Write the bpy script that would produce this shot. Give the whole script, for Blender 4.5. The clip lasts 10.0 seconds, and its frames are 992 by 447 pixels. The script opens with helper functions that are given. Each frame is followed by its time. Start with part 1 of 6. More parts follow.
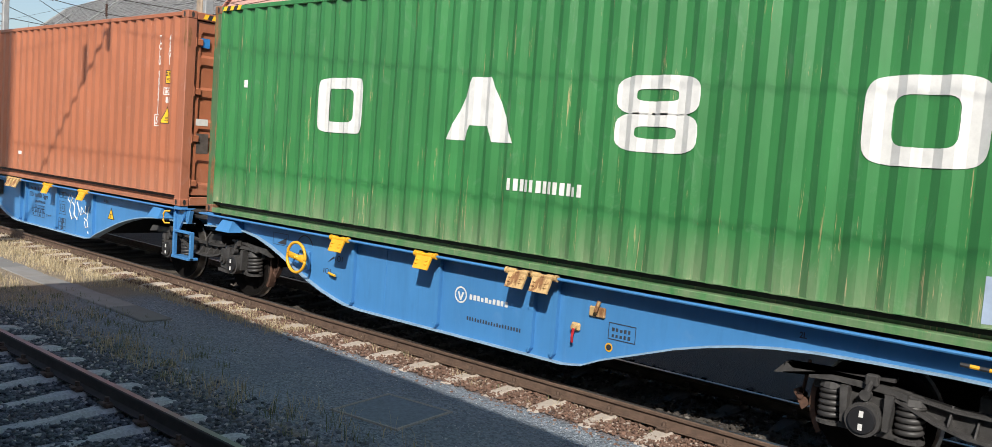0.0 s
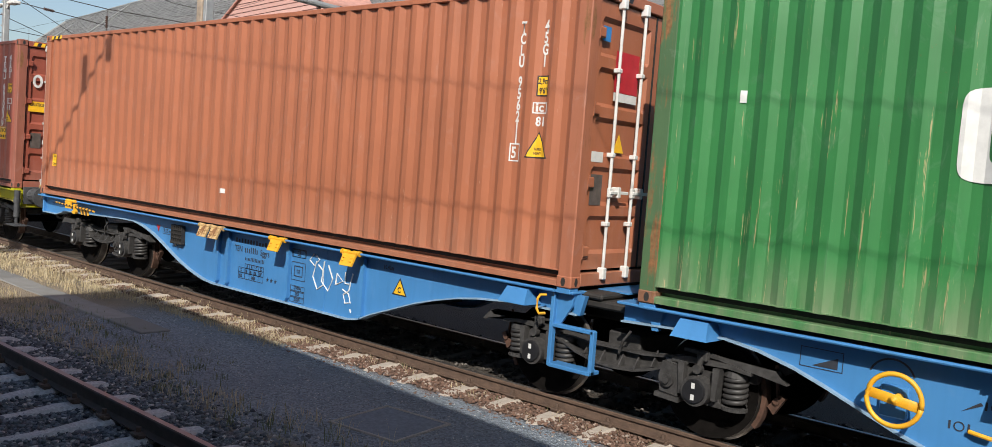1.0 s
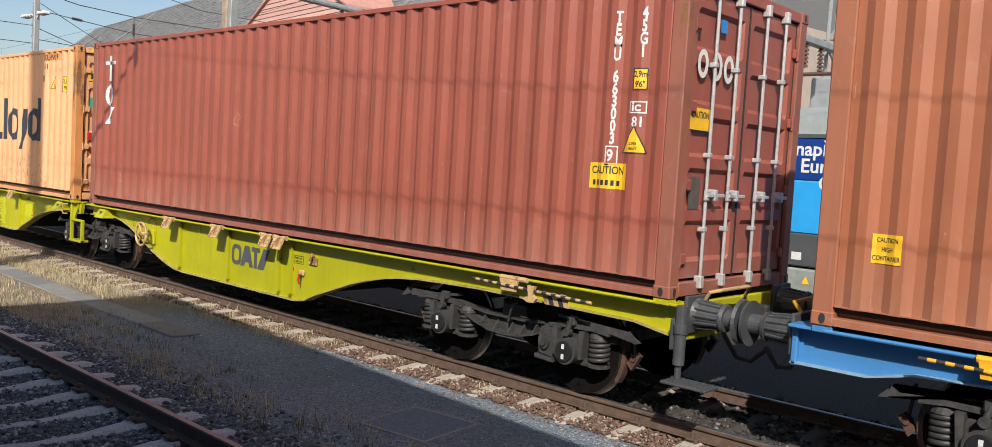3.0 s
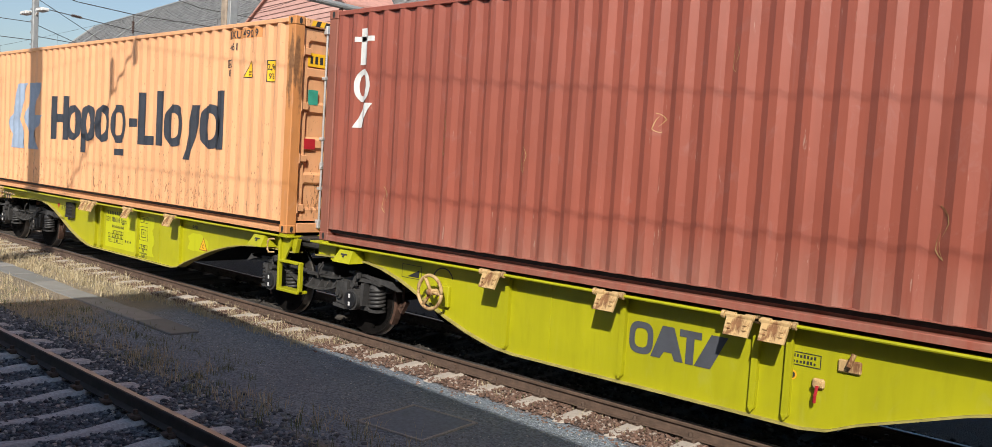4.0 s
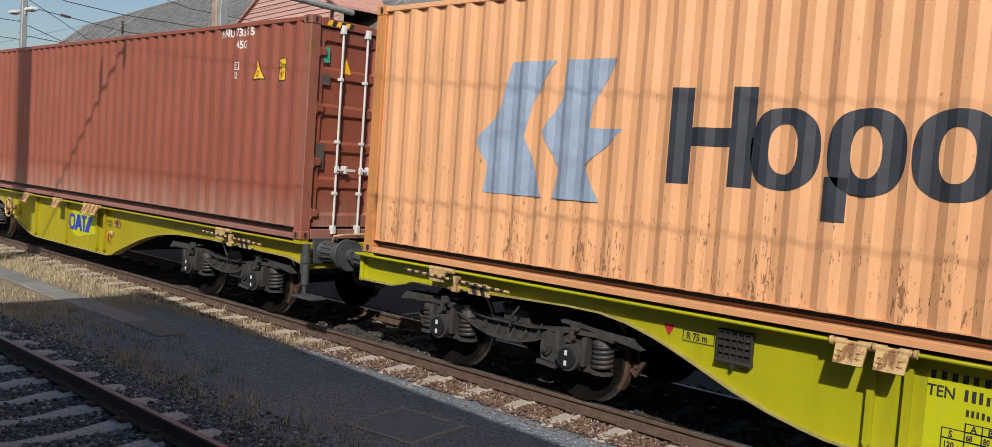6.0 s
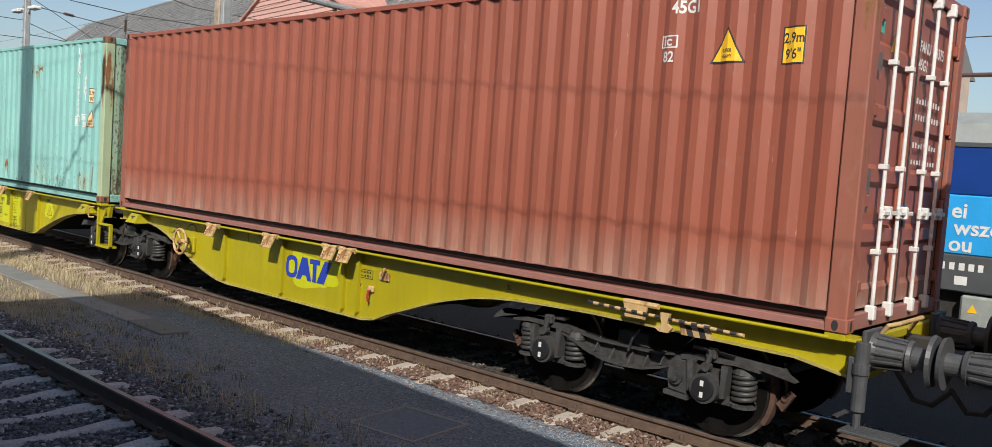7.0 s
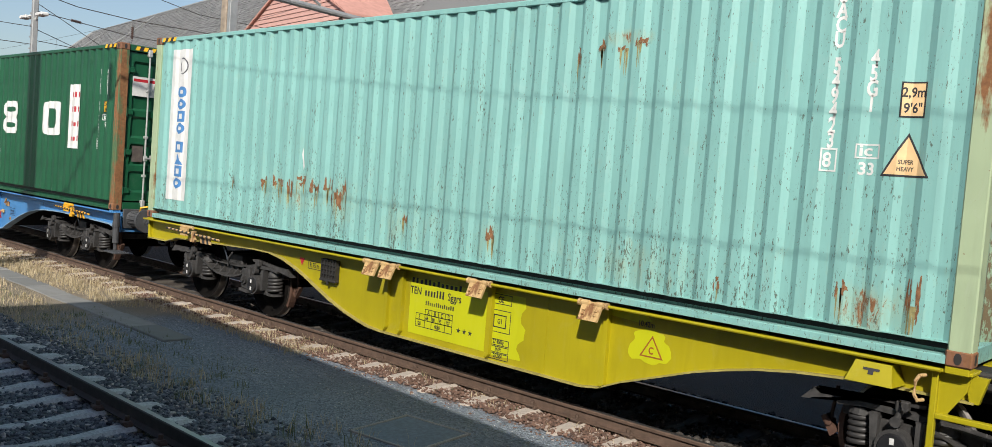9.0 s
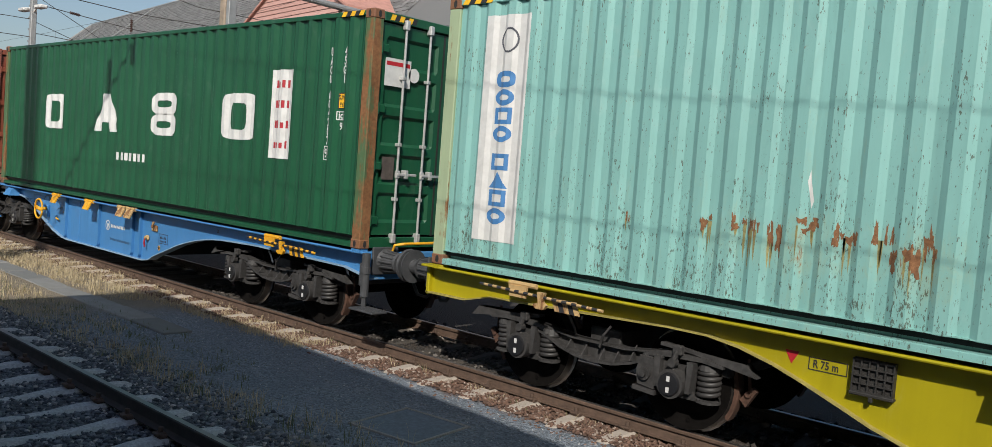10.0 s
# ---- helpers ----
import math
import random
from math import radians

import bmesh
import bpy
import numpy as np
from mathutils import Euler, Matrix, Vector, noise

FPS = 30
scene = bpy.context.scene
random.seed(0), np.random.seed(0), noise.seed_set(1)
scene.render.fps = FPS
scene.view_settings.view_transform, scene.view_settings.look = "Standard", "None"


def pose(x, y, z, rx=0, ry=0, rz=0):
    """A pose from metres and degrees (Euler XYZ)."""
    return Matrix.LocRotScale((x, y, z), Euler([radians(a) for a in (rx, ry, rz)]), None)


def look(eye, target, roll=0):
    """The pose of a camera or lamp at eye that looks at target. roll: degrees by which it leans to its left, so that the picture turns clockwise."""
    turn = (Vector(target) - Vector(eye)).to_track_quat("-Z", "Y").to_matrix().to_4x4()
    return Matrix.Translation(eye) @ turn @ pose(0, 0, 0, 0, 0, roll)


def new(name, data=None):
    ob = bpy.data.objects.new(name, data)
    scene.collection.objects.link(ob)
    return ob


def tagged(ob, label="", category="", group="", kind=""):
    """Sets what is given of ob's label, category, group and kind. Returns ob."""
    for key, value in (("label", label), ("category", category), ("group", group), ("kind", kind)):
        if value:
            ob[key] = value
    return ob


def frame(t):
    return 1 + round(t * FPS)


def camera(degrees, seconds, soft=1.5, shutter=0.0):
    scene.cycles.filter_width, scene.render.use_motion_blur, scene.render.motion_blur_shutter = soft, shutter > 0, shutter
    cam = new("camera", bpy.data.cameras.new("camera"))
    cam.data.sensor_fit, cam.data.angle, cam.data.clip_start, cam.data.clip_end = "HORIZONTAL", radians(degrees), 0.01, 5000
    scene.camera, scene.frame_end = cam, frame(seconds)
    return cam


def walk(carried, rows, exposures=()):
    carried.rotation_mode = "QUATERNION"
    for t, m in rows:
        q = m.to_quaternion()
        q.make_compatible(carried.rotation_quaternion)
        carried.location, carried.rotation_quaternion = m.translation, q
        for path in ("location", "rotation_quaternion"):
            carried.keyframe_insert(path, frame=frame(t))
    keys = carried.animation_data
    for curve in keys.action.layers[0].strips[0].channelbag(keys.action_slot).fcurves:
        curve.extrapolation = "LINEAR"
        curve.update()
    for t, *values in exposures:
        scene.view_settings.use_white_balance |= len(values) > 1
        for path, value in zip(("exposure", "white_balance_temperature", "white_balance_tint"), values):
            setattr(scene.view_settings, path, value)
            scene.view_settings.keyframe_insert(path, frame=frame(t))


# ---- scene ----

# The train runs along x; z = 0 is the rail head of its track, y grows away from the platform.
cam = camera(59.475, 10.0, soft=0.65, shutter=0.0)
EYE_Z = 2.228
FACE = 6.6585           # near face of the containers
CENTRE = FACE + 1.219   # middle of the train's track
NEAR = 2.78             # middle of the track beside the platform
BACK = 14.6             # middle of the track behind the train
VIEW = [  # seconds, yaw, pitch, roll
    (0.0, 40.78, -4.315, 4.30),
    (0.5, 40.75, -3.30, 4.39),
    (1.0, 40.76, -3.54, 4.36),
    (1.5, 41.5, -3.94, 4.10),
    (2.0, 42.195, -3.665, 3.65),
    (2.5, 42.42, -3.65, 3.345),
    (4.0, 42.354, -3.745, 3.59),
    (4.5, 42.04, -3.71, 3.78),
    (5.0, 41.828, -3.57, 3.82),
    (5.5, 41.681, -3.45, 3.99),
    (7.0, 41.865, -3.605, 3.97),
    (7.5, 42.02, -3.553, 4.042),
    (8.0, 42.152, -3.414, 4.182),
    (8.5, 42.237, -3.291, 4.328),
    (9.0, 42.152, -3.01, 4.44),
    (9.5, 42.026, -3.355, 4.425),
    (10.0, 42.09, -3.458, 4.47),
]
walk(cam, [(t, pose(0, 0, EYE_Z, 90 + p, 0, yaw) @ pose(0, 0, 0, 0, 0, r)) for t, yaw, p, r in VIEW],
     exposures=[(0, 0.39), (1, 0.24), (2, 0.22), (2.5, 0.30), (4, 0.27), (4.5, 0.23), (5, 0.18), (5.5, -0.10), (7, 0.16), (7.5, 0.35), (8, 0.36), (8.5, 0.22), (9, 0.22), (9.5, -0.09), (10, -0.10)])


def run(t):
    """How far the train has come along x after t seconds."""
    q = (t - 5) / 5
    return 24.304 + 35.042 * q - 0.38 * q * q - 0.034 * q ** 3 - 0.152 * q ** 4


# ---- light: a clear morning, the sun behind the platform ----
SUN = Vector((0.72, -1.0, 0.93)).normalized()
world = bpy.data.worlds.new("sky")
scene.world = world
world.use_nodes = True
wn = world.node_tree.nodes
sky = wn.new("ShaderNodeTexSky")
sky.sky_type = 'NISHITA'
sky.sun_disc = False
sky.sun_elevation = math.asin(SUN.z)
sky.sun_rotation = math.atan2(SUN.x, SUN.y)
sky.air_density, sky.dust_density, sky.ozone_density = 1.0, 1.8, 1.4
wn["Background"].inputs["Strength"].default_value = 0.106
world.node_tree.links.new(sky.outputs["Color"], wn["Background"].inputs["Color"])
sun = new("sun", bpy.data.lights.new("sun", "SUN"))
sun.data.energy, sun.data.angle, sun.data.color = 4.5, radians(0.53), (1.0, 0.95, 0.87)
sun.matrix_world = look(SUN * 50, (0, 0, 0))

# ---- materials ----


class Nodes:
    """A small builder of node materials."""

    def __init__(self, name):
        self.m = bpy.data.materials.new(name)
        self.m.use_nodes = True
        self.t = self.m.node_tree
        self.b = self.t.nodes["Principled BSDF"]
        self.co = self.t.nodes.new("ShaderNodeTexCoord").outputs["Object"]

    def put(self, where, value):
        if isinstance(value, bpy.types.NodeSocket):
            self.t.links.new(value, where)
        elif isinstance(value, tuple) and len(value) == 3 and where.type == "RGBA":
            where.default_value = (*value, 1)
        else:
            where.default_value = value

    def scaled(self, s):
        n = self.t.nodes.new("ShaderNodeMapping")
        n.inputs["Scale"].default_value = s
        self.t.links.new(self.co, n.inputs["Vector"])
        return n.outputs["Vector"]

    def noise(self, scale, detail=4.0, stretch=(1, 1, 1), rough=0.55, warp=0.0):
        n = self.t.nodes.new("ShaderNodeTexNoise")
        self.put(n.inputs["Vector"], self.scaled(stretch))
        for k, v in (("Scale", scale), ("Detail", detail), ("Roughness", rough), ("Distortion", warp)):
            n.inputs[k].default_value = v
        return n.outputs["Fac"]

    def cells(self, scale, stretch=(1, 1, 1), out="Color"):
        n = self.t.nodes.new("ShaderNodeTexVoronoi")
        self.put(n.inputs["Vector"], self.scaled(stretch))
        n.inputs["Scale"].default_value = scale
        return n.outputs[out]

    def ramp(self, fac, lo, hi, a=0.0, b=1.0):
        n = self.t.nodes.new("ShaderNodeMapRange")
        self.put(n.inputs["Value"], fac)
        for k, v in (("From Min", lo), ("From Max", hi), ("To Min", a), ("To Max", b)):
            n.inputs[k].default_value = v
        return n.outputs["Result"]

    def math(self, op, a, b=0.0):
        n = self.t.nodes.new("ShaderNodeMath")
        n.operation = op
        self.put(n.inputs[0], a)
        self.put(n.inputs[1], b)
        return n.outputs[0]

    def mix(self, fac, a, b, how="MIX"):
        n = self.t.nodes.new("ShaderNodeMix")
        n.data_type, n.blend_type = "RGBA", how
        self.put(n.inputs[0], fac)
        self.put(n.inputs[6], a)
        self.put(n.inputs[7], b)
        return n.outputs[2]

    def axis(self, which):
        n = self.t.nodes.new("ShaderNodeSeparateXYZ")
        self.t.links.new(self.co, n.inputs[0])
        return n.outputs[which]

    def chance(self):
        return self.t.nodes.new("ShaderNodeObjectInfo").outputs["Random"]

    def island(self):
        return self.t.nodes.new("ShaderNodeNewGeometry").outputs["Random Per Island"]

    def bump(self, height, strength, distance):
        n = self.t.nodes.new("ShaderNodeBump")
        self.put(n.inputs["Height"], height)
        n.inputs["Strength"].default_value, n.inputs["Distance"].default_value = strength, distance
        self.put(self.b.inputs["Normal"], n.outputs[0])

    def done(self, colour, rough=0.6, metal=0.0, spec=0.5):
        self.put(self.b.inputs["Base Color"], colour)
        self.put(self.b.inputs["Roughness"], rough)
        self.put(self.b.inputs["Metallic"], metal)
        self.b.inputs["Specular IOR Level"].default_value = spec
        return self.m


def tone(c, k):
    return tuple(min(1.0, v * k) for v in c)


RUST = (0.15, 0.06, 0.024)


def paint(name, colour, fade=0.25, rust=0.0, rough=0.45, streak=0.3, chips=0.3, seed=0.0, zones=(), low=0.0, nicks=0.0, tall=9, fleck_c=(0.12, 0.048, 0.02), fine=30, dust=0.0):
    """Weathered paint on steel: faded patches, rain streaks, chips and rust."""
    n = Nodes(name)
    big = n.noise(0.7 + seed * 0.13, 4)
    c = n.mix(n.ramp(big, 0.3, 0.7), tone(colour, 1 - fade * 0.55), tone(colour, 1 + fade * 0.35))
    rain = n.noise(1.0, 5, (9, 9, 0.35), 0.6)
    c = n.mix(n.ramp(rain, 0.45, 0.8, 0, streak), c, tone(colour, 0.55))
    pale = n.noise(1.0, 6, (14, 14, 0.6), 0.7)
    c = n.mix(n.ramp(pale, 0.62, 0.78, 0, chips * 0.55), c, tuple(v * 0.6 + 0.22 for v in colour))
    scuff = n.noise(3.5, 7, (1, 1, 0.55), 0.72, 1.8)
    c = n.mix(n.ramp(scuff, 0.56, 0.70, 0, 0.12 + chips * 0.35), c, tuple(v * 0.75 + 0.13 for v in colour))
    grime = n.noise(1.9, 6, (2.5, 2.5, 0.5), 0.65, 0.8)
    c = n.mix(n.ramp(grime, 0.52, 0.72, 0, 0.30), c, tone(colour, 0.62))
    grit = n.noise(26, 5, (1, 1, 0.8), 0.75)
    c = n.mix(n.ramp(grit, 0.66, 0.72, 0, chips), c, tone(RUST, 1.3))
    r = rough
    if rust:
        where = n.math("ADD", n.math("MULTIPLY", n.noise(1.3 + seed, 6, (1, 1, 0.6), 0.65), 0.6), n.math("MULTIPLY", n.noise(3.0, 6, (3.2, 3.2, 0.25), 0.7), 0.4))
        if zones:
            where = n.math("ADD", n.math("MULTIPLY", where, 0.45), n.math("MULTIPLY", n.noise(2.6, 8, (5, 5, 1.5), 0.78, 1.2), 0.55))
        for zx, zz, rx, rz, boost in zones:
            dx = n.math("DIVIDE", n.math("SUBTRACT", n.axis(0), zx), rx)
            dz = n.math("DIVIDE", n.math("SUBTRACT", n.axis(2), zz), rz)
            d = n.math("ADD", n.math("POWER", n.math("ABSOLUTE", dx), 4.0), n.math("POWER", n.math("ABSOLUTE", dz), 2.0))
            where = n.math("ADD", where, n.ramp(d, 0.1, 1.0, boost, 0.0))
        if low:
            where = n.math("ADD", where, n.ramp(n.axis(2), 0.3, 1.1, low, 0.0))
        mask = n.ramp(where, 0.72 - 0.2 * rust, 0.77 - 0.2 * rust)
        if zones:
            c = n.mix(n.ramp(where, 0.60 - 0.2 * rust, 0.74 - 0.2 * rust, 0, 0.55), c, n.mix(0.5, colour, (0.36, 0.30, 0.10)))
        c = n.mix(mask, c, n.mix(n.noise(24, 5), tone(RUST, 0.5), (0.36, 0.17, 0.07)))
        r = n.ramp(mask, 0, 1, rough, 0.9)
    if nicks:
        fleck = n.math("ADD", n.noise(1.0, 5, (fine, fine, tall), 0.7), n.ramp(n.axis(2), 0.3, 1.3, low * 1.6, 0.0))
        fleck = n.math("ADD", fleck, n.ramp(n.noise(1.7, 5, (2.2, 2.2, 0.7), 0.6), 0.35, 0.72, -0.06, 0.07))
        c = n.mix(n.ramp(fleck, 0.74 - 0.1 * nicks, 0.78 - 0.1 * nicks, 0, 0.8), c, fleck_c)
    if dust:
        band = n.math("MULTIPLY", n.ramp(n.axis(2), 0.16, 0.62, 1.0, 0.0), n.ramp(n.noise(1.2, 6, (6, 6, 1.0), 0.65), 0.30, 0.62, 0.0, dust))
        c = n.mix(band, c, (0.42, 0.35, 0.28))
    n.bump(n.math("ADD", n.noise(2.2, 3), n.math("MULTIPLY", grit, 0.12)), 0.35, 0.012)
    return n.done(c, r)


def plain(name, colour, rough=0.5, metal=0.0, vary=0.15, scale=8.0, bump=0.2, depth=0.004, spec=0.5):
    n = Nodes(name)
    f = n.noise(scale, 6, rough=0.65)
    c = n.mix(n.ramp(f, 0.3, 0.7), tone(colour, 1 - vary), tone(colour, 1 + vary))
    c = n.mix(n.ramp(n.noise(scale * 0.17, 3), 0.4, 0.75, 0, vary), c, tone(colour, 0.6))
    n.bump(f, bump, depth)
    return n.done(c, rough, metal, spec)


def stony(name, dark, light, scale, bump=0.8, depth=0.02, rough=0.9, patch=(0.3, 0.3, 0.3), amount=0.0):
    n = Nodes(name)
    cell = n.cells(scale)
    sep = n.t.nodes.new("ShaderNodeSeparateColor")
    n.t.links.new(cell, sep.inputs[0])
    c = n.mix(sep.outputs[0], dark, light)
    c = n.mix(n.ramp(n.noise(0.8, 5), 0.4, 0.7, 0, amount), c, patch)
    n.bump(n.math("ADD", n.cells(scale, out="Distance"), n.noise(scale * 2, 3)), bump, depth)
    return n.done(c, rough)


M_BLACK = plain("black_steel", (0.028, 0.026, 0.024), 0.65, 0.0, 0.35, 14)
M_BOGIE = plain("bogie_steel", (0.050, 0.048, 0.047), 0.6, 0.0, 0.45, 11, 0.5, 0.006, spec=0.3)
M_COVER = plain("axle_cover_black", (0.018, 0.018, 0.02), 0.35, 0.0, 0.2, 12)
M_SPRING = plain("spring_steel", (0.04, 0.038, 0.037), 0.5, 0.0, 0.2, 9)
M_BUFFER = plain("buffer_paint", (0.06, 0.062, 0.066), 0.5, 0.0, 0.25, 7)
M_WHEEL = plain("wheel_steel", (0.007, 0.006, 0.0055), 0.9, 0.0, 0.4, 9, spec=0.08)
M_TREAD = plain("wheel_tread", (0.30, 0.28, 0.26), 0.3, 0.9, 0.2, 20)
M_RUSTY = plain("brown_rust", (0.085, 0.043, 0.028), 0.8, 0.0, 0.4, 12)
M_WHITE = plain("white_paint", (0.64, 0.64, 0.62), 0.5, 0.0, 0.12, 7, 0.05)
M_INK = plain("black_lettering", (0.025, 0.025, 0.028), 0.6, 0.0, 0.1, 12, 0.05)
M_NAVY = plain("navy_lettering", (0.032, 0.037, 0.050), 0.55, 0.0, 0.25, 6, 0.05)
M_SLATE = plain("greyblue_emblem", (0.27, 0.34, 0.45), 0.55, 0.0, 0.2, 3, 0.05)
M_LOGOBLUE = plain("blue_lettering", (0.02, 0.05, 0.36), 0.5, 0.0, 0.15, 6, 0.05)
M_FADEBLUE = plain("faded_blue_lettering", (0.06, 0.20, 0.44), 0.55, 0.0, 0.15, 6, 0.05)
M_GREYTXT = plain("dark_grey_lettering", (0.07, 0.075, 0.09), 0.55, 0.0, 0.15, 6, 0.05)
M_REDTXT = plain("red_lettering", (0.40, 0.03, 0.04), 0.55, 0.0, 0.15, 6, 0.05)
M_BROWNTXT = plain("brown_lettering", (0.30, 0.09, 0.02), 0.55, 0.0, 0.15, 6, 0.05)
M_YELLOW = plain("yellow_sticker", (0.85, 0.48, 0.02), 0.5, 0.0, 0.12, 8, 0.05)
M_PALECREAM = plain("cream_sticker", (0.76, 0.52, 0.27), 0.5, 0.0, 0.12, 8, 0.05)
M_SAFETY = paint("safety_yellow", (0.80, 0.40, 0.02), 0.25, 0.15, 0.5, 0.4, 0.6)
M_CREAM = paint("faded_cream_yellow", (0.54, 0.36, 0.16), 0.4, 0.95, 0.65, 0.6, 0.9, 1.9)
M_PLATE = plain("data_plate", (0.12, 0.10, 0.09), 0.5, 0.2, 0.3, 10)
M_ZINC = plain("galvanised_rod", (0.52, 0.52, 0.51), 0.42, 0.35, 0.15, 18)
M_GREEN_ST = plain("green_sticker", (0.05, 0.35, 0.25), 0.5)
M_BLUE_ST = plain("blue_sticker", (0.03, 0.20, 0.50), 0.5)
M_RED_ST = plain("red_sticker", (0.45, 0.02, 0.03), 0.5)
M_CONCRETE = stony("sleeper_concrete", (0.36, 0.37, 0.37), (0.53, 0.54, 0.54), 60, 0.3, 0.004)
M_SLAB = stony("slab_concrete", (0.25, 0.24, 0.22), (0.36, 0.34, 0.31), 70, 0.3, 0.004)
M_RAIL = plain("rail_rust", (0.108, 0.069, 0.049), 0.75, 0.0, 0.35, 10)
# darker copy of the rail rust: canopy shade on the near rails, painted in
M_RAIL_SHADED = plain("shaded_rail", (0.045, 0.034, 0.029), 0.7, 0.0, 0.35, 10)
M_RAILTOP = plain("rail_head", (0.36, 0.35, 0.345), 0.46, 1.0, 0.15, 5)
M_GALV = plain("galvanised_mast", (0.36, 0.37, 0.37), 0.55, 0.4, 0.15, 5)
M_WIRE = plain("copper_wire", (0.10, 0.09, 0.085), 0.5, 0.5, 0.1, 9)
M_PORCELAIN = plain("insulator", (0.10, 0.06, 0.05), 0.3, 0.0, 0.1, 9)

# ---- mesh helpers ----


def part(name, bm, material, parent=None, label="", smooth=False):
    """Links a bmesh as one mesh object under a thing or a part."""
    me = bpy.data.meshes.new(name)
    bmesh.ops.recalc_face_normals(bm, faces=bm.faces[:])
    bm.to_mesh(me)
    bm.free()
    for m in material if isinstance(material, (list, tuple)) else [material]:
        me.materials.append(m)
    if smooth:
        me.shade_smooth()
    return place(name, me, parent, label)


def place(name, me, parent=None, label="", at=None):
    ob = new(name, me)
    if parent is not None:
        ob.parent = parent
    if at is not None:
        ob.matrix_basis = at
    if label:
        ob["label"] = label
    return ob


def box(bm, x0, x1, y0, y1, z0, z1, bevel=0.0, mat=0):
    made = bmesh.ops.create_cube(bm, size=1, matrix=Matrix.LocRotScale(((x0 + x1) / 2, (y0 + y1) / 2, (z0 + z1) / 2), None, (abs(x1 - x0), abs(y1 - y0), abs(z1 - z0))))
    faces = {f for v in made["verts"] for f in v.link_faces}
    if bevel:
        edges = list({e for f in faces for e in f.edges})
        out = bmesh.ops.bevel(bm, geom=edges, offset=bevel, segments=1, affect='EDGES')
        faces = set(out["faces"]) | {f for f in faces if f.is_valid}
    for f in faces:
        f.material_index = mat
    return bm


def B():
    return bmesh.new()


def boxes(*rows, bevel=0.0):
    bm = bmesh.new()
    for r in rows:
        box(bm, *r, bevel=bevel)
    return bm


def rod(bm, a, b, r, n=10, r2=None, mat=0):
    a, b = Vector(a), Vector(b)
    d = b - a
    made = bmesh.ops.create_cone(bm, cap_ends=True, segments=n, radius1=r, radius2=r if r2 is None else r2, depth=d.length,
                                 matrix=Matrix.Translation((a + b) / 2) @ d.to_track_quat("Z", "Y").to_matrix().to_4x4())
    for f in {f for v in made["verts"] for f in v.link_faces}:
        f.material_index = mat
    return bm


def pipe(bm, points, r, n=8, mat=0):
    """A round bar through the points."""
    ring = []
    points = [Vector(p) for p in points]
    for i, p in enumerate(points):
        d = (points[min(i + 1, len(points) - 1)] - points[max(i - 1, 0)]).normalized()
        side = d.cross(Vector((0, 0, 1)))
        if side.length < 0.05:
            side = d.cross(Vector((0, 1, 0)))
        side.normalize()
        up = side.cross(d)
        ring.append([bm.verts.new(p + r * (math.cos(a) * side + math.sin(a) * up)) for a in [2 * math.pi * k / n for k in range(n)]])
    for p, q in zip(ring, ring[1:]):
        for k in range(n):
            bm.faces.new((p[k], p[(k + 1) % n], q[(k + 1) % n], q[k])).material_index = mat
    bm.faces.new(ring[0]).material_index = mat
    bm.faces.new(ring[-1][::-1]).material_index = mat
    return bm


def slab(bm, outline, y0, y1, mat=0):
    """A plate with the outline (x, z), from y0 to y1."""
    a = [bm.verts.new((x, y0, z)) for x, z in outline]
    b = [bm.verts.new((x, y1, z)) for x, z in outline]
    fs = [bm.faces.new(a), bm.faces.new(b[::-1])]
    for i in range(len(a)):
        j = (i + 1) % len(a)
        fs.append(bm.faces.new((a[j], a[i], b[i], b[j])))
    for f in fs:
        f.material_index = mat
    return bm


def sweep_x(bm, outline, x0, x1, mat=0):
    """A profile (y, z) drawn out along x."""
    a = [bm.verts.new((x0, y, z)) for y, z in outline]
    b = [bm.verts.new((x1, y, z)) for y, z in outline]
    fs = [bm.faces.new(a), bm.faces.new(b[::-1])]
    for i in range(len(a)):
        j = (i + 1) % len(a)
        fs.append(bm.faces.new((a[j], a[i], b[i], b[j])))
    for f in fs:
        f.material_index = mat
    return bm


def strip(bm, path, y0, y1, thick, mat=0):
    """A flange that follows the path (x, z)."""
    up = [(x, z + thick) for x, z in path]
    return slab(bm, list(path) + up[::-1], y0, y1, mat)


def word(text, size, wide=1.0, bold=0.0, spacing=1.0):
    """The flat mesh of a line of writing, upright in x and z, from (0, 0, 0) to the right."""
    cu = bpy.data.curves.new("word", "FONT")
    cu.body, cu.size, cu.offset, cu.space_character, cu.resolution_u = text, size, bold, spacing, 3
    ob = bpy.data.objects.new("word", cu)
    me = bpy.data.meshes.new_from_object(ob)
    bpy.data.objects.remove(ob)
    bm = bmesh.new()
    bm.from_mesh(me)
    bpy.data.meshes.remove(me)
    for v in bm.verts:
        v.co = Vector((v.co.x * wide, 0, v.co.y))
    return bm


def width_of(bm):
    xs = [v.co.x for v in bm.verts]
    return (min(xs), max(xs)) if xs else (0, 0)


def poly(bm, pts, mat=0):
    """A flat shape (x, z) at y = 0."""
    f = bm.faces.new([bm.verts.new((x, 0, z)) for x, z in pts])
    f.material_index = mat
    return bm


def rect(bm, x0, x1, z0, z1):
    return poly(bm, [(x0, z0), (x1, z0), (x1, z1), (x0, z1)])


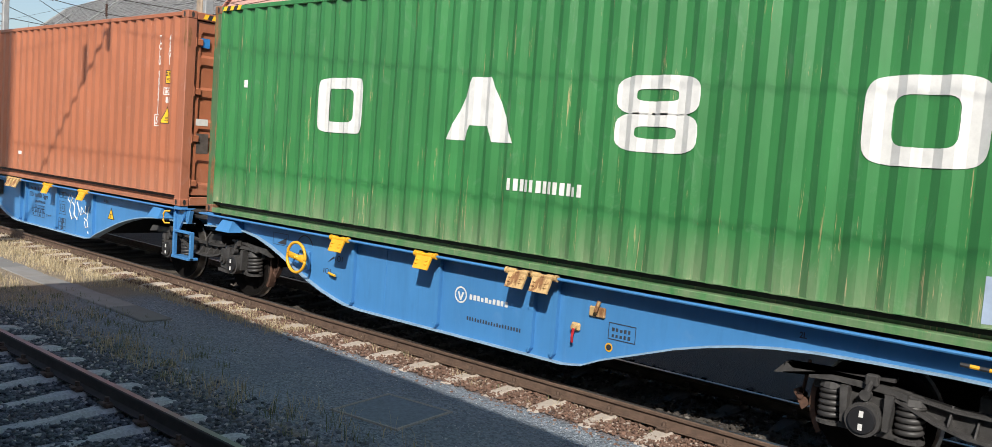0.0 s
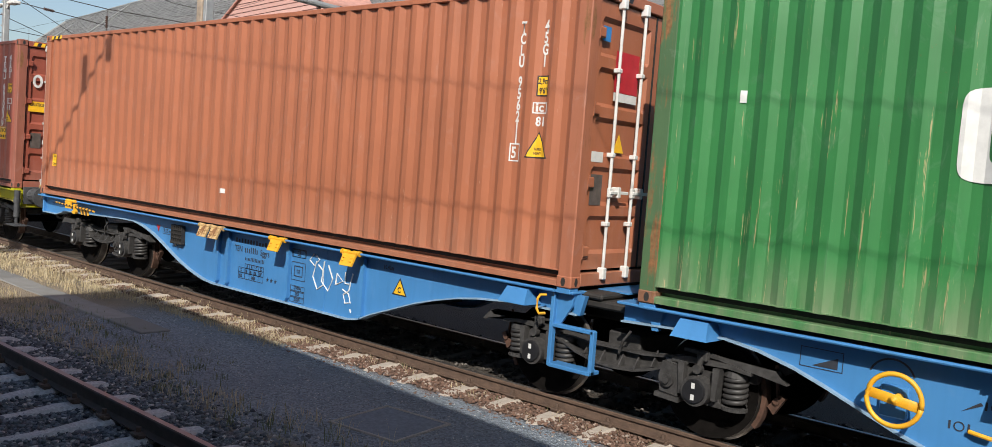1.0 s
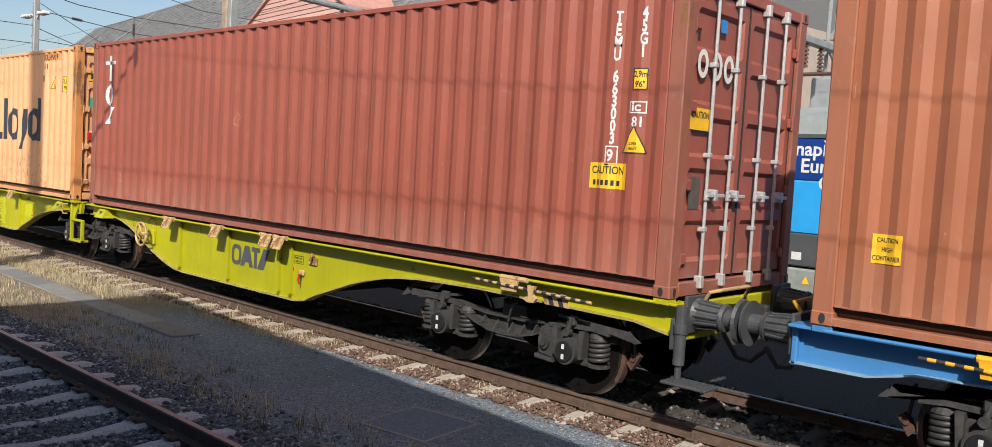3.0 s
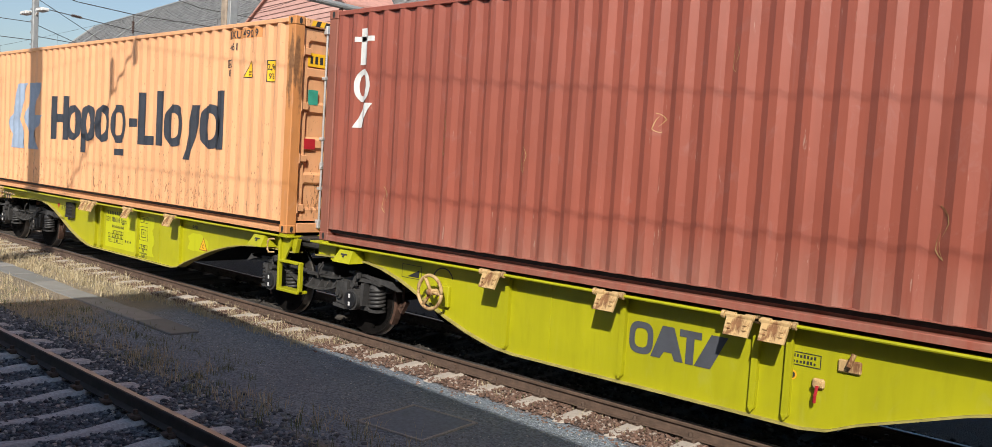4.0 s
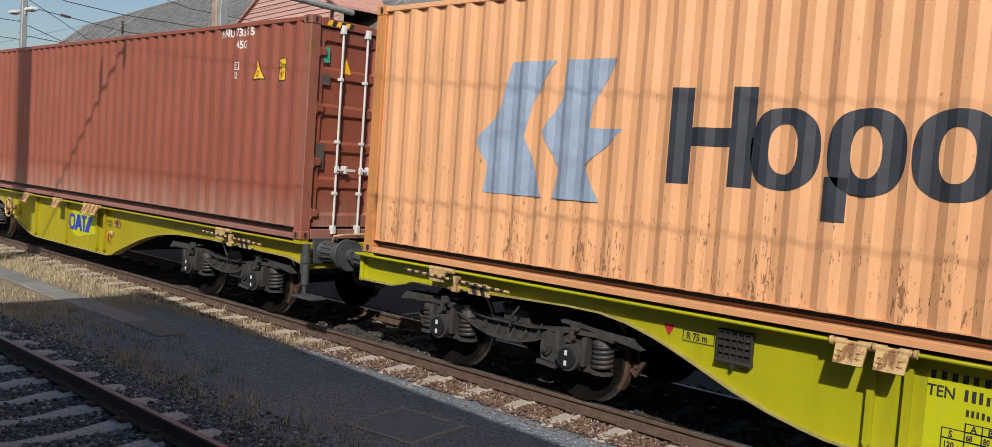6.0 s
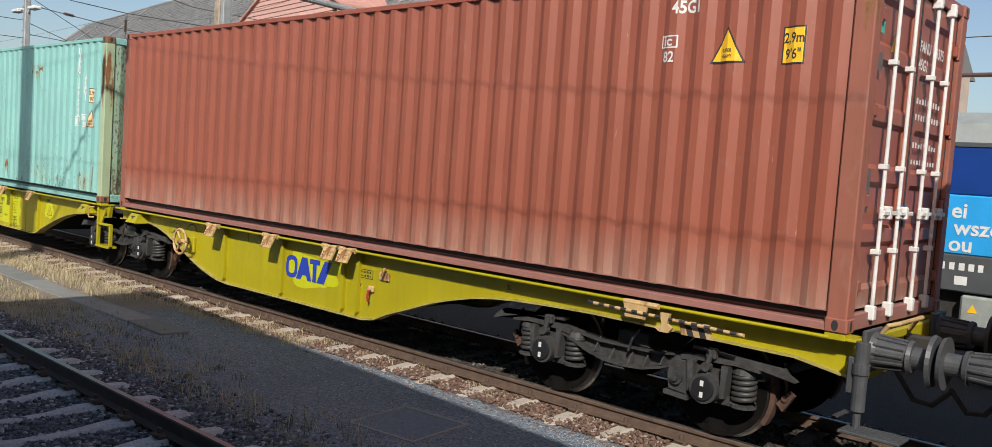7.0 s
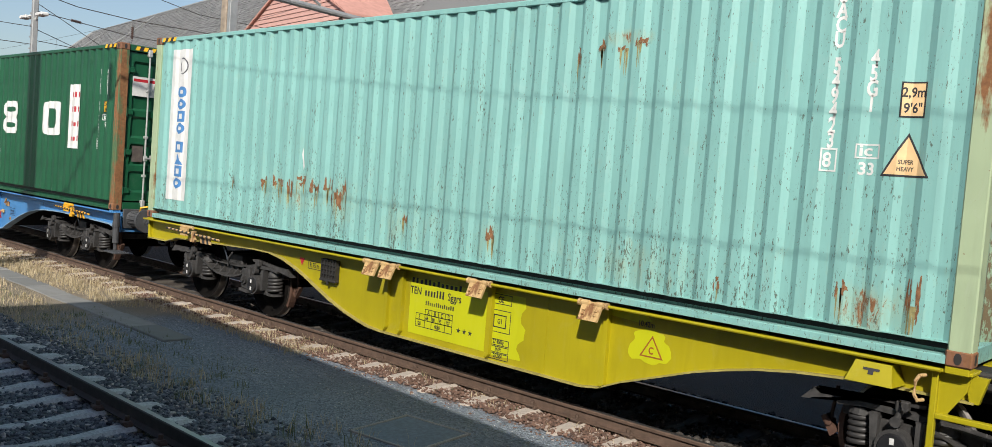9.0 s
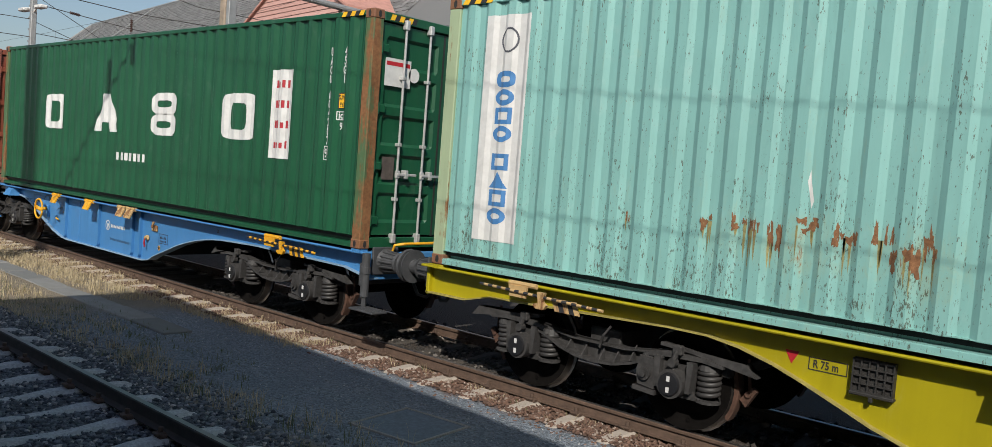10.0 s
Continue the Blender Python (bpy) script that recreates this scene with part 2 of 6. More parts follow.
def ring(bm, cx, cz, rx, rz, t, power=2.0, n=28, tz=None):
    """A closed ring, round (power 2) or with squarish corners (higher)."""
    tz = t if tz is None else tz
    out, inn = [], []
    for i in range(n):
        a = 2 * math.pi * i / n
        c, s = math.cos(a), math.sin(a)
        ux, uz = math.copysign(abs(c) ** (2 / power), c), math.copysign(abs(s) ** (2 / power), s)
        out.append(bm.verts.new((cx + rx * ux, 0, cz + rz * uz)))
        inn.append(bm.verts.new((cx + (rx - t) * ux, 0, cz + (rz - tz) * uz)))
    for i in range(n):
        j = (i + 1) % n
        bm.faces.new((out[i], out[j], inn[j], inn[i]))
    return bm


def disc(bm, cx, cz, r, n=20):
    return poly(bm, [(cx + r * math.cos(2 * math.pi * i / n), cz + r * math.sin(2 * math.pi * i / n)) for i in range(n)])


def star(bm, cx, cz, r):
    pts = [(cx + q * math.sin(math.pi * i / 5), cz + q * math.cos(math.pi * i / 5)) for i, q in enumerate((r, r * 0.4) * 5)]
    return poly(bm, pts)


def blob(bm, cx, cz, rx, rz, seed, n=30, rough=1.0):
    """A patch with an uneven, rounded outline."""
    rnd = random.Random(seed)
    ph = [rnd.uniform(0, 6.28) for _ in range(4)]
    pts = []
    for i in range(n):
        a = 2 * math.pi * i / n
        q = 1 + rough * (0.10 * math.sin(3 * a + ph[0]) + 0.07 * math.sin(5 * a + ph[1]) + 0.05 * math.sin(8 * a + ph[2]) + rnd.uniform(-0.04, 0.04))
        c, z = math.cos(a), math.sin(a)
        pts.append((cx + rx * q * math.copysign(abs(c) ** 0.7, c), cz + rz * q * math.copysign(abs(z) ** 0.7, z)))
    return poly(bm, pts)


def frame_of(bm, x0, x1, z0, z1, t):
    rect(bm, x0, x1, z0, z0 + t)
    rect(bm, x0, x1, z1 - t, z1)
    rect(bm, x0, x0 + t, z0 + t, z1 - t)
    rect(bm, x1 - t, x1, z0 + t, z1 - t)
    return bm


def moved(bm, dx=0, dy=0, dz=0):
    bmesh.ops.translate(bm, verts=bm.verts[:], vec=(dx, dy, dz))
    return bm


def joined(bm, other):
    me = bpy.data.meshes.new("join")
    other.to_mesh(me)
    other.free()
    bm.from_mesh(me)
    bpy.data.meshes.remove(me)
    return bm


def thing(name, label, category, at, group="", kind=""):
    ob = new(name)
    ob.empty_display_size = 0.3
    ob.matrix_basis = at
    return tagged(ob, label, category, group, kind)


# ---- ground and tracks ----
GROUND = -0.20


def ground_material():
    """Grey chippings on the path, dry soil and ballast dust off it, painted shade from the train on."""
    n = Nodes("ground")
    x, y = n.axis(0), n.axis(1)
    grain = n.noise(55, 5, rough=0.8)
    fine = n.cells(52)
    sep = n.t.nodes.new("ShaderNodeSeparateColor")
    n.t.links.new(fine, sep.inputs[0])
    path = n.mix(sep.outputs[0], (0.11, 0.135, 0.16), (0.32, 0.365, 0.41))
    path = n.mix(n.ramp(n.noise(1.1, 5), 0.35, 0.7, 0, 0.45), path, (0.15, 0.18, 0.215))
    soil = n.mix(grain, (0.14, 0.11, 0.08), (0.42, 0.35, 0.25))
    soil = n.mix(n.ramp(n.noise(2.5, 5), 0.4, 0.7, 0, 0.6), soil, (0.19, 0.16, 0.11))
    edge = n.math("ADD", x, n.math("MULTIPLY", n.noise(0.6, 5), 5.0))
    dry = n.ramp(edge, -11.2, -8.8, 1, 0)
    side = n.math("ADD", y, n.math("MULTIPLY", n.noise(2.2, 6), 0.5))
    dry = n.math("MAXIMUM", dry, n.ramp(side, 4.75, 4.5))
    c0 = n.mix(sep.outputs[0], (0.035, 0.036, 0.039), (0.16, 0.165, 0.175))
    red = n.ramp(side, 6.80, 6.98)
    c = n.mix(dry, path, soil)
    c = n.mix(n.ramp(side, 4.55, 4.40), c, c0)
    c = n.mix(red, c, n.mix(grain, (0.09, 0.05, 0.034), (0.26, 0.155, 0.11)))
    # the train's shade, under it and behind it, is put into the ground colour
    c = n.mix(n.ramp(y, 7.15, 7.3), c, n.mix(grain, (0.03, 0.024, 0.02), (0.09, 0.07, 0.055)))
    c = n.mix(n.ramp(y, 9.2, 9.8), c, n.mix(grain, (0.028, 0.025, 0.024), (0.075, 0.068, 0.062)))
    n.bump(n.math("ADD", n.cells(52, out="Distance"), n.noise(20, 5)), 0.9, 0.03)
    return n.done(c, 0.92)


def make_ground():
    bm = B()
    s = 600
    xs = [-s, -60, -30, -20, -14, -8, -4, 0, 6, 30, s]
    ys = [-s, -10, 0, 1, 4.2, 6.5, 10, 20, 60, s]
    grid = [[bm.verts.new((x, y, GROUND)) for y in ys] for x in xs]
    for a, b in zip(grid, grid[1:]):
        for k in range(len(ys) - 1):
            bm.faces.new((a[k], b[k], b[k + 1], a[k + 1]))
    tagged(part("ground", bm, ground_material()), "grey gravel path and dry trackside ground, painted dark under the train", "ground", kind="structure")


RAIL_PROFILE = [(-0.0625, -0.150), (0.0625, -0.150), (0.0625, -0.140), (0.012, -0.118), (0.009, -0.045), (0.034, -0.034), (0.036, -0.008),
                (0.026, 0.0), (-0.026, 0.0), (-0.036, -0.008), (-0.034, -0.034), (-0.009, -0.045), (-0.012, -0.118), (-0.0625, -0.140)]


def make_rail(name, y, x0, x1, label):
    bm = B()
    drop = -0.018 if "train" in name else 0.0
    sweep_x(bm, [(y + a, b + (drop if b > -0.13 else 0)) for a, b in RAIL_PROFILE], x0, x1)
    bm.normal_update()
    for f in bm.faces:
        if f.calc_center_median().z > drop - 0.003:
            f.material_index = 1
    tagged(part(name, bm, [M_RAIL_SHADED if "near" in name else M_RAIL, M_RAILTOP]), label, "rail", kind="structure")


def sleeper_mesh():
    """A concrete sleeper: deeper under the rails, waisted in the middle, with sloping ends."""
    bm = B()
    rows = [(-1.30, 0.082, -0.20), (-1.20, 0.094, -0.168), (-0.9, 0.098, -0.152), (-0.5, 0.098, -0.152), (-0.2, 0.08, -0.178), (0.2, 0.08, -0.178), (0.5, 0.098, -0.152), (0.9, 0.098, -0.152), (1.20, 0.094, -0.168), (1.30, 0.082, -0.20)]
    secs = []
    for y, w, top in rows:
        secs.append([bm.verts.new(p) for p in ((-w, y, -0.36), (-w, y, top - 0.03), (-w + 0.035, y, top), (w - 0.035, y, top), (w, y, top - 0.03), (w, y, -0.36))])
    for a, b in zip(secs, secs[1:]):
        for k in range(5):
            bm.faces.new((a[k], b[k], b[k + 1], a[k + 1]))
    bm.faces.new(secs[0][::-1])
    bm.faces.new(secs[-1])
    bmesh.ops.recalc_face_normals(bm, faces=bm.faces[:])
    me = bpy.data.meshes.new("sleeper")
    bm.to_mesh(me)
    bm.free()
    return me


def clip_mesh():
    bm = B()
    box(bm, -0.06, 0.06, -0.035, 0.035, -0.152, -0.115, 0.008)
    rod(bm, (0, 0, -0.12), (0, 0, -0.065), 0.022, 6)
    box(bm, -0.045, 0.045, -0.055, 0.03, -0.128, -0.105, 0.006)
    me = bpy.data.meshes.new("rail_clip")
    bm.to_mesh(me)
    bm.free()
    me.materials.append(M_RAIL)
    return me


def make_track(name, y, x0, x1, pitch, label, mat, clips):
    root = thing(name, label, "railway track", pose(0, y, 0), kind="structure")
    me = sleeper_mesh()
    me.materials.append(mat)
    clip = clip_mesh()
    x, k = x0, 0
    while x < x1:
        s = place("sleeper", me, root, at=pose(x, random.uniform(-0.02, 0.02), random.uniform(-0.006, 0.004), 0, 0, random.uniform(-0.6, 0.6)))
        if clips[0] < x < clips[1]:
            for rail in (-0.7535, 0.7535):
                for side in (-1, 1):
                    place("rail_clip", clip, s, at=pose(0, rail + side * 0.10, 0, 0, 0, 180 if side > 0 else 0))
        x += pitch
    return root


make_ground()
X0, X1 = -150.0, 45.0
for nm, yc in (("near", NEAR), ("train", CENTRE), ("back", BACK)):
    for k, off in (("a", -0.7535), ("b", 0.7535)):
        make_rail("rail_%s_%s" % (nm, k), yc + off, X0, X1, "rusty steel rail with a polished running surface")

# ---- containers ----
LENGTH, WIDE, TALL = 12.192, 2.438, 2.896
PITCH, W0, W1 = 0.2865, 0.165, 12.027
WIDE_FLUTE = ((0.0, 0.006), (0.072, 0.006), (0.143, 0.042), (0.215, 0.042), (0.2865, 0.006))
NARROW_FLUTE = ((0.0, 0.006), (0.092, 0.006), (0.148, 0.036), (0.230, 0.036), (0.2865, 0.006))
FLUTE = [WIDE_FLUTE]
SHIFT = [0.0]  # where the first flute of a side begins
DECK = 1.155


def corr(x):
    """Depth of the side wall's corrugation at x."""
    q = (x - W0 - SHIFT[0]) % PITCH
    for (a, p), (b, r) in zip(FLUTE[0], FLUTE[0][1:]):
        if q <= b:
            return p + (r - p) * (q - a) / (b - a)
    return FLUTE[0][-1][1]


def breaks(x0, x1):
    k = math.floor((x0 - W0 - SHIFT[0]) / PITCH)
    out = []
    while W0 + SHIFT[0] + k * PITCH < x1 + PITCH:
        for a, _ in FLUTE[0][:-1]:
            q = W0 + SHIFT[0] + k * PITCH + a
            if x0 < q < x1:
                out.append(q)
        k += 1
    return out


def wall_mesh():
    """A corrugated steel side, slightly dented, with its inner face."""
    bm = B()
    xs = [W0] + [x for x in breaks(W0, W1)] + [W1]
    zs = [0.155, 0.55, 1.0, 1.5, 2.0, 2.4, 2.82]
    rnd = random.Random(5)
    dents = [(rnd.uniform(0.8, 11.4), rnd.uniform(0.4, 2.5), rnd.uniform(0.006, 0.014), rnd.uniform(0.25, 0.6)) for _ in range(14)]
    grid = []
    for x in xs:
        col = []
        for z in zs:
            d = sum(h * math.exp(-((x - a) ** 2 + (z - b) ** 2) / (w * w)) for a, b, h, w in dents) if 0.2 < z < 2.8 else 0
            col.append(bm.verts.new((x, corr(x) + d, z)))
        grid.append(col)
    for a, b in zip(grid, grid[1:]):
        for k in range(len(zs) - 1):
            bm.faces.new((a[k], b[k], b[k + 1], a[k + 1]))
    box(bm, W0, W1, 0.05, 0.056, 0.155, 2.82)
    return bm


def on_wall(bm, dx, dz, lift=0.0025):
    """Lays a flat shape onto the corrugated side at (dx, dz)."""
    moved(bm, dx, 0, dz)
    x0, x1 = width_of(bm)
    for q in breaks(x0, x1):
        bmesh.ops.bisect_plane(bm, geom=bm.verts[:] + bm.edges[:] + bm.faces[:], plane_co=(q, 0, 0), plane_no=(1, 0, 0), dist=1e-5)
    for v in bm.verts:
        v.co.y = corr(v.co.x) - lift
    return bm


def casting_mesh():
    """A solid corner casting; black discs laid on later stand for its dark holes."""
    bm = B()
    box(bm, 0, 0.178, 0, 0.162, 0, 0.118, 0.012)
    return bm


# Flat oval plate; in black it paints the shade inside a casting's opening.
def hole(bm, cx, cz, rx, rz, y):
    return slab(bm, [(cx + rx * math.cos(a), cz + rz * math.sin(a)) for a in [2 * math.pi * k / 14 for k in range(14)]], y, y + 0.004)


def door_leaf(root, y0, y1, mat, first, rods, furniture):
    """One door leaf in the end at x = LENGTH, ribbed across, with locking bars."""
    X = LENGTH - 0.05
    bm = B()
    z0, z1 = 0.17, 2.76
    prof = [(z0, 0.0), (z0 + 0.10, 0.0)]
    n = 5
    h = (z1 - z0 - 0.2) / n
    for k in range(n):
        a = z0 + 0.10 + k * h
        prof += [(a + 0.05, 0.0), (a + 0.09, -0.036), (a + h - 0.09, -0.036), (a + h - 0.05, 0.0)]
    prof += [(z1 - 0.1, 0.0), (z1, 0.0)]
    ys = [y0 + 0.012, y0 + 0.09, y0 + 0.12, y1 - 0.12, y1 - 0.09, y1 - 0.012]
    grid = []
    for z, d in prof:
        row = []
        for i, y in enumerate(ys):
            deep = d if i in (2, 3) else 0.0
            row.append(bm.verts.new((X + deep, y, z)))
        grid.append(row)
    for a, b in zip(grid, grid[1:]):
        for k in range(len(ys) - 1):
            bm.faces.new((a[k], a[k + 1], b[k + 1], b[k]))
    box(bm, X - 0.05, X - 0.04, y0 + 0.012, y1 - 0.012, z0, z1)
    leaf = part("door", bm, mat, root)
    # gasket round the leaf
    g = B()
    for yy in (y0, y1 - 0.014):
        box(g, X - 0.03, X + 0.006, yy, yy + 0.014, z0 - 0.01, z1 + 0.01)
    part("gasket", g, M_BLACK, leaf)
    for y in rods:
        r = B()
        rod(r, (X + 0.05, y, 0.10), (X + 0.05, y, 2.83), 0.016, 10)
        for z in (0.62, 1.30, 2.12):
            box(r, X, X + 0.072, y - 0.03, y + 0.03, z - 0.022, z + 0.022, 0.006)
        for z in (0.13, 2.77):
            box(r, X + 0.0, X + 0.08, y - 0.034, y + 0.034, z - 0.06, z + 0.06, 0.010)
        part("locking_bar", r, furniture, leaf, "pale galvanised locking bar")
        hbm = B()
        box(hbm, X + 0.055, X + 0.085, y - 0.02, y + 0.30 if first else y + 0.26, 0.915, 0.95, 0.006)
        box(hbm, X + 0.0, X + 0.09, y + 0.10, y + 0.16, 0.88, 0.99, 0.01)
        box(hbm, X + 0.04, X + 0.075, y - 0.035, y + 0.035, 0.88, 0.98, 0.01)
        part("handle", hbm, furniture, leaf)
    hy = y0 + 0.015 if first else y1 - 0.015
    for z in (0.35, 1.02, 1.72, 2.45):
        b = B()
        box(b, X - 0.005, X + 0.035, hy - 0.05, hy + 0.10 if first else hy + 0.05, z - 0.05, z + 0.05, 0.01)
        rod(b, (X + 0.03, hy - 0.02 if first else hy + 0.02, z - 0.07), (X + 0.03, hy - 0.02 if first else hy + 0.02, z + 0.07), 0.018, 8)
        part("hinge", b, mat, leaf)
    return leaf


def on_door(root, bm, y, z, mat, name="sticker", label=""):
    """A flat shape (x, z) turned onto the door end."""
    for v in bm.verts:
        v.co = Vector((LENGTH - 0.046, y + v.co.x, z + v.co.z))
    return part(name, bm, mat, root, label)


def column(text, size, wide=0.64, bold=0.005, step=0.114):
    """Letters one below another, each middle at x = 0, the first top at z = 0."""
    bm = B()
    z = 0
    for ch in text:
        if ch == " ":
            z -= step * 0.75
            continue
        w = word(ch, size, wide, bold)
        a, b = width_of(w)
        joined(bm, moved(w, -(a + b) / 2, 0, z - size * 0.72))
        z -= step
    return bm


def container(name, label, left, mat, post_mat, rail_mat, furniture, doors=True, castings=None):
    root = thing(name, label, "shipping container", pose(left + run(0), FACE, DECK), group="containers on the train")
    MOVERS.append((root, left))
    castings = castings or post_mat
    part("side_wall", wall_mesh(), mat, root)
    far = B()
    box(far, W0, W1, WIDE - 0.04, WIDE - 0.004, 0.155, 2.82)
    part("side_wall", far, mat, root)
    bm = B()
    for k in range(40):
        x = 0.2 + k * 0.295
        box(bm, x, x + 0.16, 0.10, WIDE - 0.10, TALL - 0.02, TALL - 0.004)
    box(bm, 0.1, LENGTH - 0.1, 0.05, WIDE - 0.05, TALL - 0.04, TALL - 0.02)
    part("roof", bm, mat, root)
    part("floor", boxes((0.1, LENGTH - 0.1, 0.06, WIDE - 0.06, 0.11, 0.15)), M_BLACK, root)
    # bottom rail: an upright web set back, a wide lower lip
    for flip in (0, 1):
        prof = [(0.0, 0.012), (0.0, 0.066), (0.010, 0.073), (0.120, 0.075), (0.120, 0.157), (0.004, 0.159), (0.004, 0.168), (0.140, 0.168), (0.140, 0.012)]
        if flip:
            prof = [(WIDE - y, z) for y, z in prof]
        bm = B()
        sweep_x(bm, prof, 0.17, LENGTH - 0.17)
        part("bottom_rail", bm, rail_mat, root)
        y0, y1 = (0.0, 0.062) if not flip else (WIDE - 0.062, WIDE)
        part("top_rail", boxes((0.17, LENGTH - 0.17, y0, y1, TALL - 0.08, TALL - 0.018), bevel=0.008), mat, root)
    for x in (0, 1):
        for y in (0, 1):
            xa, xb = (0.0, 0.165) if not x else (LENGTH - 0.165, LENGTH)
            ya, yb = (0.004, 0.16) if not y else (WIDE - 0.16, WIDE - 0.004)
            bm = B()
            box(bm, xa, xb - 0.006 if x else xb, ya, yb, 0.10, TALL - 0.10, 0.010)
            part("corner_post", bm, post_mat, root)
            for z in (0, 1):
                c = casting_mesh()
                bmesh.ops.translate(c, verts=c.verts[:], vec=((-0.003 if not x else LENGTH - 0.175), (-0.004 if not y else WIDE - 0.158), 0.0 if not z else TALL - 0.118))
                block = part("corner_casting", c, castings, root)
                if not y:
                    h = B()
                    hole(h, 0.09 if not x else LENGTH - 0.09, 0.06 if not z else TALL - 0.06, 0.026, 0.042, -0.0065)
                    part("slot_shade", h, M_BLACK, block)
                if x:
                    h = B()
                    hole(h, 0.0, 0.06 if not z else TALL - 0.06, 0.024, 0.042, 0)
                    yy = 0.08 if not y else WIDE - 0.08
                    for v in h.verts:
                        v.co = Vector((LENGTH + 0.0055 - v.co.y, yy + v.co.x, v.co.z))
                    part("slot_shade", h, M_BLACK, block)
    front = B()
    if doors:
        box(front, 0.02, 0.05, 0.16, WIDE - 0.16, 0.1, TALL - 0.1)
    else:
        xs = [0.16 + k * 0.115 for k in range(int((WIDE - 0.32) / 0.115) + 1)]
        va = [[front.verts.new((LENGTH - (0.03 if k % 4 < 2 else 0.075), y, z)) for z in (0.12, TALL - 0.1)] for k, y in enumerate(xs)]
        for a, b in zip(va, va[1:]):
            front.faces.new((a[0], b[0], b[1], a[1]))
        part("end_wall", boxes((0.02, 0.05, 0.16, WIDE - 0.16, 0.1, TALL - 0.1)), mat, root)
    part("end_wall", front, mat if doors else P_MINTEND, root)
    for x0, x1 in ((0.0, 0.1), (LENGTH - 0.11, LENGTH - 0.012)):
        part("end_sill", boxes((x0, x1, 0.17, WIDE - 0.17, 0.01, 0.14), bevel=0.008), rail_mat, root)
        part("end_header", boxes((x0, x1, 0.17, WIDE - 0.17, TALL - 0.12, TALL - 0.01), bevel=0.008), mat, root)
    if doors:
        door_leaf(root, 0.165, WIDE / 2, mat, True, (0.52, 0.93), furniture)
        door_leaf(root, WIDE / 2, WIDE - 0.165, mat, False, (1.50, 1.92), furniture)
    # black and yellow height marks on the upper corners
    for x0 in {"green_container": (0.2,), "mint_container": (0.2,), "dark_green_container": (11.55,), "brown_container": (0.2,)}.get(name, ()):
        a, b = B(), B()
        for k in range(5):
            poly(a if k % 2 else b, [(k * 0.085, 0), (k * 0.085 + 0.085, 0), (k * 0.085 + 0.125, 0.06), (k * 0.085 + 0.04, 0.06)])
        for s, m in ((a, M_INK), (b, M_YELLOW)):
            for v in s.verts:
                v.co = Vector((v.co.x + x0, -0.003, v.co.z + TALL - 0.078))
            part("height_mark", s, m, root)
    if doors:
        a, b = B(), B()
        for k in range(6):
            poly(a if k % 2 else b, [(k * 0.07, 0), (k * 0.07 + 0.07, 0), (k * 0.07 + 0.1, 0.07), (k * 0.07 + 0.03, 0.07)])
        for s, m in ((a, M_INK), (b, M_YELLOW)):
            for v in s.verts:
                v.co = Vector((LENGTH - 0.008, v.co.x + 0.25, v.co.z + TALL - 0.10))
            part("height_mark", s, m, root)
    return root


def decal(root, bm, x, z, mat, name="marking", label="", lift=0.0025):
    return part(name, on_wall(bm, x, z, lift), mat, root, label)


def side_marks(root, x45, z45, size, code, xn, zn, number, check, tri, yel, ic, ink=M_WHITE, yellow=M_YELLOW):
    """The usual code, number, warning triangle and height plate beside the door end."""
    if code:
        decal(root, column(code, size), x45, z45, ink)
    if number:
        decal(root, column(number, size), xn, zn, ink)
    if check:
        decal(root, frame_of(B(), -0.06, 0.06, -0.09, 0.09, 0.012), xn, check[0], ink)
        decal(root, moved(word(check[1], 0.16, 0.8, 0.003), -0.045, 0, -0.055), xn, check[0], ink)
    if yel:
        x, z, w, h = yel
        decal(root, rect(B(), -w / 2, w / 2, -h / 2, h / 2), x, z, yellow, "height_plate", "yellow height plate")
        decal(root, frame_of(B(), -w / 2, w / 2, -h / 2, h / 2, 0.012), x, z, M_INK, lift=0.004)
        for txt, dz in (("2,9m", 0.02), ("9'6\"", -0.36 * h)):
            t = word(txt, h * 0.38, 0.8, 0.002)
            a, b = width_of(t)
            decal(root, moved(t, -(a + b) / 2, 0, dz), x, z, M_INK, lift=0.004)
    if tri:
        x, z, r = tri
        decal(root, poly(B(), [(-r, -r * 0.9), (r, -r * 0.9), (0, r)]), x, z, M_INK, "warning_triangle", "black-edged yellow triangle")
        decal(root, poly(B(), [(-r * 0.85, -r * 0.81), (r * 0.85, -r * 0.81), (0, r * 0.82)]), x, z, yellow, lift=0.004)
        t = word("SUPER", r * 0.26, 0.8, 0.001)
        a, b = width_of(t)
        decal(root, moved(t, -(a + b) / 2, 0, -r * 0.35), x, z, M_INK, lift=0.0055)
        t = word("HEAVY", r * 0.26, 0.8, 0.001)
        a, b = width_of(t)
        decal(root, moved(t, -(a + b) / 2, 0, -r * 0.65), x, z, M_INK, lift=0.0055)
    if ic:
        x, z, digits = ic
        decal(root, frame_of(B(), -0.085, 0.085, 0.0, 0.11, 0.012), x, z, ink)
        decal(root, moved(word("ic", 0.12, 1.2, 0.003), -0.06, 0, 0.022), x, z, ink)
        t = word(digits, 0.13, 0.9, 0.003)
        a, b = width_of(t)
        decal(root, moved(t, -(a + b) / 2, 0, -0.12), x, z, ink)


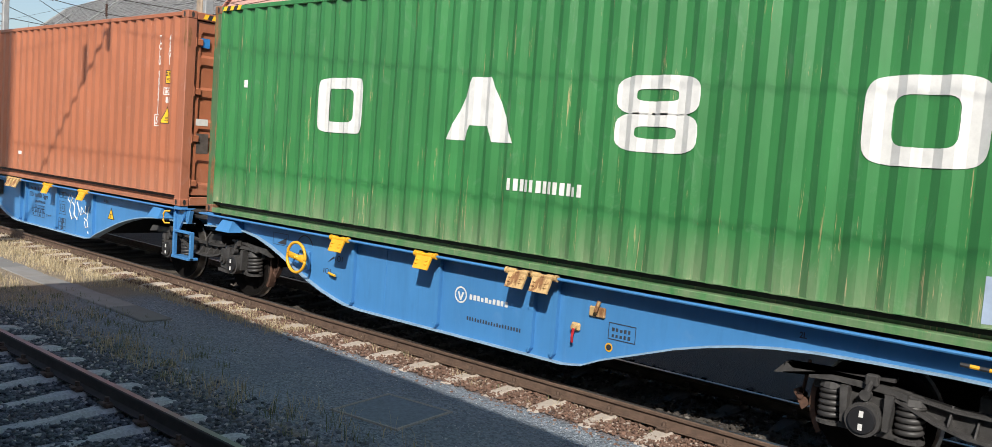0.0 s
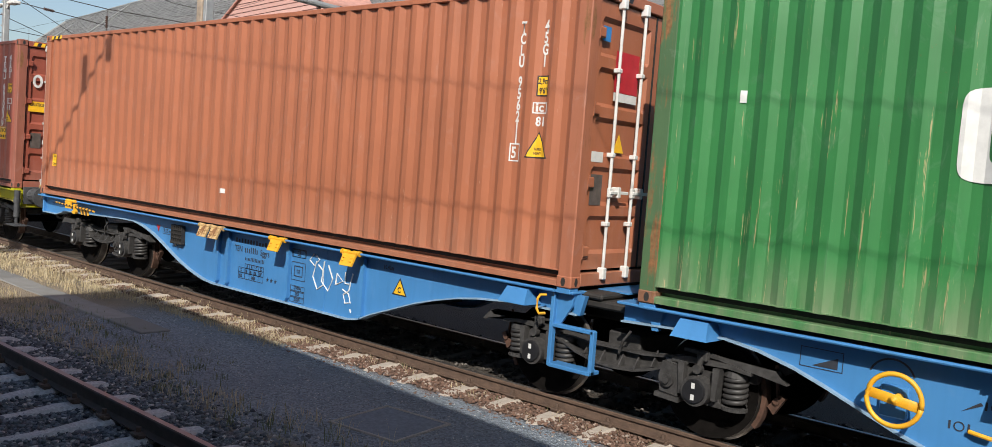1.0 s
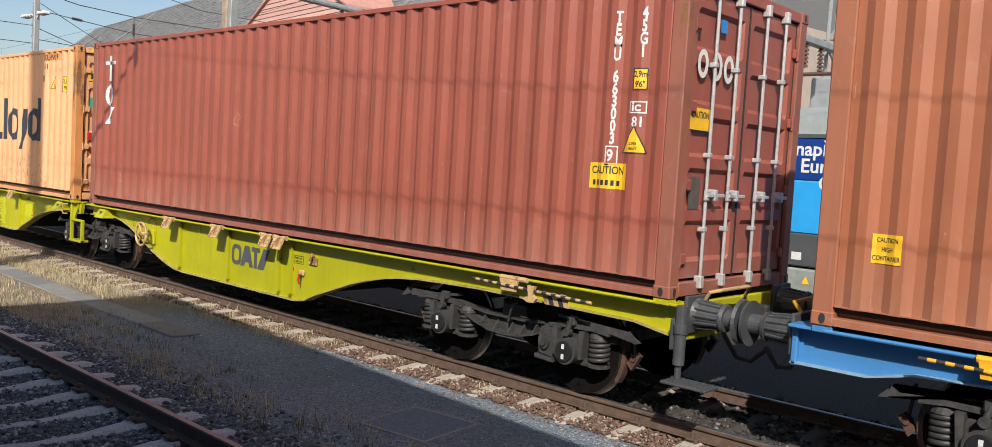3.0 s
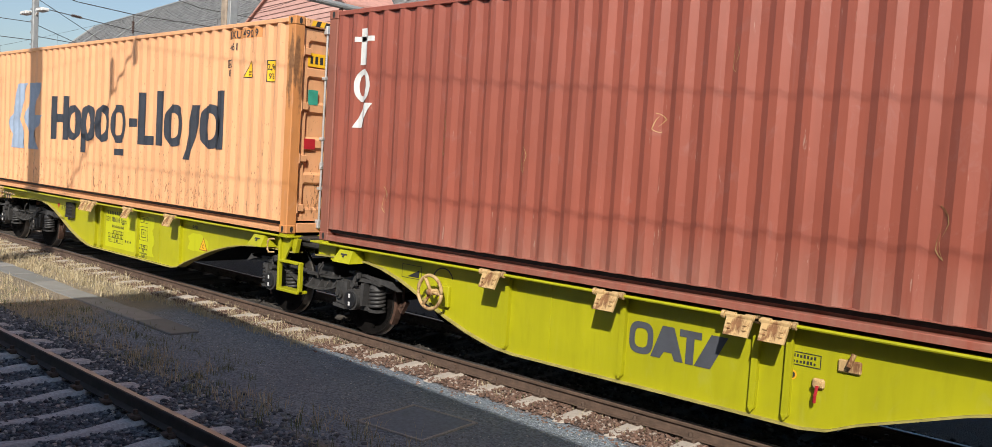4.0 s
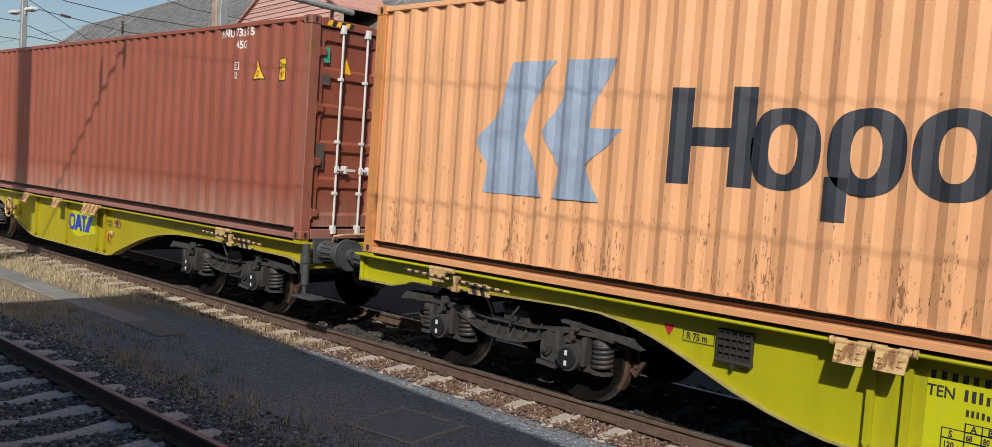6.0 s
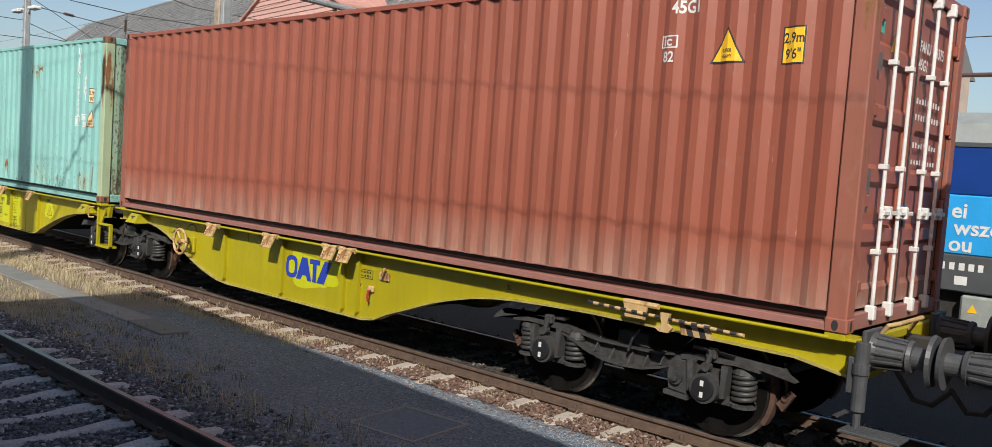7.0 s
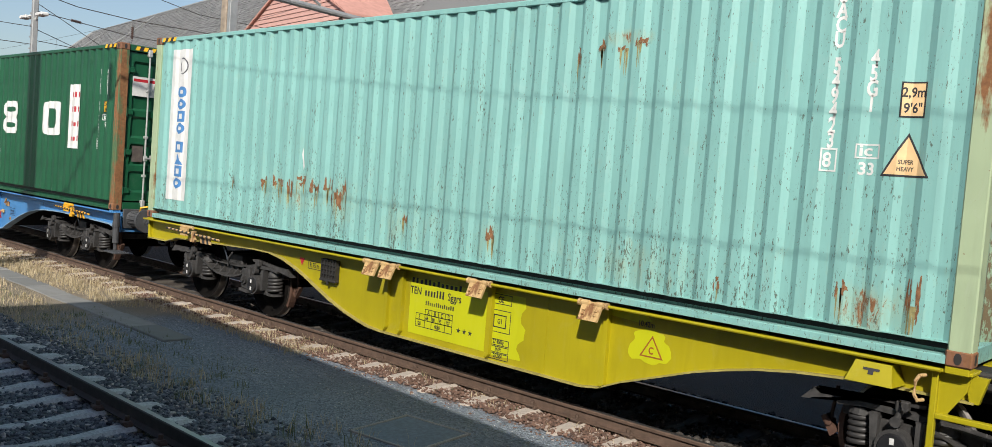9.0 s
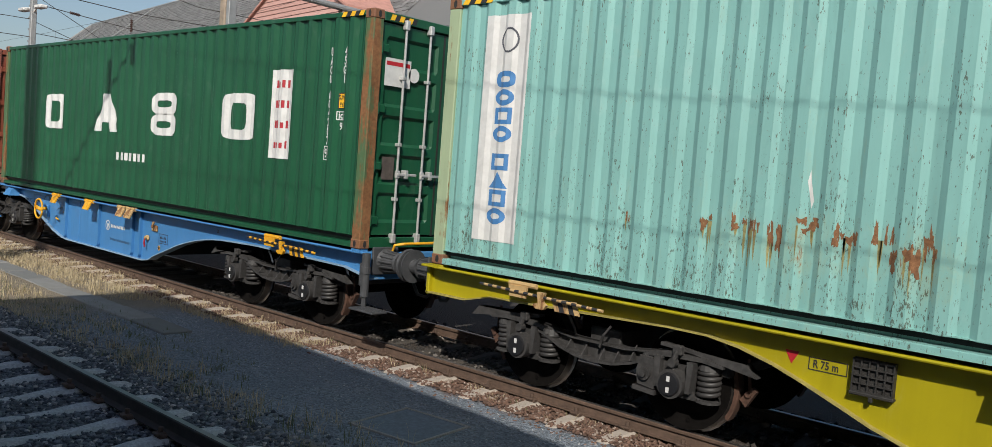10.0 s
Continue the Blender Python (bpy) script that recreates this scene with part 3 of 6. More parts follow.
def block_letters(root, x_u, mat):
    """Four big white signs along the side: squarish rings and a wedge."""
    zc = 1.56
    decal(root, ring(B(), x_u + 0.42, zc, 0.42, 0.33, 0.19, 7, 32, 0.13), 0, 0, mat, "emblem", "white block sign")
    a = B()
    pts = [(0.0, -0.33), (0.26, -0.33), (0.33, -0.17), (0.58, -0.17), (0.65, -0.33), (0.93, -0.33), (0.60, 0.33), (0.33, 0.33)]
    poly(a, pts)
    decal(root, a, x_u + 2.24, zc, mat, "emblem", "white wedge sign")
    s = ring(B(), 0, 0.165, 0.42, 0.175, 0.22, 4, 28, 0.12)
    joined(s, ring(B(), 0, -0.165, 0.42, 0.175, 0.22, 4, 28, 0.12))
    decal(root, s, x_u + 4.78, zc, mat, "emblem", "white double ring sign")
    decal(root, ring(B(), 0, 0, 0.43, 0.33, 0.2, 5, 32, 0.14), x_u + 6.98, zc, mat, "emblem", "white ring sign")


def bars(x0, x1, z, h, n, seed=1, gap=0.35):
    """A row of plain bars in place of small writing."""
    rnd = random.Random(seed)
    bm = B()
    w = (x1 - x0) / n
    for k in range(n):
        a = x0 + k * w
        rect(bm, a, a + w * (1 - gap) * rnd.uniform(0.8, 1.0), z, z + h * rnd.choice((1, 1, 0.75)))
    return bm


MOVERS, WHEELS = [], []
SPAN = 26.393
P_GREEN = paint("green_paint", (0.035, 0.19, 0.055), 0.3, 0.10, 0.42, 0.35, 0.5, 0.1, (), 0.02, 0.95, 1.6, (0.42, 0.33, 0.17), 46, 0.32)
P_GREEN2 = paint("deep_green_paint", (0.010, 0.085, 0.038), 0.25, 0.0, 0.38, 0.35, 0.15, 0.2)
P_BROWN = paint("orange_brown_paint", (0.365, 0.126, 0.062), 0.22, 0.0, 0.45, 0.25, 0.35, 0.3, nicks=0.5, tall=5, fleck_c=(0.52, 0.34, 0.25), fine=36, dust=0.15)
P_RED = paint("red_brown_paint", (0.30, 0.080, 0.051), 0.2, 0.0, 0.45, 0.25, 0.4, 0.4, nicks=0.6, tall=4, fleck_c=(0.46, 0.30, 0.24), fine=38, dust=0.2)
P_RED2 = paint("oxide_red_paint", (0.272, 0.078, 0.046), 0.15, 0.0, 0.45, 0.2, 0.2, 0.5, nicks=0.45, tall=3, fleck_c=(0.45, 0.30, 0.25), fine=40, dust=0.40)
P_ORANGE = paint("light_orange_paint", (0.745, 0.385, 0.19), 0.14, 0.22, 0.5, 0.3, 0.6, 0.6, (), 0.055, 0.8, 10, (0.17, 0.072, 0.028), 40)
P_MINT = paint("mint_paint", (0.226, 0.465, 0.43), 0.15, 0.26, 0.5, 0.25, 0.7, 0.7, ((4.05, 0.70, 0.9, 0.30, 0.09), (5.1, 0.62, 0.36, 0.36, 0.09), (9.1, 2.44, 0.32, 0.10, 0.15), (7.5, 0.45, 0.2, 0.25, 0.08), (6.1, 0.5, 0.2, 0.3, 0.08), (9.6, 0.4, 0.7, 0.25, 0.07), (11.5, 0.3, 0.3, 0.25, 0.12)), 0.03, 1.25, 17, (0.055, 0.045, 0.022), 58)
P_RUSTPOST = paint("rusting_post", (0.22, 0.10, 0.055), 0.4, 1.1, 0.8, 0.4, 0.9, 0.2)
P_GREENPOST = paint("rusting_green_post", (0.07, 0.14, 0.06), 0.4, 1.15, 0.7, 0.4, 0.9, 0.2)
P_ORANGERAIL = paint("orange_rail", (0.68, 0.33, 0.155), 0.2, 0.08, 0.5, 0.2, 0.3, 0.4)
P_DUSTYRAIL = paint("dusty_red_rail", (0.30, 0.135, 0.11), 0.2, 0.0, 0.6, 0.2, 0.3, 0.4)
M_STAIN = plain("brown_rust_stain", (0.21, 0.10, 0.045), 0.9, 0.0, 0.5, 30)
M_RUN = plain("ochre_rust_run", (0.27, 0.24, 0.10), 0.8, 0.0, 0.4, 20)
P_MINTEND = paint("spotted_mint_end", (0.31, 0.46, 0.33), 0.4, 0.45, 0.6, 0.4, 0.9, 0.9, (), 0.05, 1.9, 13, (0.13, 0.055, 0.02), 24)
P_MINTPOST = paint("rusting_mint_post", (0.36, 0.45, 0.28), 0.4, 0.95, 0.7, 0.4, 0.9, 0.3)
P_ORANGEPOST = paint("rusting_orange_post", (0.58, 0.24, 0.075), 0.4, 0.95, 0.7, 0.4, 0.9, 0.3)
P_REDPOST = paint("worn_red_post", (0.29, 0.10, 0.065), 0.4, 0.75, 0.6, 0.4, 0.8, 0.4)
P_BROWNPOST = paint("worn_brown_post", (0.36, 0.13, 0.07), 0.3, 0.7, 0.6, 0.4, 0.8, 0.4)


def left_of(k):
    """Left end of container k (0 to 7, from the front of the train)."""
    return -SPAN * (k // 2) - (0 if k % 2 == 0 else LENGTH + 0.737)


def make_containers():
    SHIFT[0] = 0.24
    c = container("green_container", "worn green corrugated shipping container with white block signs", left_of(0), P_GREEN, P_GREENPOST, P_GREEN, M_ZINC, castings=P_RUSTPOST)
    block_letters(c, 2.45, M_WHITE)
    decal(c, bars(5.59, 6.53, 0.76, 0.12, 13, 1, 0.3), 0, 0, M_WHITE, label="row of white bars")
    decal(c, rect(B(), 0.79, 0.84, 1.77, 1.87), 0, 0, M_WHITE)
    decal(c, rect(B(), 9.93, 10.5, 0.19, 0.52), 0, 0, M_SLATE, "patch", "grey repair patch")

    SHIFT[0] = 0.13
    c = container("brown_container", "orange-brown corrugated shipping container with white codes", left_of(1), P_BROWN, P_BROWNPOST, P_BROWN, M_WHITE)
    side_marks(c, 11.64, 2.56, 0.15, "45G1", 11.35, 2.56, "TCLU 956211", (1.26, "5"), (11.64, 1.34, 0.14), (11.65, 1.92, 0.14, 0.2), (11.64, 1.65, "81"))
    decal(c, rect(B(), -0.11, 0.11, -0.11, 0.11), 0.52, 0.64, M_YELLOW, "sticker", "yellow caution sticker")
    for txt, dz in (("CAUTION", 0.05), ("HIGH", -0.02), ("CONTAINER", -0.085)):
        t = word(txt, 0.05, 0.72, 0.001)
        a, b = width_of(t)
        decal(c, moved(t, -(a + b) / 2, 0, dz), 0.52, 0.64, M_INK, lift=0.004)
    decal(c, rect(B(), -0.06, 0.03, -0.035, 0.03), 6.12, 0.49, M_WHITE)
    on_door(c, rect(B(), -0.07, 0.07, -0.07, 0.07), 0.33, 2.45, M_BLUE_ST)
    on_door(c, rect(B(), 0, 0.42, -0.28, 0.12), 0.52, 2.2, M_RED_ST, label="red and white sticker")
    on_door(c, rect(B(), 0, 0.42, -0.37, -0.285), 0.52, 2.2, M_WHITE)
    on_door(c, rect(B(), -0.1, 0.1, -0.15, 0.15), 0.35, 0.95, M_PLATE, "data_plate")
    on_door(c, rect(B(), -0.1, 0.1, -0.05, 0.05), 0.33, 1.27, M_WHITE)
    on_door(c, poly(B(), [(-0.1, -0.09), (0.1, -0.09), (0, 0.1)]), 0.68, 1.42, M_YELLOW)

    SHIFT[0] = 0.033
    c = container("dark_red_container", "dark red corrugated shipping container with scuffed side", left_of(2), P_RED, P_REDPOST, P_RED, M_ZINC)
    side_marks(c, 11.74, 2.60, 0.15, "45G1", 11.46, 2.58, "TEMU 663003", (1.25, "9"), (11.70, 1.40, 0.14), (11.73, 1.95, 0.14, 0.2), (11.72, 1.64, "81"))
    decal(c, rect(B(), -0.21, 0.21, -0.12, 0.12), 11.43, 1.06, M_YELLOW, "sticker", "yellow caution sticker")
    t = word("CAUTION", 0.10, 0.8, 0.002)
    decal(c, moved(t, -0.19, 0, 0.02), 11.43, 1.06, M_INK, lift=0.004)
    decal(c, bars(11.26, 11.58, 0.97, 0.05, 6), 0, 0, M_INK, lift=0.004)
    s = rect(B(), 0.53, 0.67, 2.22, 2.66)
    joined(s, rect(B(), 0.43, 0.79, 2.50, 2.56))
    decal(c, s, 0.09, -0.02, M_WHITE, "emblem", "white upright bar sign")
    decal(c, ring(B(), 0.61, 1.97, 0.15, 0.2, 0.07), 0.09, -0.02, M_WHITE, "emblem", "white ring sign")
    decal(c, poly(B(), [(0.46, 1.46), (0.60, 1.46), (0.80, 1.76), (0.66, 1.76)]), 0.09, -0.02, M_WHITE, "emblem", "white slanted sign")
    for y in (0.30, 0.56, 0.78):
        on_door(c, ring(B(), y + 0.08, 2.12, 0.095, 0.13, 0.05), 0, 0, M_WHITE, "emblem")
    on_door(c, rect(B(), 0, 0.38, -0.1, 0.1), 0.22, 1.62, M_YELLOW, label="yellow caution sticker")
    t = word("CAUTION", 0.085, 0.8, 0.002)
    w = on_door(c, moved(t, 0.02, 0, 0.01), 0.22, 1.62, M_INK)
    w.location.x = 0.002
    on_door(c, rect(B(), -0.1, 0.1, -0.15, 0.15), 0.38, 0.95, M_PLATE, "data_plate")
    on_door(c, rect(B(), -0.06, 0.06, -0.06, 0.06), 0.72, 2.5, M_BLUE_ST)

    for x, z, w, h, a in ((2.17, 1.40, 0.03, 0.25, 0), (3.35, 1.16, 0.035, 0.13, 0.01), (4.9, 1.55, 0.05, 0.09, 0.03), (5.6, 2.1, 0.03, 0.12, 0.01), (1.2, 0.6, 0.02, 0.16, 0.02), (7.3, 0.8, 0.02, 0.2, 0.03)):
        pts = [(x + a * math.sin(3 * q) + w * math.cos(q) * (0.8 + 0.3 * math.sin(5 * q)), z + h * math.sin(q)) for q in [2 * math.pi * i / 18 for i in range(18)]]
        s = B()
        for i in range(18):
            p, r = pts[i], pts[(i + 1) % 18]
            poly(s, [p, r, (x + (r[0] - x) * 0.8, z + (r[1] - z) * 0.94), (x + (p[0] - x) * 0.8, z + (p[1] - z) * 0.94)])
        decal(c, s, 0, 0, M_CREAM, "scuff", "pale scuffed patch", lift=0.0015)

    SHIFT[0] = 0.141
    c = container("orange_container", "light orange corrugated shipping container with rust runs", left_of(3), P_ORANGE, P_ORANGEPOST, P_ORANGERAIL, M_ZINC, castings=P_ORANGEPOST)
    e = B()
    poly(e, [(1.62, 1.40), (1.95, 1.75), (2.05, 2.20), (2.62, 2.20), (2.35, 1.80), (2.28, 1.45), (2.45, 1.10), (2.55, 0.86), (1.75, 0.86), (1.78, 1.15)])
    poly(e, [(2.50, 1.50), (2.72, 1.85), (2.75, 2.20), (3.32, 2.20), (3.10, 1.75), (3.08, 1.55), (3.45, 1.55), (3.05, 1.20), (3.22, 0.86), (2.66, 0.86), (2.72, 1.15)])
    decal(c, e, 0.1, -0.02, M_SLATE, "emblem", "grey-blue emblem of two slanted shapes")
    z0 = 1.07
    for x0, x1, za, zb in ((4.04, 4.24, z0, 1.90), (4.62, 4.82, z0, 1.90), (7.72, 7.94, z0, 1.93), (8.40, 8.60, z0, 1.95), (10.22, 10.44, z0, 1.93)):
        decal(c, rect(B(), x0, x1, za, zb), 0, 0, M_NAVY, "emblem", "dark navy bar sign")
    decal(c, rect(B(), 4.24, 4.62, 1.40, 1.56), 0, 0, M_NAVY, "emblem", "dark navy bar sign")
    decal(c, rect(B(), 7.94, 8.30, z0, z0 + 0.15), 0, 0, M_NAVY, "emblem", "dark navy bar sign")
    decal(c, rect(B(), 7.34, 7.64, 1.36, 1.50), 0, 0, M_NAVY, "emblem", "dark navy bar sign")
    for xc in (5.08, 5.72, 6.34, 6.98, 8.95, 10.08):
        decal(c, ring(B(), xc, 1.40, 0.29, 0.33, 0.17, 2.4, 56, 0.13), 0, 0, M_NAVY, "emblem", "dark navy ring sign")
    decal(c, rect(B(), 5.42, 5.60, 0.86, 1.2), 0, 0, M_NAVY, "emblem", "dark navy bar sign")
    decal(c, rect(B(), 6.80, 7.24, 0.86, 0.97), 0, 0, M_NAVY, "emblem", "dark navy bar sign")
    decal(c, poly(B(), [(9.28, 0.88), (9.50, 0.88), (9.79, 1.72), (9.55, 1.72)]), 0, 0, M_NAVY, "emblem", "dark navy slanted sign")
    for i in range(16):
        x = W0 + SHIFT[0] + (23 + i) * PITCH + 0.25
        for j, (z, w, h) in enumerate(((0.52 - 0.013 * i, 0.045, 0.028), (0.34, 0.04, 0.035))):
            if (i + j) % 4 == 3:
                continue
            decal(c, blob(B(), x + 0.02 * math.sin(5 * i + j), z + 0.02 * math.sin(3.3 * i), w * (0.6 + 0.25 * math.sin(2.1 * i + j)), h * (0.5 + 0.2 * math.cos(1.7 * i)), 200 + 2 * i + j, 24, 2.8), 0, 0, M_STAIN, "rust_patch", "brown rust patch", lift=0.0016)
            decal(c, poly(B(), [(x - 0.012, z), (x + 0.012, z), (x + 0.004, z - 0.13), (x - 0.004, z - 0.13)]), 0, 0, M_STAIN, "rust_run", lift=0.0012)
    side_marks(c, 0, 0, 0.15, "", 0, 0, "", None, (11.09, 2.22, 0.13), (11.65, 2.18, 0.2, 0.3), (10.56, 2.26, "81"), ink=M_INK)
    decal(c, rect(B(), 10.5, 11.35, 2.66, 2.80), 0, 0, P_ORANGEPOST)
    decal(c, word("HXU 14905 9", 0.15, 0.9, 0.003), 10.52, 2.67, M_INK, lift=0.004)
    decal(c, word("4 61", 0.15, 0.9, 0.003), 10.52, 2.50, M_INK)
    on_door(c, rect(B(), 0, 0.8, -0.09, 0.09), 0.25, 2.35, M_YELLOW, label="yellow sticker")
    w = on_door(c, bars(0.04, 0.74, -0.05, 0.1, 9), 0.25, 2.35, M_INK)
    w.location.x = 0.002
    on_door(c, rect(B(), -0.08, 0.08, -0.1, 0.1), 0.36, 1.85, M_GREEN_ST)
    on_door(c, poly(B(), [(-0.12, -0.11), (0.12, -0.11), (0, 0.13)]), 0.80, 1.62, M_YELLOW)
    on_door(c, rect(B(), -0.09, 0.09, -0.07, 0.07), 0.34, 1.22, M_RED_ST)
    on_door(c, rect(B(), -0.1, 0.1, -0.15, 0.15), 0.72, 1.05, M_PLATE, "data_plate")

    SHIFT[0] = 0.24
    c = container("oxide_red_container", "oxide red corrugated shipping container with pale corner posts", left_of(4), P_RED2, P_REDPOST, P_DUSTYRAIL, M_WHITE)
    side_marks(c, 0, 0, 0.15, "", 0, 0, "", None, (11.0, 2.23, 0.16), (11.57, 2.21, 0.2, 0.3), (10.44, 2.23, "82"))
    decal(c, word("45G1", 0.15, 0.85, 0.004), 10.45, 2.53, M_WHITE)
    decal(c, word("FANU 173375 5", 0.15, 0.85, 0.004), 10.0, 2.70, M_WHITE)
    on_door(c, rect(B(), -0.045, 0.045, -0.1, 0.1), 0.30, 2.42, M_GREEN_ST)
    on_door(c, rect(B(), -0.07, 0.07, -0.07, 0.07), 0.30, 2.1, M_PLATE)
    on_door(c, poly(B(), [(-0.09, -0.09), (0.09, -0.09), (0, 0.12)]), 0.62, 2.30, M_YELLOW)
    on_door(c, rect(B(), -0.09, 0.09, -0.17, 0.17), 0.25, 1.10, M_PLATE, "data_plate")
    for z, txt in ((2.32, "FANU 173375"), (2.17, "45G1")):
        on_door(c, word(txt, 0.13, 0.9, 0.003), 1.24, z, M_WHITE, "marking")
    for k, z in enumerate((1.88, 1.74, 1.50, 1.36)):
        on_door(c, bars(0, 0.7, 0, 0.05, 9, k), 1.28, z, M_WHITE, "marking")
    on_door(c, rect(B(), -0.06, 0.06, -0.05, 0.05), 1.24, 0.95, M_BLUE_ST)

    FLUTE[0] = NARROW_FLUTE
    SHIFT[0] = 0.13
    c = container("mint_container", "faded mint green corrugated shipping container with rust patches", left_of(5), P_MINT, P_MINTPOST, P_MINT, M_ZINC, doors=False, castings=P_RUSTPOST)
    side_marks(c, 11.33, 2.25, 0.17, "45G1", 11.05, 2.74, "UACU 549423", (1.41, "8"), (11.62, 1.46, 0.17), (11.63, 1.87, 0.17, 0.26), (11.34, 1.43, "33"), yellow=M_PALECREAM)
    decal(c, rect(B(), 0.58, 1.18, 0.34, 2.68), 0, 0, M_WHITE, "banner", "white upright banner with blue signs")
    z = 2.02
    for k, shape in enumerate("ROBO|BABO"):
        if shape == "|":
            z -= 0.10
            continue
        b = B()
        if shape in "RO":
            ring(b, 0.88, z, 0.13, 0.085, 0.055, 3 if shape == "R" else 2)
        elif shape == "B":
            frame_of(b, 0.76, 1.0, z - 0.085, z + 0.085, 0.045)
        else:
            poly(b, [(0.75, z - 0.085), (1.01, z - 0.085), (0.88, z + 0.085)])
        decal(c, b, 0, 0, M_FADEBLUE, "emblem", "faded blue sign", lift=0.004)
        z -= 0.188
    b = ring(B(), 0.90, 2.42, 0.12, 0.13, 0.02)
    decal(c, b, 0, 0, M_GREYTXT, "emblem", "thin grey ring drawing", lift=0.004)

    for i, (x, z, w, h) in enumerate(((3.31, 0.79, 0.05, 0.07), (3.60, 0.80, 0.07, 0.06), (3.74, 0.76, 0.05, 0.10), (3.90, 0.72, 0.08, 0.13), (4.16, 0.83, 0.09, 0.07), (4.48, 0.77, 0.09, 0.08),
                                      (4.76, 0.78, 0.07, 0.12), (4.92, 0.70, 0.10, 0.17), (5.09, 0.76, 0.06, 0.11), (2.50, 0.74, 0.025, 0.06), (8.56, 2.29, 0.035, 0.07), (8.82, 2.38, 0.05, 0.05), (9.06, 2.35, 0.05, 0.04), (9.26, 2.41, 0.06, 0.05),
                                      (6.24, 0.53, 0.06, 0.05), (7.59, 0.46, 0.05, 0.10), (10.19, 0.34, 0.04, 0.07), (11.25, 0.44, 0.05, 0.07), (11.75, 0.38, 0.06, 0.15))):
        runs = random.Random(70 + i)
        for _ in range(3 if w > 0.04 else 1):
            a = x + runs.uniform(-0.8, 0.8) * w
            q = runs.uniform(0.006, 0.016)
            drop = h + runs.uniform(0.05, 0.26)
            decal(c, poly(B(), [(a - q, z), (a + q, z), (a + q * 0.6, z - drop * 0.6), (a + q * 0.2, max(0.17, z - drop)), (a - q * 0.7, z - drop * 0.5)]), 0, 0, M_RUN, "rust_run", "ochre rust run", lift=0.0012)
        for j in range(5):
            decal(c, blob(B(), x + runs.uniform(-0.9, 0.9) * w, z + runs.uniform(-0.6, 0.6) * h, w * runs.uniform(0.10, 0.34), h * runs.uniform(0.25, 0.8), 90 + 7 * i + j, 24, 2.6), 0, 0, M_STAIN, "rust_patch", "brown rust patch", lift=0.0016 + 0.0003 * j)

    s = poly(B(), [(4.15, 1.18), (4.165, 1.27), (4.18, 1.17), (4.21, 1.03), (4.195, 0.97), (4.175, 1.06)])
    decal(c, s, 0, 0, M_WHITE, "scuff", "torn white sticker")

    FLUTE[0] = WIDE_FLUTE
    SHIFT[0] = 0.1
    c = container("dark_green_container", "dark green corrugated shipping container with white block signs", left_of(6), P_GREEN2, P_GREENPOST, P_GREEN2, M_ZINC, castings=P_RUSTPOST)
    block_letters(c, 2.30, M_WHITE)
    decal(c, bars(5.48, 6.50, 0.76, 0.13, 10), 0, 0, M_WHITE, label="row of white bars")
    decal(c, rect(B(), 10.10, 10.59, 1.01, 2.20), 0, 0, M_WHITE, "banner", "white upright banner with red bars")
    for k in range(4):
        decal(c, bars(10.18, 10.52, 1.96 - k * 0.27, 0.10, 4, k), 0, 0, M_REDTXT, lift=0.004)
    side_marks(c, 11.64, 2.46, 0.145, "45G1", 11.37, 2.46, "UACU 604207", (1.13, "9"), None, (11.63, 1.79, 0.14, 0.2), (11.63, 1.55, "9"))
    on_door(c, rect(B(), 0, 0.42, -0.17, 0.17), 0.25, 2.18, M_WHITE, label="white sticker with red stripe")
    w = on_door(c, rect(B(), 0.02, 0.40, 0.08, 0.13), 0.25, 2.18, M_RED_ST)
    w.location.x = 0.002
    on_door(c, disc(B(), 0, 0, 0.09), 0.73, 2.18, M_WHITE)
    on_door(c, rect(B(), -0.1, 0.1, -0.14, 0.14), 0.40, 1.0, M_PLATE, "data_plate")

    container("russet_container", "russet brown corrugated shipping container at the tail", left_of(7), P_RED2, P_REDPOST, P_RED2, M_ZINC)


make_containers()

# ---- wagons ----
WEB = 0.175        # the sill's web lies this far behind the containers' face
FLANGE = 0.015


def sill_path(b0, b1, x0, x1):
    """Bottom edge of a side sill with its belly from b0 to b1, from end x0 to end x1."""
    left = [(2.75, 0.93), (2.35, 0.925), (2.05, 0.88), (1.75, 0.80), (1.5, 0.71), (1.2, 0.59), (0.93, 0.48), (0.6, 0.375), (0.35, 0.315), (0.15, 0.275)]
    right = [(0.12, 0.285), (0.35, 0.385), (0.75, 0.52), (1.1, 0.64), (1.4, 0.72), (1.7, 0.785), (2.0, 0.83), (2.35, 0.86), (2.8, 0.875), (3.3, 0.885)]
    pts = [(b0 - d, z) for d, z in left] + [(b0 + 0.1, 0.255), (b1 - 0.1, 0.252)] + [(b1 + d, z) for d, z in right]
    pts = [(x, z + 0.027) for x, z in pts]
    pts = [p for p in pts if x0 + 0.05 < p[0] < x1 - 0.05]
    return [(x0, 0.80 if b0 < 0 and x0 < -5 else 0.93)] + ([(x0 + 0.6, 0.80), (x0 + 0.95, 0.88)] if x0 < -5 else []) + pts + ([(x1 - 0.5, 0.885)] if x1 > 5 else []) + [(x1, 0.80 if x1 > 5 else 0.90)]


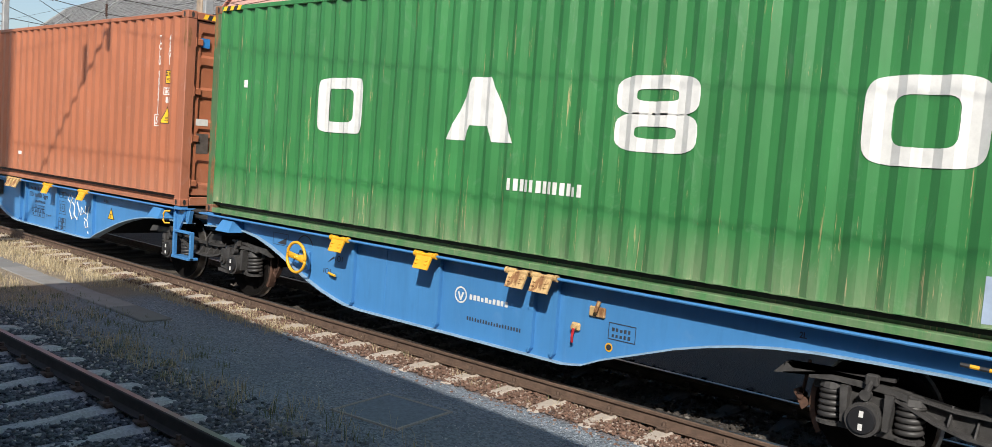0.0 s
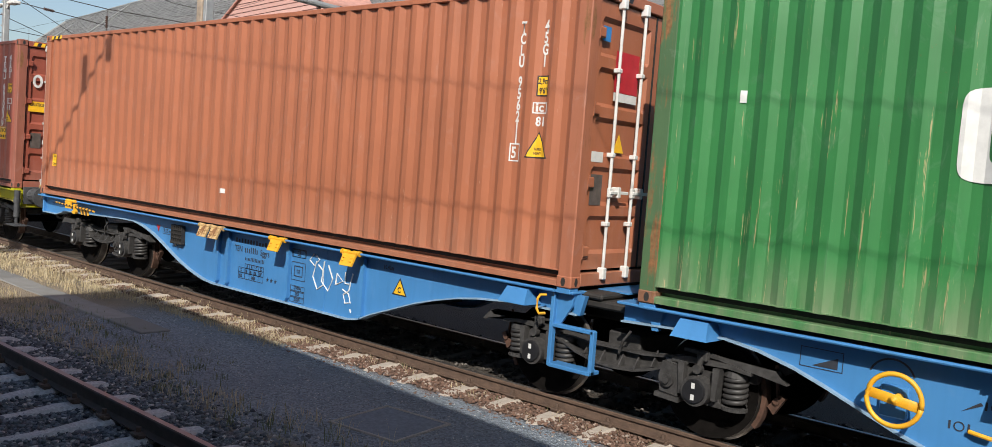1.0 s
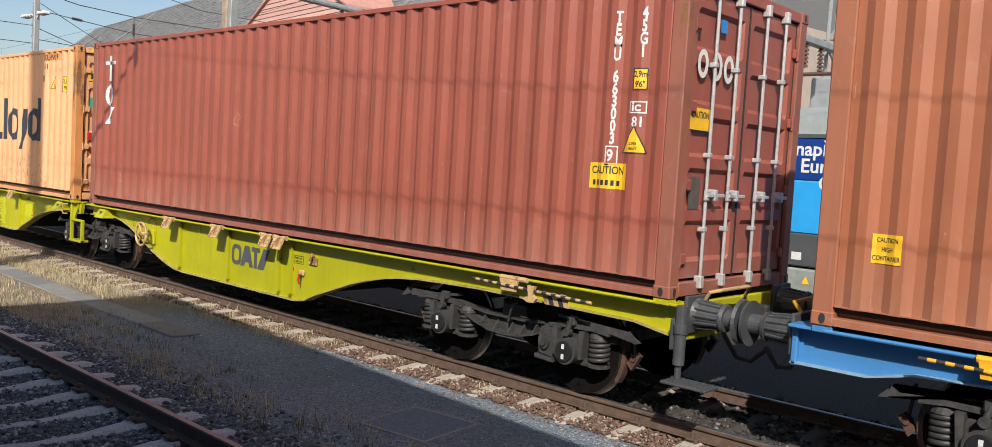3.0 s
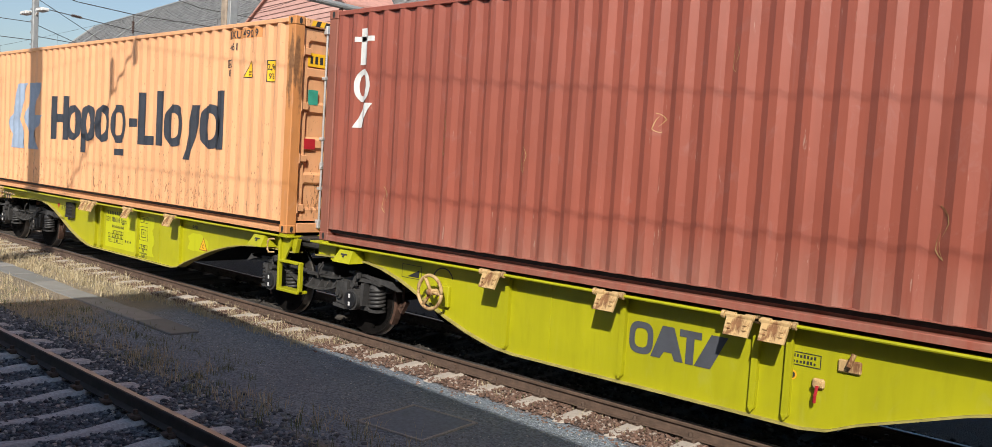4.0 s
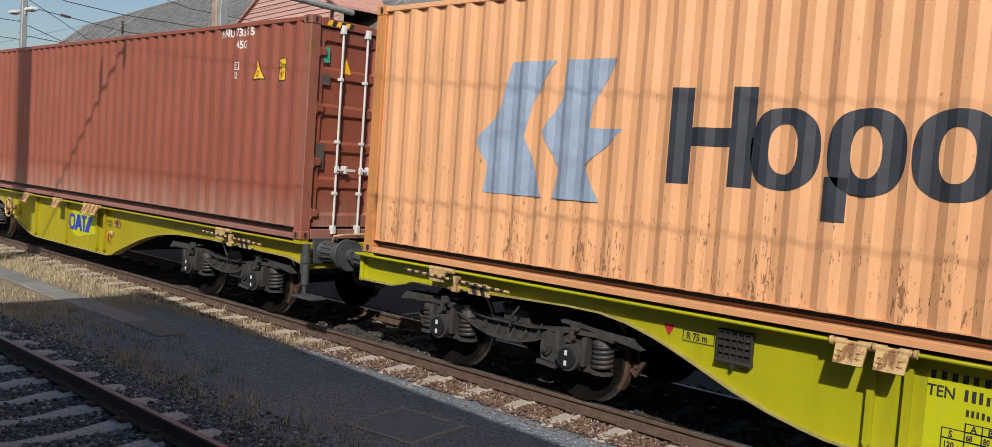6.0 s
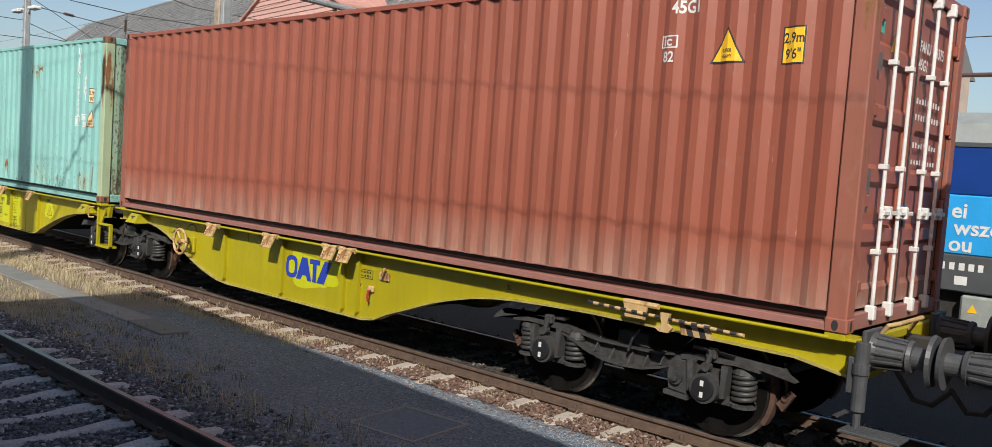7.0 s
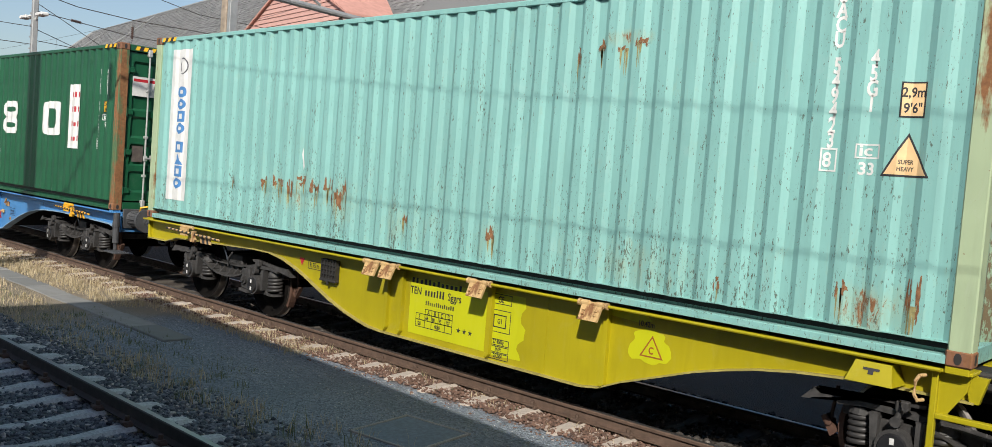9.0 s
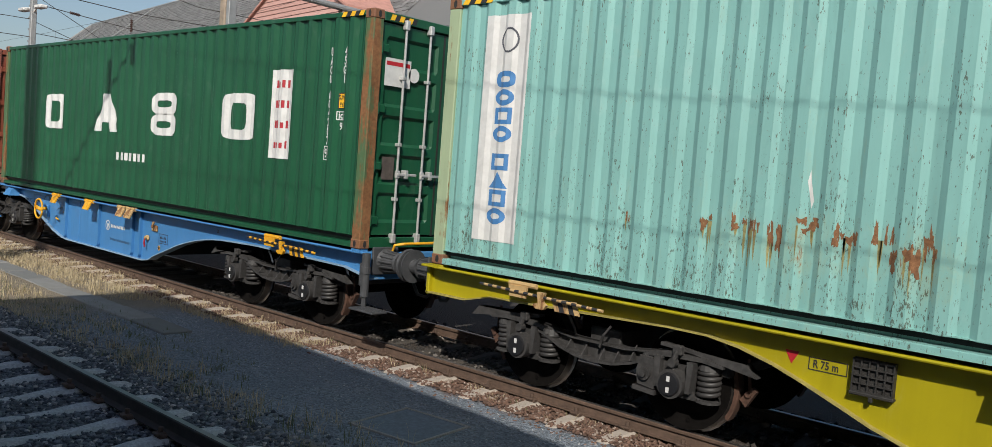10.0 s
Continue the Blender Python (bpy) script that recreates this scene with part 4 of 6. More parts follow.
def coil(r, wire, z0, z1, turns, cx, cy, n=9, m=5):
    bm = B()
    steps = turns * n
    prev = None
    for i in range(steps + 1):
        a = 2 * math.pi * i / n
        z = z0 + (z1 - z0) * i / steps
        c, s = math.cos(a), math.sin(a)
        sec = [bm.verts.new((cx + (r + wire * math.cos(b)) * c, cy + (r + wire * math.cos(b)) * s, z + wire * math.sin(b))) for b in [2 * math.pi * k / m for k in range(m)]]
        if prev:
            for k in range(m):
                bm.faces.new((prev[k], prev[(k + 1) % m], sec[(k + 1) % m], sec[k]))
        prev = sec
    return bm


CACHE = {}


def shared(name, build, mats, parent, at=None, label=""):
    """The same mesh for every repeat of a part."""
    if name not in CACHE:
        bm = build()
        me = bpy.data.meshes.new(name)
        bmesh.ops.recalc_face_normals(bm, faces=bm.faces[:])
        bm.to_mesh(me)
        bm.free()
        for m in mats:
            me.materials.append(m)
        if name in ("spring", "handwheel/True", "handwheel/False"):
            me.shade_smooth()
        CACHE[name] = me
    return place(name.split("/")[0], CACHE[name], parent, label, at)


def wheelset_mesh():
    bm = B()
    rod(bm, (0, -1.05, 0), (0, 1.05, 0), 0.075, 12)
    for s in (-1, 1):
        y = s * 0.7535
        prof = [(0.10, -0.07), (0.30, -0.03), (0.40, -0.05), (0.455, -0.06), (0.462, 0.0), (0.466, 0.035), (0.49, 0.045), (0.488, 0.075), (0.40, 0.07), (0.30, 0.02), (0.10, 0.07)]
        n = 36
        rings = [[bm.verts.new((r * math.cos(2 * math.pi * k / n), y - s * o, r * math.sin(2 * math.pi * k / n))) for k in range(n)] for r, o in prof]
        for i, (a, b) in enumerate(zip(rings, rings[1:])):
            for k in range(n):
                f = bm.faces.new((a[k], a[(k + 1) % n], b[(k + 1) % n], b[k]))
                f.material_index = 1 if i in (3, 4, 5) else 0
        for k in range(6):
            a = 2 * math.pi * k / 6
            c = Vector((0.36 * math.cos(a), y + s * 0.055, 0.36 * math.sin(a)))
            rod(bm, c, c + Vector((0, s * 0.006, 0)), 0.022, 8)
    return bm


def side_frame_mesh():
    """Bogie side: a bowed lower flange with gussets below an upper plate, and tapering arms over the axle boxes."""
    bm = B()
    bow = [(-0.78, 0.66), (-0.60, 0.60), (-0.42, 0.525), (-0.22, 0.475), (0.0, 0.46), (0.22, 0.475), (0.42, 0.525), (0.60, 0.60), (0.78, 0.66)]
    strip(bm, bow, -0.10, 0.09, 0.024)
    top = [(-0.78, 0.705), (-0.55, 0.665), (-0.3, 0.635), (0.3, 0.635), (0.55, 0.665), (0.78, 0.705)]
    strip(bm, top, -0.045, 0.09, 0.018)
    slab(bm, bow + top[::-1], 0.02, 0.045)
    for x in (-0.34, -0.16, 0.05, 0.22, 0.40):
        z = 0.475 + 0.32 * max(0.0, abs(x) - 0.18)
        vs = [bm.verts.new(p) for p in ((x, 0.02, z), (x, -0.09, z + 0.01), (x, 0.02, z + 0.15), (x + 0.014, 0.02, z), (x + 0.014, -0.09, z + 0.01), (x + 0.014, 0.02, z + 0.15))]
        for f in ((0, 1, 2), (3, 5, 4), (0, 3, 4, 1), (1, 4, 5, 2), (2, 5, 3, 0)):
            bm.faces.new([vs[i] for i in f])
    for e in (-1, 1):
        arm = [(e * 0.62, 0.70), (e * 0.80, 0.735), (e * 1.18, 0.735), (e * 1.36, 0.70), (e * 1.36, 0.675), (e * 1.15, 0.695), (e * 0.80, 0.68), (e * 0.62, 0.655)]
        slab(bm, arm if e > 0 else arm[::-1], -0.10, 0.10)
    return bm


def axle_box_mesh(damped):
    """An axle box between its spring seats; the damped kind has a cast guide in place of the left spring."""
    bm = B()
    rod(bm, (0, -0.19, 0), (0, 0.06, 0), 0.132, 20)
    for k in range(6):
        a = math.pi / 6 + k * math.pi / 3
        rod(bm, (0.115 * math.cos(a), -0.188, 0.115 * math.sin(a)), (0.115 * math.cos(a), -0.18, 0.115 * math.sin(a)), 0.014, 6)
    slab(bm, [(-0.38, -0.125), (0.38, -0.125), (0.38, -0.10), (0.19, -0.085), (0.15, 0.02), (0.13, 0.17), (-0.13, 0.17), (-0.15, 0.02), (-0.19, -0.085), (-0.38, -0.10)], -0.08, 0.06)
    for e in (-1, 1):
        rod(bm, (e * 0.29, 0, -0.125), (e * 0.29, 0, -0.10), 0.115, 14)
        rod(bm, (e * 0.29, 0, 0.165), (e * 0.29, 0, 0.215), 0.112, 14, 0.095)
        # guide cheek beside the box
        slab(bm, [(e * 0.135, -0.06), (e * 0.175, -0.06), (e * 0.20, 0.22), (e * 0.135, 0.22)] if e > 0 else [(e * 0.135, 0.22), (e * 0.20, 0.22), (e * 0.175, -0.06), (e * 0.135, -0.06)], -0.15, 0.05)
    if damped:
        slab(bm, [(-0.37, -0.08), (-0.19, -0.10), (-0.17, 0.17), (-0.36, 0.19), (-0.39, 0.05)], -0.13, 0.08)
        rod(bm, (-0.29, -0.165, 0.03), (-0.29, -0.12, 0.03), 0.06, 14)
        rod(bm, (-0.29, -0.19, 0.03), (-0.29, -0.16, 0.03), 0.03, 8)
        slab(bm, [(-0.41, -0.135), (-0.17, -0.15), (-0.17, -0.11), (-0.41, -0.095)], -0.15, 0.08)
    # hooked link that rises over the box
    pipe(bm, [(0.0, -0.15, 0.10), (0.0, -0.16, 0.20), (0.03, -0.14, 0.30)], 0.026, 8)
    rod(bm, (0.0, -0.185, 0.19), (0.0, -0.12, 0.19), 0.042, 10)
    box(bm, -0.02, 0.075, -0.16, -0.09, 0.26, 0.35, 0.012)
    return bm


def cover_mesh():
    bm = B()
    rod(bm, (0, -0.215, 0), (0, -0.19, 0), 0.098, 22, 0.106)
    return bm


def marks_mesh():
    bm = B()
    box(bm, -0.016, 0.016, -0.2195, -0.2155, -0.024, 0.024)
    return bm


def shoe_mesh():
    """Brake block with its hanger, beside the wheel tread."""
    bm = B()
    pts = []
    for k in range(7):
        a = radians(-32 + k * 10)
        pts.append((0.475 * math.cos(a), 0.475 * math.sin(a)))
    outer = [(p[0] * 1.09, p[1] * 1.09) for p in pts]
    slab(bm, pts + outer[::-1], -0.05, 0.05)
    slab(bm, [(0.52, -0.06), (0.62, 0.06), (0.67, 0.03), (0.58, -0.12)], -0.03, 0.03)
    rod(bm, (0.60, -0.05, 0.0), (0.60, 0.05, 0.0), 0.03, 8)
    rod(bm, (0.60, 0, 0.0), (0.56, 0, 0.30), 0.016, 6)
    return bm


def add_bogie(wagon, x):
    """A two-axle freight bogie with coil springs, under the wagon at x."""
    yc = CENTRE - FACE
    bogie = shared("bogie", lambda: boxes((-0.18, 0.18, -0.85, 0.85, 0.52, 0.78), bevel=0.015), [M_BOGIE], wagon, pose(x, yc, 0), "dark grey steel bogie")
    for s in (-1, 1):
        flip = Matrix.Identity(4) if s < 0 else pose(0, 0, 0, 0, 0, 180)
        shared("side_frame", side_frame_mesh, [M_BOGIE], bogie, pose(0, s * 0.93, 0) @ flip)
        for ax in (-0.9, 0.9):
            at = pose(ax, s * 0.92, 0.46) @ flip
            damped = (ax > 0) == (s < 0)
            case = shared("axle_box/%s" % damped, lambda: axle_box_mesh(damped), [M_BOGIE], bogie, at)
            if s < 0:
                shared("axle_cover", cover_mesh, [M_COVER], case, None, "round black axle cover")
                for z in (0.05, -0.05):
                    shared("axle_box_mark", marks_mesh, [M_WHITE], case, pose(0, 0, z), "white mark")
            for o in (0.29,) if damped else (-0.29, 0.29):
                shared("spring", lambda: coil(0.088, 0.0235, -0.085, 0.155, 5, 0, 0, 14, 7), [M_SPRING], case, pose(o, 0, 0))
            shared("brake_block", shoe_mesh, [M_RUSTY], bogie, pose(ax, s * 0.7535, 0.46) @ (Matrix.Identity(4) if ax > 0 else pose(0, 0, 0, 0, 0, 180)))
    for e in (-1.32, 1.32):
        shared("cross_beam", lambda: boxes((-0.04, 0.04, -0.9, 0.9, 0.58, 0.68), bevel=0.01), [M_BOGIE], bogie, pose(e, 0, 0))
    # slack hose and brake rods
    def rods():
        bm = B()
        pipe(bm, [(0.0, -0.90, 0.66), (0.05, -1.0, 0.62), (0.10, -1.03, 0.74), (0.16, -1.0, 0.84)], 0.013, 6)
        return bm
    for s in (-1, 1):
        shared("end_plate", lambda: slab(B(), [(0.72, 0.80), (1.30, 0.735), (1.66, 0.655), (1.58, 0.70), (1.56, 0.76), (1.50, 0.72), (0.72, 0.77)][::-1], -0.05, 0.05), [M_BOGIE], bogie, pose(0, -0.96, 0) @ (Matrix.Identity(4) if s > 0 else pose(0, 0, 0, 0, 0, 180)))
    shared("brake_rod", rods, [M_BOGIE], bogie)
    for ax in (-0.9, 0.9):
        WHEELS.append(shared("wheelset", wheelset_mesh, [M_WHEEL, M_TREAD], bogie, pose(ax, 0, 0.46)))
    return bogie


def flap_mesh():
    """A fold-down container spigot: hinge barrels on the rail and a tilted plate."""
    bm = B()
    rod(bm, (-0.165, 0, 0), (0.165, 0, 0), 0.019, 10)
    for x in (-0.085, 0.085):
        rod(bm, (x - 0.04, 0, 0), (x + 0.04, 0, 0), 0.030, 10)
    for x in (-0.155, 0.155):
        rod(bm, (x - 0.014, 0, 0), (x + 0.014, 0, 0), 0.034, 10)
    c = [(-0.115, -0.026, -0.01), (0.115, -0.026, -0.01), (0.108, -0.09, -0.150), (-0.108, -0.09, -0.150)]
    a = [bm.verts.new(p) for p in c]
    b = [bm.verts.new((x, y + 0.024, z - 0.008)) for x, y, z in c]
    bm.faces.new(a)
    bm.faces.new(b[::-1])
    for i in range(4):
        j = (i + 1) % 4
        bm.faces.new((a[j], a[i], b[i], b[j]))
    # raised blocks in the plate's lower corners
    for x in (-0.07, 0.07):
        for q in (0.35, 0.62):
            p = Vector((x, -0.026 - 0.064 * q - 0.004, -0.01 - 0.14 * q))
            rod(bm, p + Vector((-0.018, 0, 0)), p + Vector((0.018, 0, 0)), 0.009, 6)
    return bm


def flat_handwheel_mesh():
    """A brake wheel with one flat cross plate."""
    bm = B()
    pts = [(0.19 * math.cos(2 * math.pi * k / 32), -0.02, 0.19 * math.sin(2 * math.pi * k / 32)) for k in range(33)]
    pipe(bm, pts, 0.019, 8)
    box(bm, -0.185, 0.185, -0.012, 0.0, -0.038, 0.038, 0.004)
    rod(bm, (0, -0.035, 0), (0, 0.24, 0), 0.032, 12)
    rod(bm, (0, -0.05, 0), (0, -0.03, 0), 0.018, 6)
    return bm


def handwheel_mesh():
    bm = B()
    pts = [(0.188 * math.cos(2 * math.pi * k / 28), -0.02, 0.188 * math.sin(2 * math.pi * k / 28)) for k in range(29)]
    pipe(bm, pts, 0.021, 8)
    for k in range(3):
        a = math.pi / 2 + 2 * math.pi * k / 3 + 0.5
        pipe(bm, [(0, 0, 0), (0.188 * math.cos(a), -0.02, 0.188 * math.sin(a))], 0.020, 6)
    rod(bm, (0, -0.05, 0), (0, 0.24, 0), 0.035, 10)
    return bm


def grid_box_mesh():
    bm = B()
    box(bm, -0.155, 0.155, 0.02, 0.06, -0.13, 0.13)
    for k in range(6):
        x = -0.150 + k * 0.060
        box(bm, x - 0.006, x + 0.006, 0.0, 0.022, -0.13, 0.13)
    for k in range(5):
        z = -0.12 + k * 0.060
        box(bm, -0.155, 0.155, -0.004, 0.018, z - 0.006, z + 0.006)
    box(bm, -0.165, 0.165, -0.01, 0.06, -0.155, -0.125, 0.008)
    box(bm, -0.015, 0.015, -0.012, 0.02, -0.19, -0.15, 0.005)
    return bm


def buffer_mesh():
    """A buffer: plate, tapering casing, collar and plunger, pointing along +x."""
    bm = B()
    box(bm, 0.0, 0.035, -0.2, 0.2, -0.17, 0.17, 0.01)
    rod(bm, (0.03, 0, 0), (0.08, 0, 0), 0.15, 20, 0.125)
    rod(bm, (0.08, 0, 0), (0.30, 0, 0), 0.125, 24, 0.105)
    rod(bm, (0.30, 0, 0), (0.33, 0, 0), 0.13, 24, 0.12)
    rod(bm, (0.33, 0, 0), (0.46, 0, 0), 0.085, 20)
    for k in range(12):
        a = 2 * math.pi * k / 12
        rod(bm, (0.06, 0.13 * math.cos(a), 0.13 * math.sin(a)), (0.28, 0.112 * math.cos(a), 0.112 * math.sin(a)), 0.012, 5)
    return bm


def buffer_head_mesh():
    bm = B()
    rod(bm, (0.455, 0, 0), (0.485, 0, 0), 0.20, 24, 0.19)
    return bm


def on_web(bm, x, z, dy=-0.004):
    mid = sum(v.co.x for v in bm.verts) / max(1, len(bm.verts)) + x
    if -7 < mid < -2:
        x += 0.12
    for v in bm.verts:
        v.co = Vector((v.co.x + x, WEB + dy, v.co.z + z))
    return bm


def label_text(wagon, txt, size, x, z, mat=None, wide=0.85, dy=-0.004, bold=0.002):
    return part("marking", on_web(word(txt, size, wide, bold), x, z, dy), mat or M_INK, wagon)


def wagon(k, name, label, body, shade, lip, gear, blue):
    x = -0.3687 - SPAN * k
    root = thing(name, label, "freight wagon", pose(x + run(0), FACE, 0), group="articulated container wagons")
    MOVERS.append((root, x))
    far = WIDE
    END = 12.75
    for b0, b1, x0, x1 in ((-6.85, -3.66, -END, -0.36), (3.52, 6.82, 0.14, END - 0.12)):
        path = sill_path(b0, b1, x0, x1)
        for s in (0, 1):
            f = (lambda y: y) if s == 0 else (lambda y: far - y)
            bm = B()
            slab(bm, path + [(x1, 1.10), (x0, 1.10)], f(WEB), f(WEB + 0.014))
            web = part("side_sill", bm, body, root)
            bm = B()
            box(bm, x0, x1, f(FLANGE + 0.012), f(WEB + 0.10), 1.10, 1.126, 0.006)
            part("top_flange", bm, body, web)
            if s == 0:
                bm = B()
                rod(bm, (x0 + 0.3, FLANGE - 0.004, 1.116), (x1 - 0.2, FLANGE - 0.004, 1.116), 0.0155, 8)
                part("hinge_rail", bm, body, web)
            bm = B()
            strip(bm, [(a, z - 0.006) for a, z in path], f(WEB - 0.055), f(WEB + 0.10), 0.016)
            part("bottom_flange", bm, lip, web)
        # cross members and floor plates, darker than the body
        bm = B()
        for q in (b0 + 0.2, (b0 + b1) / 2, b1 - 0.2):
            box(bm, q - 0.06, q + 0.06, WEB + 0.02, far - WEB - 0.02, 0.35, 0.95)
        for q in (x0 + 0.5, b0 - 2.2, b1 + 2.2, x1 - 0.5):
            box(bm, q - 0.08, q + 0.08, WEB + 0.02, far - WEB - 0.02, 0.93, 1.10)
        box(bm, x0 + 0.1, x1 - 0.1, 1.00, 1.44, 0.86, 1.10)
        part("cross_member", bm, shade, root)
        # pressed stiffening ribs on the web
        ribs = [b0 + 0.17, b0 + 0.43, b0 + 1.85, b0 + 3.34] if b0 < 0 else [b0 - 0.01, b0 + 1.45, b0 + 2.78, b0 + 3.07]
        for q in ribs:
            bm = B()
            slab(bm, [(q - 0.028, 0.35), (q + 0.028, 0.35), (q + 0.028, 1.085), (q - 0.028, 1.085)], WEB - 0.05, WEB)
            slab(bm, [(q - 0.03, 0.365), (q, 0.315), (q + 0.03, 0.365)], WEB - 0.055, WEB)
            part("rib", bm, body, web)
        bm = B()
        q = b0 + 2.6 if b0 < 0 else b0 + 0.55
        box(bm, q - 0.006, q + 0.006, WEB - 0.006, WEB, 0.27, 1.08)
        part("weld_seam", bm, body, web)
        flaps = (b0 + 0.05, b0 + 0.345, b0 + 1.79, b0 + 3.27) if b0 < 0 else (b0 - 0.12, b0 + 1.36, b0 + 2.69, b0 + 3.0)
        for i, q in enumerate(flaps):
            worn = i in ((0, 1) if b0 < 0 else (2, 3))
            shared("spigot_flap/%s%s" % (blue, worn), flap_mesh, [gear if not (blue and worn) else M_CREAM], root, pose(q, FLANGE - 0.012, 1.118), "yellow fold-down spigot flap")
    # articulation: bolsters, deck plates and the middle brackets
    part("articulation", boxes((-0.75, 0.75, 0.75, 1.7, 0.80, 1.06), (-0.45, 0.45, 0.25, 2.2, 0.98, 1.06), (-0.5, -0.15, 0.22, 0.9, 1.06, 1.12), (0.15, 0.42, 0.2, 0.8, 1.0, 1.09), bevel=0.02), shade, root)
    part("deck_plate", boxes((-0.42, -0.06, 0.55, 1.9, 1.115, 1.13), (0.08, 0.42, 0.40, 2.0, 1.10, 1.115)), body, root)
    for q in (-1.02, 0.93):
        bm = B()
        vs = [bm.verts.new(p) for p in ((q - 0.13, WEB, 1.08), (q + 0.13, WEB, 1.08), (q + 0.19, WEB, 0.93), (q - 0.19, WEB, 0.93),
                                        (q - 0.13, FLANGE - 0.005, 1.08), (q + 0.13, FLANGE - 0.005, 1.08), (q + 0.17, FLANGE - 0.09, 0.93), (q - 0.17, FLANGE - 0.09, 0.93))]
        for f in ((0, 1, 2, 3), (4, 5, 6, 7), (0, 1, 5, 4), (1, 2, 6, 5), (2, 3, 7, 6), (3, 0, 4, 7)):
            bm.faces.new([vs[i] for i in f])
        jack = part("jacking_bracket", bm, body, root)
        if not blue:
            bm = B()
            for x0, x1, za, zb in ((q - 0.06, q + 0.06, 1.022, 1.04), (q - 0.02, q + 0.02, 0.995, 1.022)):
                vs = [bm.verts.new((x, FLANGE - 0.010 - 0.085 * (1.08 - z) / 0.15, z)) for x, z in ((x0, za), (x1, za), (x1, zb), (x0, zb))]
                bm.faces.new(vs)
            part("marking", bm, M_INK, jack)
    for q, s in ((0.55, 1), (-0.30, -1)):
        bm = B()
        slab(bm, [(q - 0.13, 1.09), (q + 0.02, 1.09), (q - 0.03, 0.90), (q - 0.09, 0.90)], WEB - 0.04, WEB + 0.02)
        part("gusset", bm, body, root)
    # shunter's step at the joint
    bm = B()
    box(bm, -0.63, -0.585, 0.06, 0.12, 0.37, 1.10, 0.006)
    slab(bm, [(-0.63, 0.79), (-0.52, 0.79), (-0.40, 0.98), (-0.38, 1.12), (-0.63, 1.12)], 0.10, 0.125)
    box(bm, -0.59, -0.11, 0.06, 0.12, 0.755, 0.795, 0.006)
    box(bm, -0.145, -0.10, 0.06, 0.12, 0.37, 0.79, 0.006)
    box(bm, -0.59, -0.10, 0.03, 0.20, 0.37, 0.41, 0.006)
    part("step", bm, body, root)
    bm = B()
    pipe(bm, [(-0.66, 0.02, 1.06), (-0.68, -0.05, 1.06), (-0.70, -0.06, 1.02), (-0.70, -0.06, 0.92), (-0.68, -0.05, 0.88), (-0.66, 0.02, 0.88)], 0.014, 6)
    part("grab_handle", bm, gear, root)
    # brake handwheel
    shared("handwheel/%s" % blue, flat_handwheel_mesh if blue else handwheel_mesh, [gear], root, pose(2.58 if blue else 2.49, WEB - 0.17, 0.785, 0, 8 if blue else 0, 0), "yellow brake handwheel")
    bm = B()
    box(bm, 2.44, 2.64, WEB - 0.05, WEB, 0.62, 0.86, 0.01)
    part("handwheel_bracket", bm, body, root)
    shared("document_grid", grid_box_mesh, [M_BLACK], root, pose(-7.80, WEB - 0.07, 0.895), "black wire document holder")
    for q in (-12.47, -0.46, 0.46, 12.47):
        for y in (0.0, far - 0.16):
            part("corner_support", boxes((q - 0.08, q + 0.08, y + 0.01, y + 0.15, 1.10, 1.1545), bevel=0.006), body, root)
    # cocks and levers
    bm = B()
    box(bm, 6.98, 7.16, WEB - 0.03, WEB, 0.80, 0.90, 0.01)
    rod(bm, (7.08, WEB - 0.07, 0.86), (7.11, WEB - 0.06, 0.96), 0.02, 8)
    part("valve_plate", bm, M_CREAM, root)
    bm = B()
    box(bm, 6.79, 6.89, WEB - 0.04, WEB, 0.63, 0.71, 0.015)
    rod(bm, (6.84, WEB - 0.07, 0.67), (6.84, WEB - 0.03, 0.67), 0.03, 10)
    part("valve_cock", bm, M_CREAM, root)
    bm = B()
    pipe(bm, [(6.85, WEB - 0.07, 0.66), (6.84, WEB - 0.075, 0.58), (6.83, WEB - 0.055, 0.52)], 0.014, 6)
    part("lever", bm, M_RED_ST, root, "red brake lever")
    # striped lashing lever, hook and hazard plate near both ends
    for q in (-10.95, 11.0):
        bm = B()
        pipe(bm, [(q - 0.78 + i * 0.06, -0.07, 1.055 - i * 0.0015) for i in range(27)], 0.015, 8)
        for f in bm.faces:
            f.material_index = int((f.calc_center_median().x - q + 0.78) / 0.06) % 2
        part("lever_bar", bm, [M_INK, gear], root, "black and yellow striped lever")
        bm = B()
        slab(bm, [(q - 0.40, 1.10), (q - 0.16, 1.10), (q - 0.17, 0.985), (q - 0.38, 0.985)][::-1], -0.06, -0.035)
        rod(bm, (q - 0.42, -0.02, 1.115), (q - 0.06, -0.02, 1.115), 0.027, 8)
        slab(bm, [(q + 0.0, 1.08), (q + 0.09, 1.08), (q + 0.07, 0.99), (q + 0.12, 0.96), (q + 0.09, 0.915), (q + 0.0, 0.915), (q - 0.05, 0.945), (q - 0.02, 0.965), (q + 0.02, 0.97)], -0.09, -0.05)
        part("hook", bm, gear, root)
        a, b = B(), B()
        for i in range(5):
            x0 = q + 0.19 + i * 0.06
            slab(a if i % 2 else b, [(x0, 0.915), (x0 + 0.06, 0.915), (x0 + 0.01, 1.04), (x0 - 0.05, 1.04)], -0.03, -0.02)
        plate = part("hazard_plate", a, M_INK, root, "striped hazard plate")
        part("hazard_stripe", b, gear, plate)
